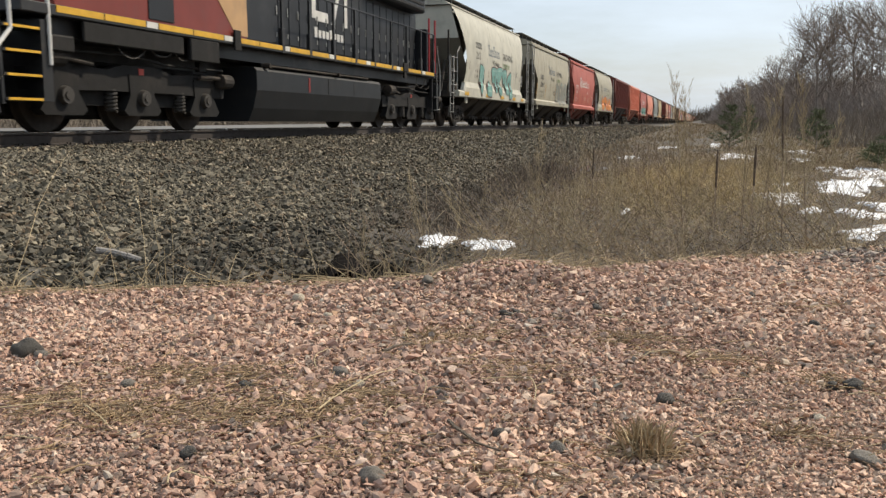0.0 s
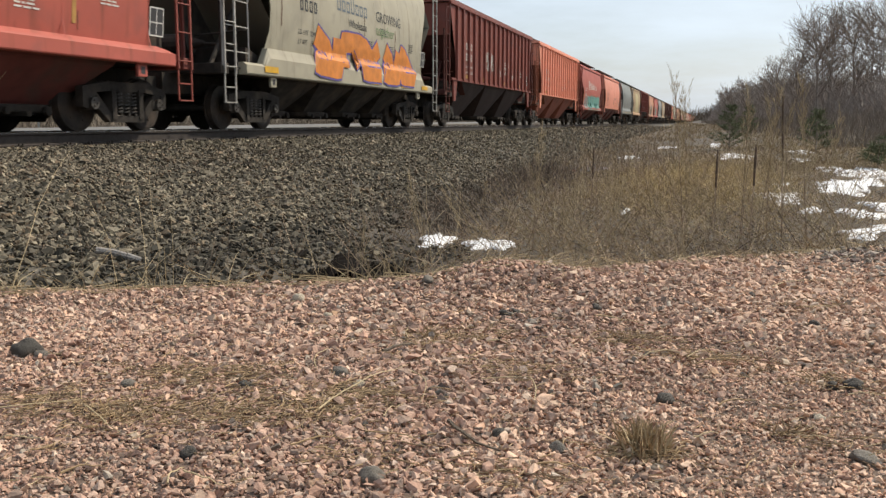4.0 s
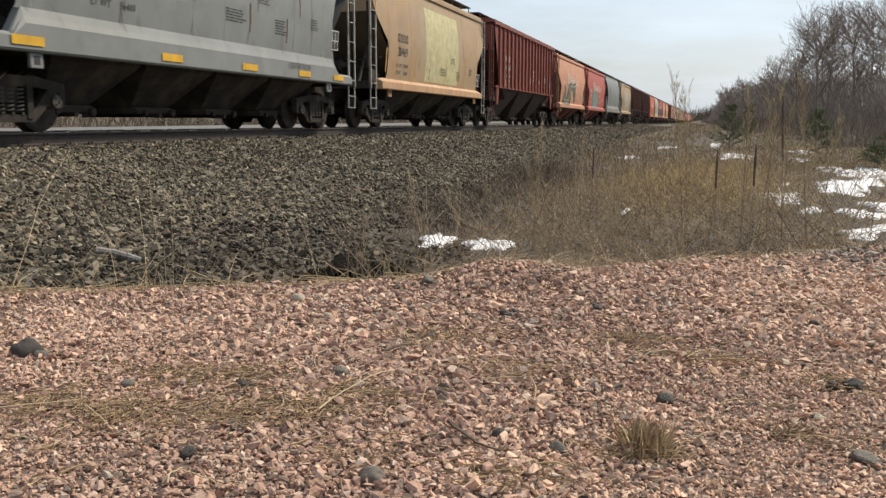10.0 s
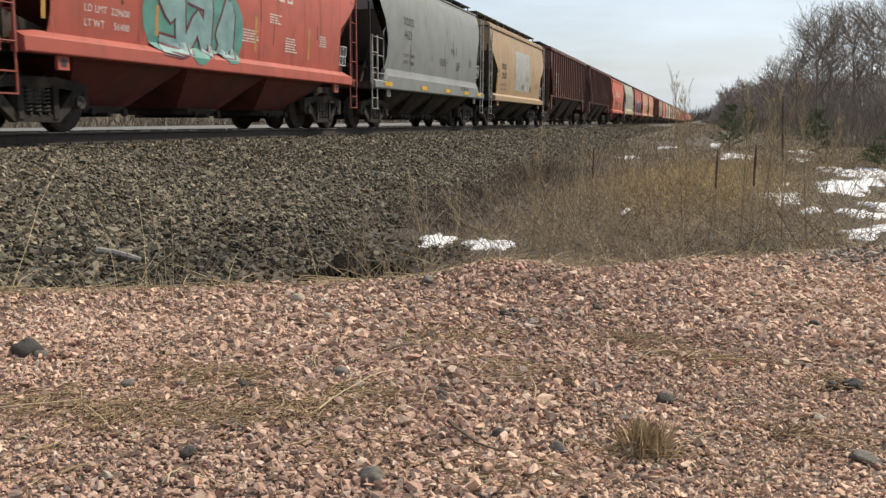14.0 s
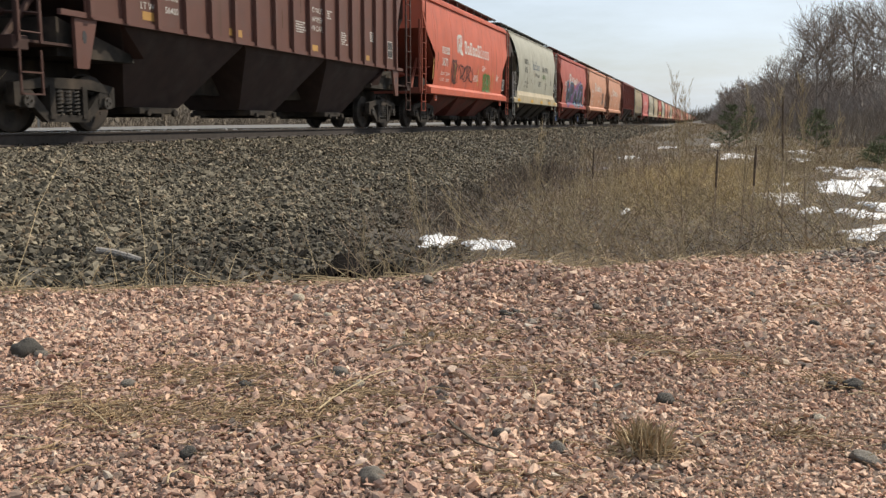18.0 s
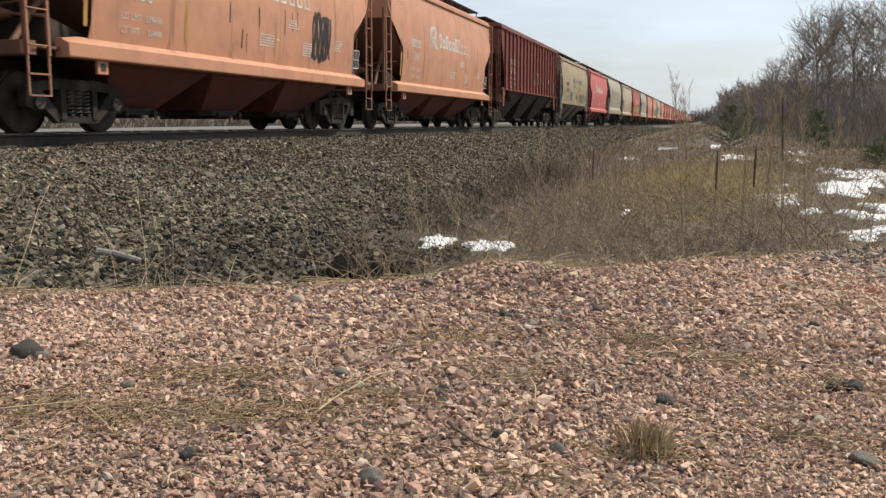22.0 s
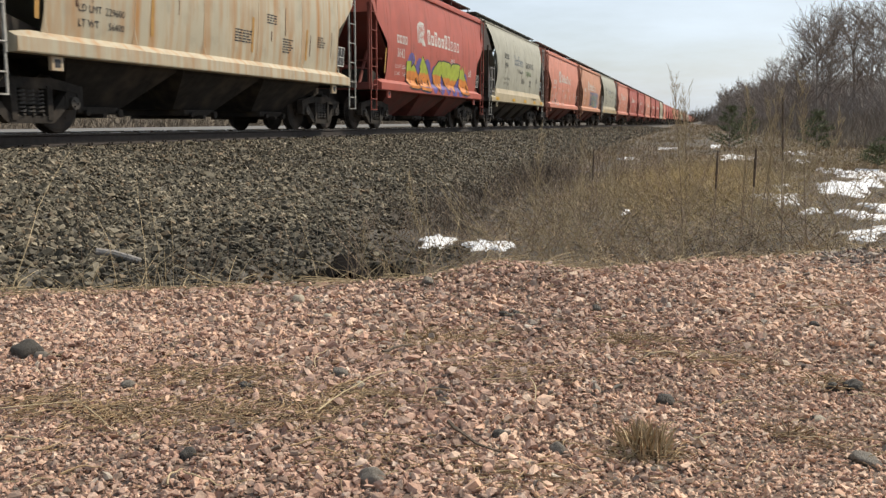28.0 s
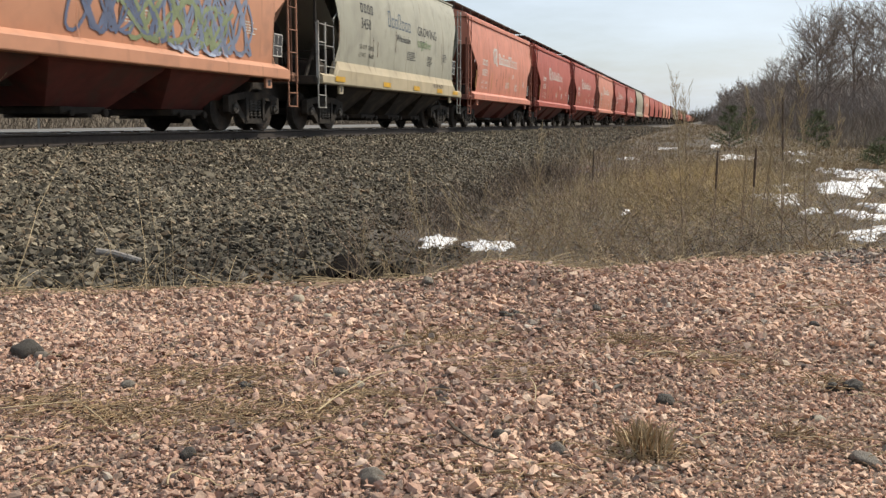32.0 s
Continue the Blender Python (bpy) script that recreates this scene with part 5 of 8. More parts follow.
# ------------------------------------------------------------ the locomotive
P_LRED = paint("loco_red", (0.22, 0.04, 0.03), 0.05, 0.2, 0.45)
P_LTAN = paint("loco_tan", (0.55, 0.33, 0.16), 0.05, 0.15, 0.45)
P_LBLACK = material("loco_black", (0.014, 0.016, 0.02), rough=0.5, grain=2.0, amount=0.3, bump=0.1, dirt=0.25, dirt_colour=(0.026, 0.026, 0.028), spec=0.35)
P_LGREY = material("loco_dusty", (0.01, 0.009, 0.0085), rough=0.75, grain=9.0, amount=0.4, bump=0.3, dirt=0.3, dirt_colour=(0.022, 0.018, 0.015), spec=0.3)
P_TANK = material("loco_tank", (0.015, 0.017, 0.02), rough=0.5, grain=1.5, amount=0.3, bump=0.1, dirt=0.25, dirt_colour=(0.024, 0.023, 0.023), spec=0.35)
UPPER = {"frame", "air_box", "sill_stripe", "cab", "cab_window", "cab_door", "air_intake_panel", "tan_band", "long_hood", "hood_door", "door_latch", "radiator_louvre", "logo", "web_line", "stanchion", "handrail", "front_handrail", "rear_post", "bracket_box"}


def locomotive(passing):
    loco = tagged(new("locomotive"), "black, red and tan diesel freight locomotive with yellow sill stripes", "locomotive")
    loco.location = (TRACK_X, SPEED * passing + LAG, 0)
    CARS.append((loco, passing))

    def make(name, fn, mat, label="", parent=None, smooth=False):
        bm = bmesh.new()
        fn(bm)
        if name in UPPER:
            bmesh.ops.translate(bm, verts=bm.verts[:], vec=(0, 0, 0.215))
        return part(name, bm, mat, parent or loco, label, smooth)
    make("frame", lambda bm: (box(bm, -1.52, 1.52, -9.9, 9.5, 1.46, 1.62, 0.015), box(bm, -1.3, 1.3, -9.2, 9.2, 1.2, 1.46), box(bm, -0.6, 0.6, -10.2, 10.2, 0.9, 1.46)), M_BLACK)
    for sx in (1, -1):
        make("air_box", lambda bm: (box(bm, sx * 1.5 - 0.06, sx * 1.5 + 0.0, -8.6, -5.9, 1.14, 1.46, 0.02), box(bm, sx * 1.5 - 0.08, sx * 1.5 + 0.01, -5.7, -4.7, 1.05, 1.46, 0.02), box(bm, sx * 1.4 - 0.1, sx * 1.4 + 0.1, -9.4, -8.8, 0.95, 1.2, 0.03)), P_LGREY)
    # stripes: yellow lengths with white ones between, on the edge of the deck
    y, k = -9.2, 0
    while y < 9.0:
        w = 0.32 if k % 3 == 2 else 1.05
        s = make("sill_stripe", lambda bm: box(bm, 1.521, 1.528, y, y + w, 1.512, 1.612), M_WHITE if k % 3 == 2 else M_YELLOW, "white stripe" if k % 3 == 2 else "yellow stripe")
        y += w + 0.03
        k += 1
    # nose and cab, full width, with the diagonal colour bands along the side
    def cab(bm):
        prism(bm, [(-9.2, 1.62), (-3.6, 1.62), (-3.6, 4.55), (-3.9, 4.68), (-7.4, 4.68), (-7.8, 4.5), (-7.95, 3.55), (-9.1, 3.2), (-9.35, 2.6)], -1.5, 1.5)
    make("cab", cab, P_LRED, "red cab and nose")
    make("cab_window", lambda bm: (box(bm, 1.501, 1.512, -7.5, -6.7, 3.5, 4.2, 0.02), box(bm, 1.501, 1.512, -6.4, -5.6, 3.5, 4.2, 0.02)), M_INK, "dark side window")
    make("cab_door", lambda bm: box(bm, 1.501, 1.515, -6.95, -6.2, 1.66, 2.25, 0.01), P_LBLACK)
    make("air_intake_panel", lambda bm: box(bm, -1.48, 1.48, -3.6, -2.4, 1.62, 4.4, 0.02), P_LBLACK)
    for a, mat, nm, z1 in ((-5.45, P_LTAN, "tan_band", 4.4),):
        w = 1.5
        sl = 1.05
        o = [(a + 1.4, 1.66), (min(-3.58, a + 1.4 + w + 0.2), 1.66), (min(-3.58, a + w + 1.4 - sl * 1.0), 2.6), (a + w + 1.4 - sl * 2.8, z1), (a + 1.4 - sl * 2.8, z1)]
        make(nm, lambda bm: prism(bm, o, 1.501, 1.506 + (0.003 if nm == "tan_band" else 0)), mat)
    # long hood with its doors
    make("long_hood", lambda bm: (box(bm, -0.92, 0.92, -2.4, 9.2, 1.62, 4.35, 0.04), box(bm, -1.35, 1.35, 4.6, 8.9, 3.55, 4.6, 0.05)), P_LBLACK, "black engine hood")
    y = -2.2
    while y < 8.6:
        make("hood_door", lambda bm: box(bm, 0.921, 0.945, y, y + 0.52, 1.75, 3.45, 0.012), P_LBLACK)
        make("door_latch", lambda bm: (box(bm, 0.945, 0.965, y + 0.42, y + 0.47, 2.4, 2.6), box(bm, 0.945, 0.96, y + 0.42, y + 0.47, 1.9, 2.0)), M_GALV)
        y += 0.56
    for z in (3.62, 3.78, 3.94, 4.1, 4.26, 4.42):
        make("radiator_louvre", lambda bm: box(bm, 1.351, 1.38, 4.8, 8.7, z, z + 0.07), P_LGREY)
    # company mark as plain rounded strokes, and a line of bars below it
    def mark(bm):
        box(bm, 0.946, 0.952, 0.75, 0.98, 2.55, 3.75, 0.002)
        box(bm, 0.946, 0.952, 0.98, 1.75, 2.5, 2.75, 0.002)
        box(bm, 0.946, 0.952, 0.98, 1.75, 3.5, 3.75, 0.002)
        prism(bm, [(1.95, 2.5), (2.15, 2.5), (2.75, 3.75), (2.55, 3.75)], 0.946, 0.952)
        box(bm, 0.946, 0.952, 2.85, 3.05, 2.5, 3.75, 0.002)
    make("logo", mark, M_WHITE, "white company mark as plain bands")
    tagged(make("web_line", lambda bm: [box(bm, 0.946, 0.949, 0.9 + 0.24 * k, 0.9 + 0.24 * k + 0.17, 2.08, 2.08 + (0.2 if k % 4 else 0.26)) for k in range(8)], M_WHITE, "line of white bars"), kind="stuff")
    # handrail with its posts
    for k in range(9):
        yy = -2.0 + k * 1.42
        for sx in (1, -1):
            make("stanchion", lambda bm: (box(bm, sx * 1.49 - 0.025, sx * 1.49 + 0.025, yy - 0.035, yy + 0.035, 1.55, 2.9), box(bm, sx * 1.49 - 0.05, sx * 1.49 + 0.042, yy - 0.075, yy + 0.075, 1.45, 2.0, 0.01)), M_BLACK)
    for sx in (1, -1):
        make("handrail", lambda bm: tube(bm, (sx * 1.49, -2.2, 2.9), (sx * 1.49, 9.5, 2.9), 0.022, 8), P_LBLACK)
        make("front_handrail", lambda bm: (tube(bm, (sx * 1.5, -9.35, 0.75), (sx * 1.5, -9.35, 2.9), 0.03, 8), tube(bm, (sx * 1.5, -10.1, 1.2), (sx * 1.5, -10.1, 2.9), 0.03, 8), tube(bm, (sx * 1.5, -10.1, 1.2), (sx * 1.5, -10.35, 0.95), 0.03, 8)), M_WHITE, "white grab rail")
        make("step_well", lambda bm: (box(bm, sx * 1.1 - 0.35, sx * 1.1 + 0.38, -10.3, -10.25, 0.4, 1.6), box(bm, sx * 1.1 - 0.35, sx * 1.1 + 0.38, -9.5, -9.3, 0.45, 1.6)), M_BLACK)
        for k in range(4):
            make("step_tread", lambda bm: box(bm, sx * 1.3 - 0.2, sx * 1.3 + 0.2, -10.25, -9.5, 0.45 + 0.33 * k, 0.49 + 0.33 * k), M_BLACK)
            make("step_edge", lambda bm: box(bm, sx * 1.3 + sx * 0.2 - 0.003, sx * 1.3 + sx * 0.2 + 0.006, -10.2, -9.55, 0.452 + 0.33 * k, 0.488 + 0.33 * k), M_YELLOW, "yellow step edge")
    for yy in (8.95, 9.62):
        for sx in (1, -1):
            make("rear_post", lambda bm: tube(bm, (sx * 1.46, yy, 1.6), (sx * 1.46, yy, 3.4), 0.035, 8), paint("loco_bright_red", (0.45, 0.035, 0.04), 0.02, 0.1, 0.5), "red upright grab post")
    make("rear_box", lambda bm: box(bm, -1.3, 1.3, 9.2, 9.6, 1.5, 3.3, 0.02), P_LBLACK)
    for sx in (1, -1):
        make("rear_grab_rail", lambda bm: (tube(bm, (sx * 1.5, 9.75, 2.75), (sx * 1.5, 10.12, 1.9), 0.018, 8), tube(bm, (sx * 1.5, 10.12, 1.9), (sx * 1.5, 10.12, 1.05), 0.018, 8), tube(bm, (sx * 1.5, 9.75, 0.6), (sx * 1.5, 10.1, 0.6), 0.014, 8), tube(bm, (sx * 1.5, 9.75, 0.6), (sx * 1.5, 9.75, 2.2), 0.014, 8)), M_LADDER, "white bent grab rail")
        make("rear_step", lambda bm: (box(bm, sx * 1.2 - 0.3, sx * 1.2 + 0.25, 9.55, 10.1, 0.55, 0.6), box(bm, sx * 1.2 - 0.3, sx * 1.2 + 0.2, 9.5, 9.56, 0.5, 1.65), box(bm, sx * 1.2 - 0.3, sx * 1.2 + 0.25, 9.55, 10.1, 1.0, 1.05)), M_BLACK)
    make("bracket_box", lambda bm: (box(bm, 1.53, 1.57, 6.05, 6.5, 1.5, 1.75, 0.01), box(bm, 1.5, 1.55, 6.15, 6.35, 1.3, 1.5, 0.01), box(bm, 1.53, 1.57, -4.2, -3.95, 1.35, 1.75, 0.01)), P_LGREY)

    def hanging_chain(y0, y1, z, sag):
        def links(bm):
            n = 26
            for k in range(n):
                t = (k + 0.5) / n
                yy, zz = y0 + (y1 - y0) * t, z - sag * 4 * t * (1 - t)
                slope = math.atan2(-sag * 4 * (1 - 2 * t), y1 - y0)
                c, s = math.cos(slope) * 0.026, math.sin(slope) * 0.026
                if k % 2:
                    box(bm, 1.395, 1.405, yy - 0.026, yy + 0.026, zz - 0.012, zz + 0.012)
                else:
                    tube(bm, (1.4, yy - c, zz - s), (1.4, yy + c, zz + s), 0.011, 5)
        tagged(make("safety_chain", links, M_SPRING, "slack steel safety chain"), kind="stuff")
    for base in (-6.8, 7.8):
        hanging_chain(base - 0.95, base - 0.05, 1.42, 0.22)
        hanging_chain(base - 0.05, base + 0.75, 1.42, 0.14)
        hanging_chain(base + 0.75, base + 1.3, 1.36, 0.1)
        make("hanger_cable", lambda bm: (tube(bm, (1.4, base - 0.05, 1.42), (1.42, base - 0.05, 1.7), 0.008, 5), tube(bm, (1.4, base + 0.75, 1.42), (1.42, base + 0.9, 1.7), 0.008, 5)), M_SPRING)
        make("air_pipe", lambda bm: (tube(bm, (1.25, base - 2.6, 1.22), (1.25, base - 0.4, 1.26), 0.025, 6), tube(bm, (1.25, base - 0.4, 1.26), (1.25, base + 0.6, 1.16), 0.025, 6), tube(bm, (1.25, base + 0.6, 1.16), (1.25, base + 2.6, 1.16), 0.025, 6), box(bm, 1.2, 1.3, base + 1.7, base + 1.95, 1.1, 1.3)), P_LGREY)
        make("placard", lambda bm: box(bm, 1.202, 1.208, base - 0.07, base + 0.07, 0.93, 1.06), paint("placard_red", (0.5, 0.06, 0.04), 0, 0.1, 0.5), "small red placard")
    make("pilot", lambda bm: (box(bm, -1.45, 1.45, -10.4, -10.28, 0.25, 1.4, 0.03), box(bm, -1.45, 1.45, 10.0, 10.1, 0.5, 1.5, 0.02)), M_BLACK)
    # fuel tank
    prof = [(-1.2, 0.17), (1.2, 0.17), (1.33, 0.45), (1.43, 0.83), (1.43, 1.24), (1.36, 1.31), (-1.36, 1.31), (-1.43, 1.24), (-1.43, 0.83), (-1.33, 0.45)]

    def tank(bm):
        rows = [[bm.verts.new((x, yy, z)) for x, z in prof] for yy in (-3.1, 0.6, 4.35)]
        for a, b in zip(rows, rows[1:]):
            for k in range(len(prof)):
                j = (k + 1) % len(prof)
                bm.faces.new((a[k], a[j], b[j], b[k]))
        bm.faces.new(rows[0])
        bm.faces.new(rows[-1])
    make("fuel_tank", tank, P_TANK, "dull black fuel tank")
    make("tank_seam", lambda bm: (box(bm, 1.43, 1.437, 0.6, 0.62, 0.85, 1.22), box(bm, 1.43, 1.434, 2.3, 2.31, 0.85, 1.22)), P_LGREY)
    make("sight_glass", lambda bm: box(bm, 1.431, 1.44, -0.55, -0.47, 0.86, 1.2), paint("sight_red", (0.25, 0.03, 0.025), 0, 0.1, 0.4), "red fuel gauge strip")
    make("fuel_filler", lambda bm: (disc_x(bm, 1.3, 1.5, -2.6, 1.36, 0.06, sides=10), disc_x(bm, 1.3, 1.5, 1.2, 1.36, 0.05, sides=10), tube(bm, (1.4, -2.4, 1.36), (1.4, 3.4, 1.36), 0.03, 6)), M_STEEL)
    for ty in (-6.8, 7.8):
        def bogie(bm):
            for s in (1, -1):
                x0, x1 = (1.02, 1.2) if s > 0 else (-1.2, -1.02)
                prism(bm, [(-2.7, 0.62), (-2.75, 0.95), (-2.3, 1.05), (-0.9, 1.0), (-0.5, 1.1), (0.5, 1.1), (0.9, 1.0), (2.3, 1.05), (2.75, 0.95), (2.7, 0.62), (1.0, 0.66), (-1.0, 0.66)], x0, x1)
            box(bm, -1.0, 1.0, -0.4, 0.4, 0.6, 1.1)
            box(bm, -1.0, 1.0, -2.5, -2.3, 0.7, 1.0)
            box(bm, -0.62, 0.62, -2.6, 2.6, 0.2, 1.2, 0.05)
            for a in (-1.0, 1.0):
                for s in (1, -1):
                    prism(bm, [(a - 0.5, 0.68), (a + 0.5, 0.68), (a + 0.4, 0.42), (a - 0.4, 0.42)], min(s * 0.95, s * 1.05), max(s * 0.95, s * 1.05))
        b = make("bogie", bogie, P_LGREY, "three-axle cast bogie with dusty grey frame")
        b.location = (0, ty, 0)
        for a in (-1.97, 0.0, 1.97):
            def wheels(bm):
                tube(bm, (-1.0, 0, 0), (1.0, 0, 0), 0.1, 12)
                for s in (1, -1):
                    disc_x(bm, s * 0.675, s * 0.705, 0, 0, 0.56, sides=32)
                    disc_x(bm, s * 0.705, s * 0.83, 0, 0, 0.533, sides=32)
            w = part("wheelset", mesh_of("loco_wheelset", wheels), M_WHEEL, b)
            w.matrix_parent_inverse = Matrix.Translation((0, a, 0.533))
            WHEELSETS.append(w)
            for s in (1, -1):
                jb = part("journal_box", mesh_of(("journal_box", s), lambda bm: (prism(bm, [(-0.36, 0.95), (0.36, 0.95), (0.34, 0.6), (0.52, 0.34), (0.42, 0.26), (-0.42, 0.26), (-0.52, 0.34), (-0.34, 0.6)], min(s * 1.03, s * 1.22), max(s * 1.03, s * 1.22)),)), P_LGREY, b)
                jb.location = (0, a, 0)
                cp = part("bearing_cap", mesh_of(("loco_cap", s), lambda bm: (disc_x(bm, s * 1.2, s * 1.30, 0, 0.56, 0.15, 0.13, sides=18), disc_x(bm, s * 1.29, s * 1.32, 0, 0.56, 0.07, sides=8))), M_CAP, b)
                cp.location = (0, a, 0)
        for a in (-1.0, 1.0):
            for dy in (0.16,):
                sp = part("coil_spring", mesh_of("loco_spring", lambda bm: coil(bm, 1.12, 0.32, 0.36, 0.09, 0.022, 6)), M_SPRING, b)
                sp.location = (0, a + dy * 1.6, 0)
        bc = make("brake_cylinder", lambda bm: (tube(bm, (1.3, -2.55, 1.12), (1.3, -2.1, 1.12), 0.15, 12), tube(bm, (1.3, -2.1, 1.12), (1.3, -1.4, 1.05), 0.035, 8), tube(bm, (1.3, 1.7, 1.0), (1.3, 2.5, 1.0), 0.04, 8), tube(bm, (1.3, 2.4, 0.95), (1.3, 2.75, 0.95), 0.14, 12)), M_STEEL, "", b)
    for sy in (1, -1):
        c = part("coupler", mesh_of("coupler", build_coupler), M_STEEL, loco)
        c.location, c.rotation_euler = (0, sy * 10.35, 0), (0, 0, 0 if sy > 0 else math.pi)


def coil(bm, x, z0, height, r, thick, turns):
    """A spring wound from one round bar."""
    last = None
    n = turns * 12
    for k in range(n + 1):
        a = k * math.tau / 12
        cur = [bm.verts.new((x + (r + thick * math.cos(b)) * math.cos(a), (r + thick * math.cos(b)) * math.sin(a), z0 + height * k / n + thick * math.sin(b))) for b in (0.8, 2.4, 3.9, 5.5)]
        if last:
            for j in range(4):
                bm.faces.new((last[j], last[(j + 1) % 4], cur[(j + 1) % 4], cur[j]))
        last = cur


locomotive(22.47 / SPEED)
# ------------------------------------------------------------ woods, brush and weeds


def tubes_mesh(name, segs, sides=3):
    """Tapered twigs: rows of x, y, z, r at both ends, all with the same number of sides."""
    s = np.asarray(segs, float)
    p, r0, q, r1 = s[:, 0:3], s[:, 3], s[:, 4:7], s[:, 7]
    d = q - p
    d /= np.linalg.norm(d, axis=1, keepdims=True) + 1e-9
    ref = np.where(np.abs(d[:, 2:3]) < 0.9, np.array([[0, 0, 1.0]]), np.array([[1.0, 0, 0]]))
    a = np.cross(d, ref)
    a /= np.linalg.norm(a, axis=1, keepdims=True) + 1e-9
    b = np.cross(d, a)
    rings = []
    for c, r in ((p, r0), (q, r1)):
        for k in range(sides):
            t = k * math.tau / sides
            rings.append(c + (a * math.cos(t) + b * math.sin(t)) * r[:, None])
    v = np.stack(rings, 1)
    n = len(s)
    base = (np.arange(n) * 2 * sides)[:, None]
    f = []
    for k in range(sides):
        j = (k + 1) % sides
        f.append(np.concatenate([base + k, base + j, base + sides + j, base + sides + k], 1))
    return raw_mesh(name, v.reshape(-1, 3), np.stack(f, 1).reshape(-1, 4))


def branch(out, rng, p, d, length, r, depth, spread_angle=0.55, rise=0.1, split=(3, 4)):
    n = 3
    q = Vector(p)
    d = Vector(d)
    for k in range(n):
        d = (d + Vector((rng.uniform(-1, 1), rng.uniform(-1, 1), rng.uniform(-0.5, 1))) * 0.12 + Vector((0, 0, rise * 0.4))).normalized()
        e = q + d * (length / n)
        out.append((*q, r * (1 - 0.3 * k / n), *e, r * (1 - 0.3 * (k + 1) / n)))
        q = e
        if depth > 0 and k >= (0 if depth < 3 else 1):
            for _ in range(rng.randint(*split) - 1 if k < n - 1 else rng.randint(*split)):
                a = Vector((rng.gauss(0, 1), rng.gauss(0, 1), rng.gauss(0.2, 0.6))).normalized()
                nd = (d + a * spread_angle * rng.uniform(0.7, 1.4) + Vector((0, 0, rise))).normalized()
                branch(out, rng, q, nd, length * rng.uniform(0.55, 0.78), max(0.0045, r * 0.5), depth - 1, spread_angle, rise, split)


def tree_mesh(seed, height, depth=2):
    rng = random.Random(seed)
    out = []
    q, d, r = Vector((0, 0, -0.3)), Vector((0, 0, 1)), height * 0.013
    n = 7
    for k in range(n):
        d = (d + Vector((rng.uniform(-1, 1), rng.uniform(-1, 1), 0)) * 0.06).normalized()
        e = q + d * (height * 0.72 / n)
        out.append((*q, r * (1 - 0.1 * k), *e, r * (1 - 0.1 * (k + 1))))
        q = e
        if k >= 2:
            for _ in range(3 if k < n - 1 else 5):
                a = rng.uniform(0, math.tau)
                up = 0.5 + 0.12 * k
                branch(out, rng, q, Vector((math.cos(a), math.sin(a), up)).normalized(), height * rng.uniform(0.16, 0.25), r * 0.36, depth, 0.85, 0.05, (2, 4))
    return np.array(out)


def wood_edge(y):
    """Where the woods begin beside the line: they close in with the distance."""
    return np.interp(y, [0, 150, 260, 400, 650, 1200], [11.0, 11.0, 8.5, 4.0, -1.0, -4.0])


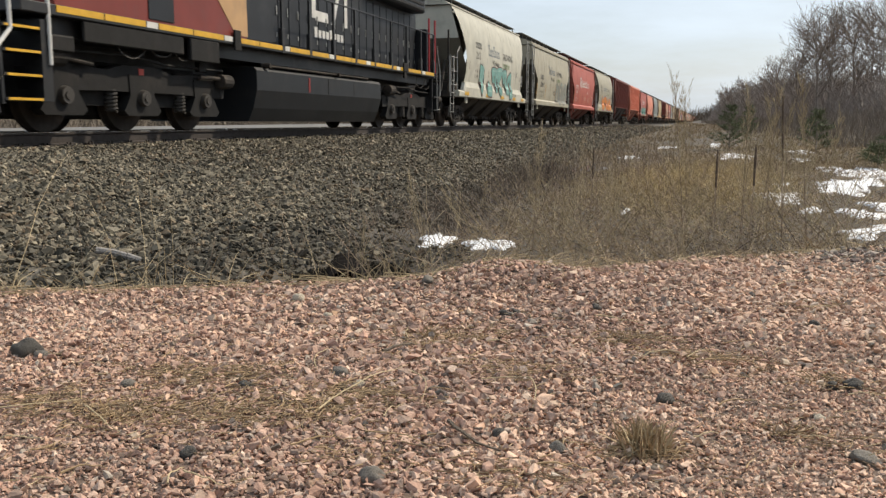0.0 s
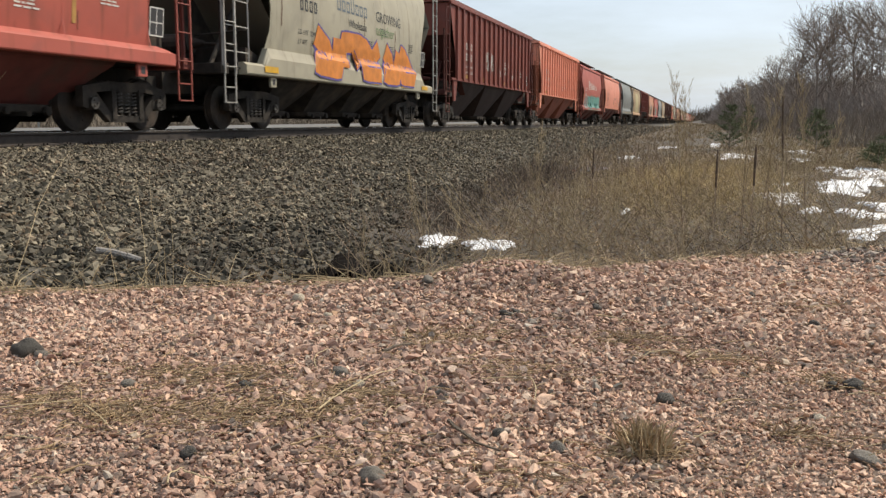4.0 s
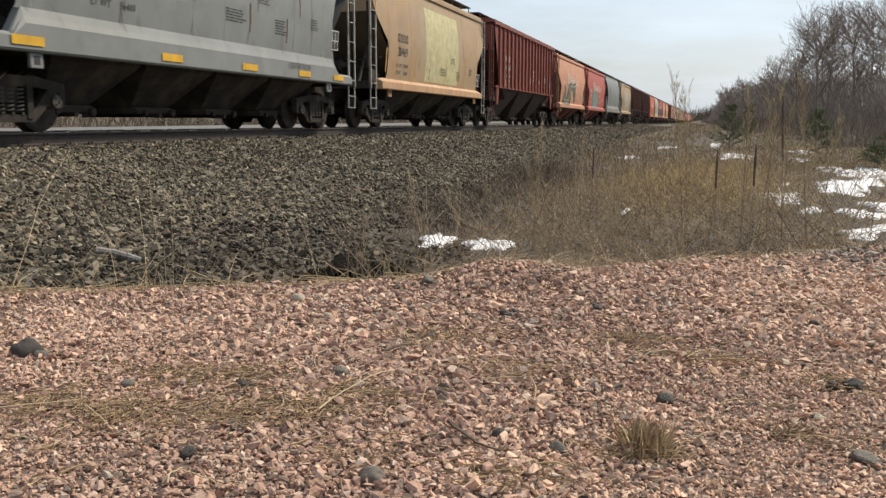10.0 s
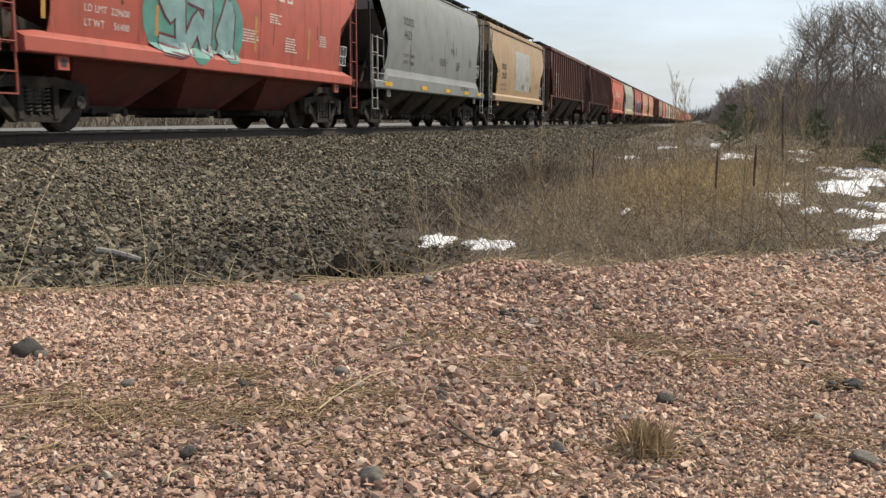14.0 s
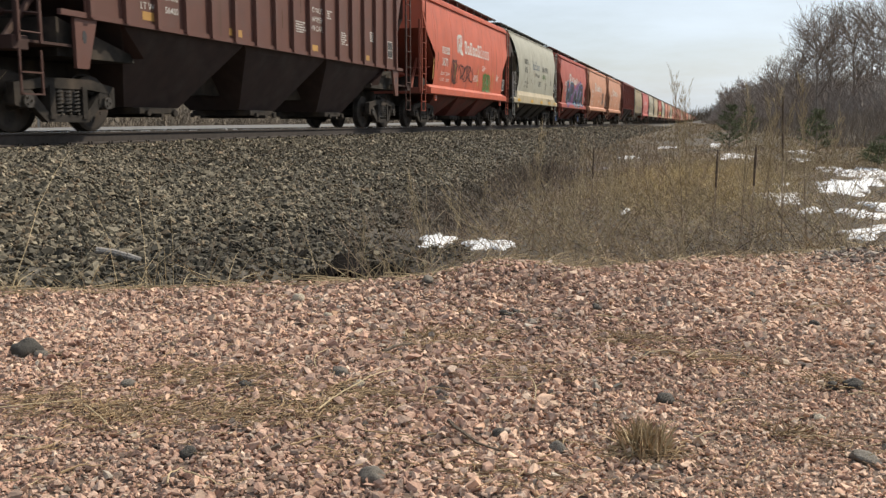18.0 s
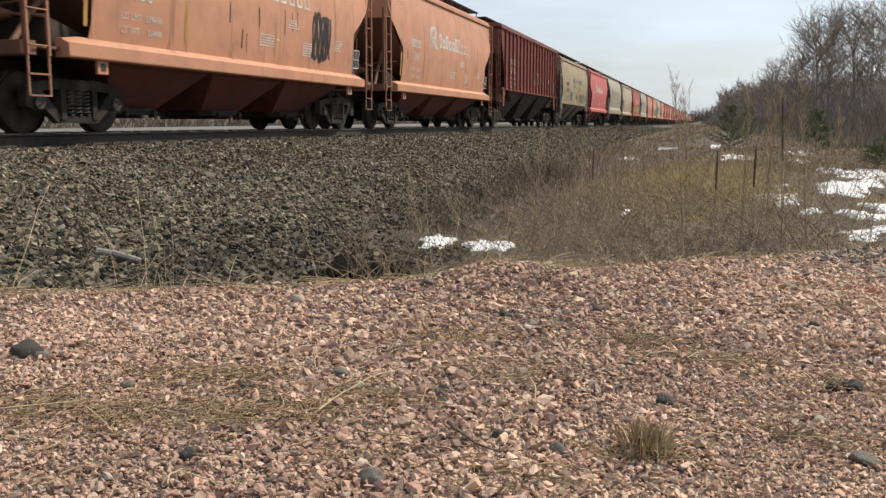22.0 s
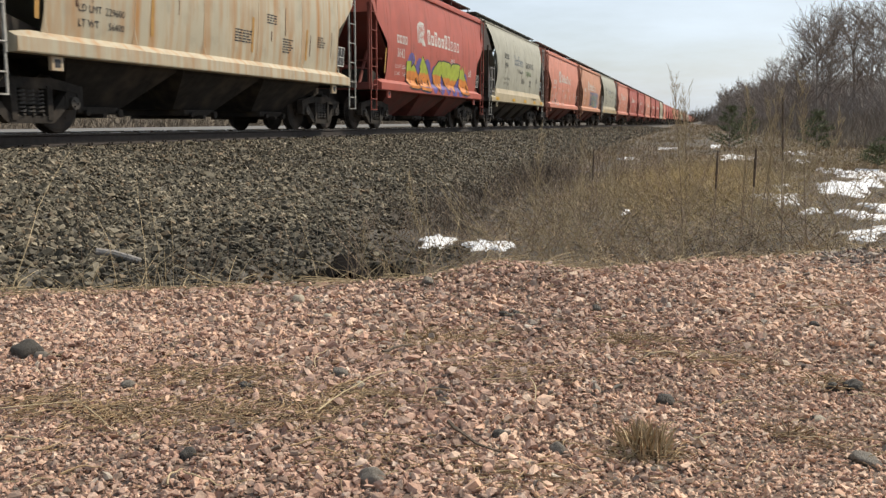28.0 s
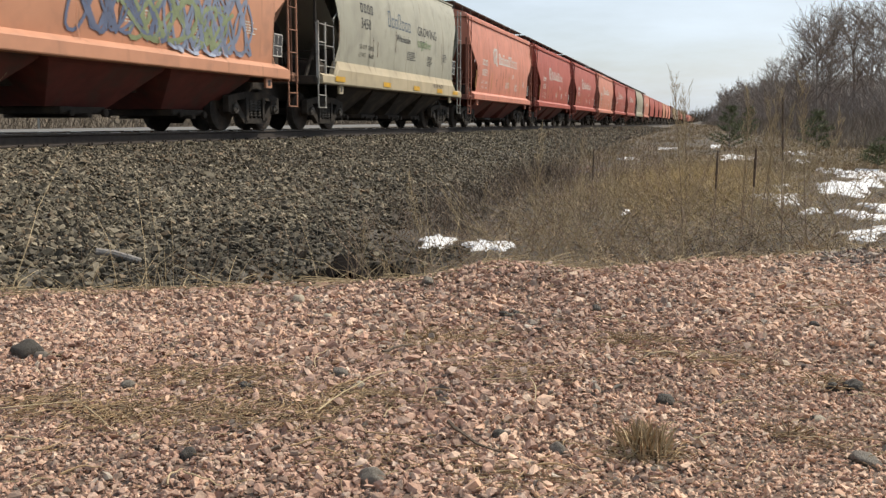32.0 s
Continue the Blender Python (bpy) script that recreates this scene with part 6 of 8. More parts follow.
def woods():
    variants = []
    for k in range(8):
        segs = tree_mesh(100 + k, 12.0, 2 if k < 5 else 1)
        if k >= 5:
            segs[:, [3, 7]] *= 1.5
        thick = segs[:, 3] > 0.055
        variants.append((tubes_mesh("trunk", segs[thick], 5), tubes_mesh("crown", segs[~thick], 3)))
    rng = random.Random(4)

    def tree(x, y, h, label="leafless grey-brown tree at the edge of the winter woods"):
        tr, cr = rng.choice(variants[:5] if y < 170 else variants[5:])
        t = tagged(new("tree"), label, "tree", "trees of the winter woods")
        g = h / 12.0
        t.location, t.rotation_euler, t.scale = (x, y, float(land(x, y))), (0, 0, rng.uniform(0, 6.28)), (g * 1.1, g * 1.1, g)
        part("trunk", tr, M_BARK, t)
        part("crown", cr, M_BARK, t)
    # the tall ones that stand clear against the sky
    for x, y, h in ((15.2, 84.0, 10.8), (13.4, 92.0, 11.0), (11.4, 95.0, 11.4), (9.7, 88.0, 10.0), (17.5, 90.0, 11.8), (8.6, 98.0, 8.0), (12.6, 108.0, 12.0), (10.4, 118.0, 10.0), (8.8, 128.0, 8.6), (16.5, 104.0, 12.6), (8.2, 140.0, 7.4), (9.0, 160.0, 8.2)):
        tree(x, y, h, "tall leafless tree with a wide crown of bare branches")
    spots = []
    while len(spots) < 150:
        y = 110 + 330 * rng.random() ** 1.4
        x = float(wood_edge(y)) + 24 * rng.random() ** 1.4 + rng.uniform(-1.2, 1.2)
        if all((x - a) ** 2 + (y - b) ** 2 > 5 for a, b in spots):
            spots.append((x, y))
            tree(x, y, min(12.5, 0.043 * y) * rng.uniform(0.7, 1.15))
    # the thicket behind and between: twigs past counting
    nrng = np.random.RandomState(3)
    n = 48000
    y = 55 + 700 * nrng.uniform(0, 1, n) ** 2.0
    x = wood_edge(y) - 0.5 + 36 * nrng.uniform(0, 1, n) ** 1.3 + rough_noise(y, y * 0, 0.3, 8) * 1.5
    z = land(x, y)
    top = np.clip(nrng.gamma(2.2, 1.9, n), 0.8, 10.5) * np.clip((x - wood_edge(y) + 2) / 5, 0.3, 1)
    top = np.minimum(top, (0.041 * y + 0.4 - z) * (0.85 + 0.25 * rough_noise(x, y, 0.4, 52)) * nrng.uniform(0.75, 1.1, n))
    low = np.maximum(0, top - nrng.uniform(0.6, 2.0, n))
    lean = nrng.normal(0, 0.55, (n, 2)) * (top - low)[:, None]
    w = np.clip(0.012 + y * 0.00018, 0.012, 0.075)
    segs = np.stack([x, y, z + low, w, x + lean[:, 0], y + lean[:, 1], z + top, w * 0.4], 1)
    tagged(part("thicket", tubes_mesh("thicket", segs), M_BARK), "grey-brown leafless thicket of the woods", "thicket", kind="stuff")
    # wooded rise that closes the view
    ys = np.concatenate([np.arange(66, 300, 5.0), np.arange(300, 1500, 30.0)])
    prof = [(13.0, -1.2), (14.5, 1.6), (18.0, 4.0), (26.0, 5.4), (45.0, 7.0), (90.0, 8.0), (160.0, -1.0)]
    X = np.array([[p[0] for p in prof]] * len(ys)) + (wood_edge(ys) - 10.0)[:, None] + rough_noise(ys, ys * 0, 0.25, 9)[:, None] * 1.5
    Y = np.repeat(ys[:, None], len(prof), 1)
    Z = np.array([[p[1] for p in prof]] * len(ys))
    Z = Z * (1 + 0.22 * rough_noise(X, Y, 0.35, 10)) + 0.5 * rough_noise(X, Y, 1.3, 11)
    v = np.stack([X, Y, Z], -1).reshape(-1, 3)
    m = len(prof)
    i = (np.arange(len(ys) - 1)[:, None] * m + np.arange(m - 1)[None]).ravel()
    tagged(part("wooded_rise", raw_mesh("wooded_rise", v, np.stack([i, i + 1, i + m + 1, i + m], 1), True), M_FARWOOD), "dense brown-grey winter woods on a low rise", "woods", kind="stuff")
    # the far end of the line and the brush across the tracks
    n = 26000
    side = nrng.uniform(0, 1, n) < 0.75
    y = np.where(side, nrng.uniform(5, 160, n), nrng.uniform(500, 1100, n))
    x = np.where(side, -28 - 14 * nrng.uniform(0, 1, n), nrng.uniform(-160, 15, n))
    top = np.where(side, nrng.uniform(0.8, 4.2, n), nrng.uniform(3, 10, n))
    low = np.where(side, 0, np.maximum(0, top - 6))
    w = np.where(side, 0.014, 0.14)
    z = land(x, y)
    lean = nrng.normal(0, 0.45, (n, 2)) * (top - low)[:, None]
    segs = np.stack([x, y, z + low, w, x + lean[:, 0], y + lean[:, 1], z + top, w * 0.4], 1)
    tagged(part("far_brush", tubes_mesh("far_brush", segs), M_BRUSH), "brown leafless brush beyond the tracks", "brush", kind="stuff")
    bank = [(-70, -1.0), (-45, 2.6), (-38, 2.9), (-34, 1.6), (-31, -0.9)]
    ys = np.arange(-20, 700, 6.0)
    X = np.array([[p[0] for p in bank]] * len(ys))
    Y = np.repeat(ys[:, None], len(bank), 1)
    Z = np.array([[p[1] for p in bank]] * len(ys)) * (1 + 0.25 * rough_noise(X, Y, 0.3, 12))
    m = len(bank)
    i = (np.arange(len(ys) - 1)[:, None] * m + np.arange(m - 1)[None]).ravel()
    tagged(part("brush_bank", raw_mesh("brush_bank", np.stack([X, Y, Z], -1).reshape(-1, 3), np.stack([i, i + 1, i + m + 1, i + m], 1), True), M_BRUSH), "bank of dry brown brush beyond the tracks", "brush", kind="stuff")


woods()


def blades(name, x, y, height, lean, width, mat, seed, label, category="grass", curl=0.5):
    """Dry blades, each a bent strip of three pieces."""
    rng = np.random.RandomState(seed)
    n = len(x)
    z = land(x, y)
    a = rng.uniform(0, math.tau, n)
    dx, dy = np.cos(a), np.sin(a)
    sx, sy = -dy, dx
    twist = rng.uniform(0, math.pi, n)
    slope = np.arctan2(np.minimum(lean, 1.5), 1.0)
    ct, st = np.cos(twist), np.sin(twist)
    side = np.stack([sx * ct - dx * np.cos(slope) * st, sy * ct - dy * np.cos(slope) * st, np.sin(slope) * st], 1)
    rows = []
    for t, wf in ((0, 1.0), (0.45, 0.8), (0.8, 0.5), (1.0, 0.12)):
        out = lean * height * (t * (1 - curl) + curl * t * t)
        up = height * t * (1 - 0.35 * np.minimum(lean, 1.5) * t)
        mid = np.stack([x + dx * out, y + dy * out, z - 0.01 + up], 1)
        for s in (-1, 1):
            rows.append(mid + side * (s * width * wf / 2)[:, None])
    v = np.stack(rows, 1)
    base = (np.arange(n) * 8)[:, None]
    f = np.stack([np.concatenate([base + 2 * k, base + 2 * k + 1, base + 2 * k + 3, base + 2 * k + 2], 1) for k in range(3)], 1)
    return tagged(part(name, raw_mesh(name, v.reshape(-1, 3), f.reshape(-1, 4)), mat), label, category, kind="stuff")


def meadow():
    rng = np.random.RandomState(21)
    n = 75000
    y = 3.2 + 34 * rng.uniform(0, 1, n) ** 2.1
    x = -3.4 + rng.uniform(0, 1, n) * (4.0 + 0.26 * y)
    d = pad_depth(x, y)
    hollow = (x + 2.75) ** 2 / 0.25 + (y - 6.6) ** 2 / 0.9 < 1
    dens = np.clip(0.55 + 0.7 * rough_noise(x, y, 1.4, 14), 0.05, 1) * np.clip((x + 3.3 + 0.8 * rough_noise(x, y, 2, 15)) * 1.0, 0, 1)
    keep = (d < -0.05) & (rng.uniform(0, 1, n) < dens) & ~hollow
    x, y = x[keep], y[keep]
    n = len(x)
    h = np.clip(0.085 + 0.06 * rough_noise(x, y, 0.9, 16), 0.05, 0.26) * rng.uniform(0.5, 1.7, n) * np.where((x > -2.8) & (x < -0.9) & (y < 7.9), 0.55, 1.0)
    lean = np.abs(rng.normal(1.3, 0.6, n))
    width = np.clip(0.0034 + 0.00034 * y, 0.004, 0.012)
    # darker brush by the culvert and along the bank's foot, russet and straw patches elsewhere
    mood = rough_noise(x, y, 1.5, 33) + rng.normal(0, 0.16, n)
    dark = mood + 0.8 * np.exp(-(x + 2.9 + 0.2 * rough_noise(y, y * 0, 1.0, 34)) ** 2 / 0.5) + 0.5 * np.exp(-((x + 2.3) ** 2 / 0.9 + (y - 6.2) ** 2 / 4.0)) > 0.32
    red = ~dark & (mood - 0.25 * np.exp(-((x + 1.4) ** 2 / 0.8 + (y - 11) ** 2 / 8.0)) < -0.06)
    for sel, mat, sd, nm, lb in ((dark, M_DARKGRASS, 22, "dark_grass", "dark brown matted weeds in the ditch"), (red, M_RUSSET, 28, "russet_grass", "russet dry grass in the ditch"), (~dark & ~red, M_STRAW, 29, "dry_grass", "matted dry brown winter grass in the ditch")):
        blades(nm, x[sel], y[sel], h[sel], lean[sel], width[sel], mat, sd, lb)

    def stand(n, y0, depth, power, left, slope):
        y = y0 + depth * rng.uniform(0, 1, n) ** power
        x = left + rng.uniform(0, 1, n) * (-left + slope * y)
        keep = (pad_depth(x, y) < -0.2) & ((x + 2.75) ** 2 / 0.25 + (y - 6.6) ** 2 / 0.9 > 1)
        return x[keep], y[keep]

    def curved(x, y, ln, tilt, droop, w, way, rise=0.0):
        """Stems in five lengths that start at a tilt and bow over."""
        n, rows = len(x), []
        qx, qy, qz = x, y, land(x, y) + rise
        for k in range(5):
            ex, ey, ez = qx + np.cos(way) * np.sin(tilt) * ln / 5, qy + np.sin(way) * np.sin(tilt) * ln / 5, qz + np.cos(tilt) * ln / 5
            rows.append(np.stack([qx, qy, qz, w * (1 - 0.14 * k), ex, ey, ez, w * (0.86 - 0.14 * k)], 1))
            qx, qy, qz, tilt, way = ex, ey, ez, np.clip(tilt + droop * rng.uniform(0.3, 1.0, n), 0, 1.9), way + rng.normal(0, 0.12, n)
        return np.concatenate(rows)
    # the tangle: fallen, leaning and crossed stems of every age
    for count, mat, nm, lb, w0 in ((2600, M_DARKSTEM, "dark_tangle", "tangle of dark dead weed stems", 0.0013), (3600, M_STALK, "stem_tangle", "tangle of fallen dry weed stems", 0.0012), (1500, M_PALE, "straw_tangle", "pale straw stems fallen across the ditch", 0.0015)):
        x, y = stand(count, 3.6, 19, 1.5, -3.4, 0.21)
        patchy = rng.uniform(0, 1, len(x)) < np.clip(0.55 + 0.9 * rough_noise(x, y, 1.7, 51 + count % 7), 0.1, 1) * np.where((x > 0.9) & (y > 8), 0.45, 1.0) * np.where((x < -2.1) & (mat != M_DARKSTEM), 0.3, 1.0)
        x, y = x[patchy], y[patchy]
        n = len(x)
        tagged(part(nm, tubes_mesh(nm, curved(x, y, rng.uniform(0.12, 0.5, n), rng.uniform(0.6, 1.55, n), rng.uniform(-0.15, 0.25, n), (w0 * 1.5 + 0.00019 * y) * rng.uniform(0.6, 1.3, n), rng.uniform(0, math.tau, n), rng.uniform(0, 0.08, n))), mat), lb, "weeds", kind="stuff")
    # thin upright stems with side twigs
    x, y = stand(420, 4.6, 14, 1.2, -2.4, 0.19)
    keep = rng.uniform(0, 1, len(x)) < np.clip(0.4 + 0.9 * rough_noise(x, y, 1.8, 31), 0.04, 1)
    x, y = x[keep], y[keep]
    tall = rng.uniform(12, 23, 210)
    x, y = np.concatenate([x, -2.3 + tall * 0.045 + rng.normal(0, 0.6, 210)]), np.concatenate([y, tall])
    n = len(x)
    z, h = land(x, y), np.concatenate([rng.gamma(5.0, 0.075, n - 210), rng.uniform(0.45, 1.25, 210)])
    lx, ly = rng.normal(0, 0.22, n) * h, rng.normal(0, 0.22, n) * h
    w = 0.0011 + 0.0001 * y
    rows = [np.stack([x, y, z, w, x + lx * 0.4, y + ly * 0.4, z + h * 0.5, w * 0.8], 1), np.stack([x + lx * 0.4, y + ly * 0.4, z + h * 0.5, w * 0.8, x + lx, y + ly, z + h, w * 0.4], 1)]
    for k in range(5):
        t, a, ln = rng.uniform(0.3, 0.95, n), rng.uniform(0, math.tau, n), rng.uniform(0.03, 0.16, n)
        sx, sy, sz = x + lx * t, y + ly * t, z + h * t
        rows.append(np.stack([sx, sy, sz, w * 0.5, sx + np.cos(a) * ln * 0.7, sy + np.sin(a) * ln * 0.7, sz + ln * 0.8, w * 0.25], 1))
    tagged(part("weed_stems", tubes_mesh("weed_stems", np.concatenate(rows)), M_STEMS), "stand of thin dead weed stems in the ditch", "weeds", kind="stuff")
    # long pale stems bowed over, most to one side
    x, y = stand(420, 4.4, 9, 1.3, -2.2, 0.17)
    ex = rng.uniform(-4.3, -1.9, 80)
    x, y = np.concatenate([x, ex]), np.concatenate([y, np.interp(ex, PEX, PEY) + rng.uniform(0.25, 1.3, 80)])
    n = len(x)
    way = np.where(rng.uniform(0, 1, n) < 0.3, rng.normal(0.3, 0.8, n), rng.normal(3.3, 0.8, n))
    tagged(part("bowed_stems", tubes_mesh("bowed_stems", curved(x, y, rng.uniform(0.35, 1.1, n), rng.uniform(0.2, 0.8, n), rng.uniform(0.05, 0.4, n), 0.0016 + 0.0001 * y, way)), M_PALE), "pale dry stems bowed over in the ditch", "weeds", kind="stuff")
    # long dead stalks that lean and cross in front of the rest
    for count, mat, nm, sd in ((190, M_PALE, "leaning_straw", 1), (230, M_STALK, "leaning_stalks", 2)):
        x, y = stand(count, 5.6, 9, 1.1, -2.2, 0.17)
        n = len(x)
        way = np.where(rng.uniform(0, 1, n) < 0.6, rng.normal(3.0, 0.5, n), rng.normal(0.1, 0.5, n))
        tagged(part(nm, tubes_mesh(nm, curved(x, y, rng.uniform(0.4, 1.15, n), rng.uniform(0.25, 1.15, n), rng.uniform(-0.03, 0.12, n), (0.0019 + 0.00014 * y) * rng.uniform(0.7, 1.25, n), way), 4), mat), "long dead stalks leaning across the ditch", "weeds", kind="stuff")
    # dark leafless scrub where the bank meets the ditch
    for k, (cx, cy, r, hh, count) in enumerate(((-2.95, 15.3, 0.5, 0.5, 500), (-3.0, 17.5, 0.6, 0.55, 500), (-2.9, 12.5, 0.5, 0.4, 400), (-3.1, 10.4, 0.45, 0.35, 300), (-2.6, 9.0, 0.4, 0.3, 260))):
        x, y = rng.normal(cx, r * 0.6, count), rng.normal(cy, r * 1.3, count)
        tagged(part("scrub", tubes_mesh("scrub", curved(x, y, rng.uniform(0.25, 1.0, count) * hh, rng.uniform(0.0, 0.9, count), rng.uniform(-0.1, 0.25, count), (0.0016 + 0.00013 * y) * rng.uniform(0.6, 1.2, count), rng.uniform(0, math.tau, count))), M_DARKSTEM), "low dark leafless scrub at the foot of the bank", "shrub", "scrub along the ditch")
    # golden tufts farther out
    n = 60000
    y = 20 + 200 * rng.uniform(0, 1, n) ** 1.8
    x = -7 + rng.uniform(0, 1, n) * (9 + 0.22 * y)
    keep = (x < wood_edge(y) + 1) & (x > -3.1 - 0.015 * y) & (rng.uniform(0, 1, n) < np.clip(0.5 + rough_noise(x, y, 0.8, 17), 0.1, 1))
    x, y = x[keep], y[keep]
    blades("field_grass", x, y, rng.uniform(0.08, 0.34, len(x)), np.abs(rng.normal(1.0, 0.6, len(x))), 0.006 + 0.00035 * y, M_GOLD, 26, "golden dry grass of the verge")
    # a lighter golden stretch in the middle of the ditch
    n = 15000
    x, y = rng.normal(-0.15, 0.8, n), rng.normal(16.8, 2.8, n)
    keep = (x > -3.0) & (x < 1.5)
    x, y = x[keep], y[keep]
    blades("golden_grass", x, y, rng.uniform(0.12, 0.36, len(x)), np.abs(rng.normal(1.2, 0.6, len(x))), np.full(len(x), 0.006), M_YELLOW_GRASS, 27, "golden patch of dry grass in the ditch")
    # low brush before the woods
    n = 26000
    y = 34 + 260 * rng.uniform(0, 1, n) ** 1.7
    x = wood_edge(y) + 1.5 - 11 * rng.uniform(0, 1, n) ** 1.6
    keep = (x > -6.5) & (rng.uniform(0, 1, n) < np.clip(0.5 + rough_noise(x, y, 0.5, 18) * 1.2, 0.05, 1)) & ((y > 60) | (x > 4))
    x, y = x[keep], y[keep]
    n = len(x)
    z, top = land(x, y), rng.uniform(0.4, 1.9, n) * np.clip((x - wood_edge(y) + 10) / 10, 0.35, 1)
    lean = rng.normal(0, 0.35, (n, 2)) * top[:, None]
    w = 0.006 + 0.00016 * y
    tagged(part("verge_brush", tubes_mesh("verge_brush", np.stack([x, y, z, w, x + lean[:, 0], y + lean[:, 1], z + top, w * 0.4], 1)), M_VERGE), "low brown leafless brush before the woods", "brush", kind="stuff")
    # wisps on the ballast's foot and along the pad's edge
    n = 1500
    x = rng.uniform(-4.6, 0.8, n)
    y = np.interp(x, PEX, PEY) + np.abs(rng.normal(0.08, 0.3, n))
    blades("edge_grass", x, y, rng.uniform(0.05, 0.22, n), np.abs(rng.normal(0.9, 0.6, n)), np.full(n, 0.0028), M_PALE, 24, "wisps of straw along the edge of the gravel")
    n = 4200
    x, y = rng.uniform(-6.0, -2.2, n), rng.uniform(4.5, 30, n)
    keep = (pad_depth(x, y) < -0.3) & (rng.uniform(0, 1, n) < np.clip((x + 4.2 + 0.03 * y) / 3.0, 0, 1) * 0.6) & ((x + 2.5) ** 2 / 0.2 + (y - 5.9) ** 2 / 0.9 > 1)
    x, y = x[keep], y[keep]
    blades("ballast_weeds", x, y, rng.uniform(0.1, 0.5, len(x)), np.abs(rng.normal(0.5, 0.4, len(x))), np.full(len(x), 0.004), M_STALK, 25, "thin dry weeds on the foot of the ballast")


meadow()


def weed_segs(rng, height, kind):
    """One tall dead weed: a stem and, by its kind, a feathery plume, side twigs or a dark spike."""
    segs = []
    q, d = Vector((0, 0, -0.02)), Vector((rng.uniform(-0.12, 0.12), rng.uniform(-0.12, 0.12), 1)).normalized()
    n = 8
    r = 0.0048
    for k in range(n):
        d = (d + Vector((rng.uniform(-1, 1), rng.uniform(-1, 1), 0)) * 0.04).normalized()
        e = q + d * height / n
        segs.insert(k, (*q, r * (1 - 0.09 * k), *e, r * (1 - 0.09 * (k + 1))))
        if kind == "plume" and k >= 3:
            for _ in range(9):
                a = rng.uniform(0, 6.28)
                s = q.lerp(e, rng.random())
                t = s + Vector((math.cos(a) * 0.55, math.sin(a) * 0.55, 1.0)).normalized() * rng.uniform(0.1, 0.26) * (1.35 - 0.12 * k)
                segs.append((*s, 0.0013, *t, 0.0008))
                for _ in range(6):
                    u = s.lerp(t, rng.uniform(0.3, 1))
                    segs.append((*u, 0.0012, *(u + Vector((rng.uniform(-0.6, 0.6), rng.uniform(-0.6, 0.6), 0.9)) * 0.035), 0.0007))
        if kind == "twiggy" and k >= 2:
            for _ in range(2):
                a = rng.uniform(0, 6.28)
                t = e + Vector((math.cos(a), math.sin(a), 0.9)).normalized() * rng.uniform(0.1, 0.3)
                segs.append((*e, 0.002, *t, 0.001))
                for _ in range(3):
                    u = e.lerp(t, rng.uniform(0.4, 1))
                    segs.append((*u, 0.0013, *(u + Vector((rng.uniform(-1, 1), rng.uniform(-1, 1), 0.8)) * 0.07), 0.0007))
        q = e
    return segs, q


def stem_mesh(segs, sides=4):
    """One stem through a chain of joints, in one piece."""
    rows = [(s[:3], s[3]) for s in segs] + [(segs[-1][4:7], segs[-1][7])]
    v = np.array([[(p[0] + r * math.cos(k * math.tau / sides), p[1] + r * math.sin(k * math.tau / sides), p[2]) for k in range(sides)] for p, r in rows])
    f = [(i * sides + k, i * sides + (k + 1) % sides, (i + 1) * sides + (k + 1) % sides, (i + 1) * sides + k) for i in range(len(rows) - 1) for k in range(sides)]
    return raw_mesh("stem", v.reshape(-1, 3), np.array(f))


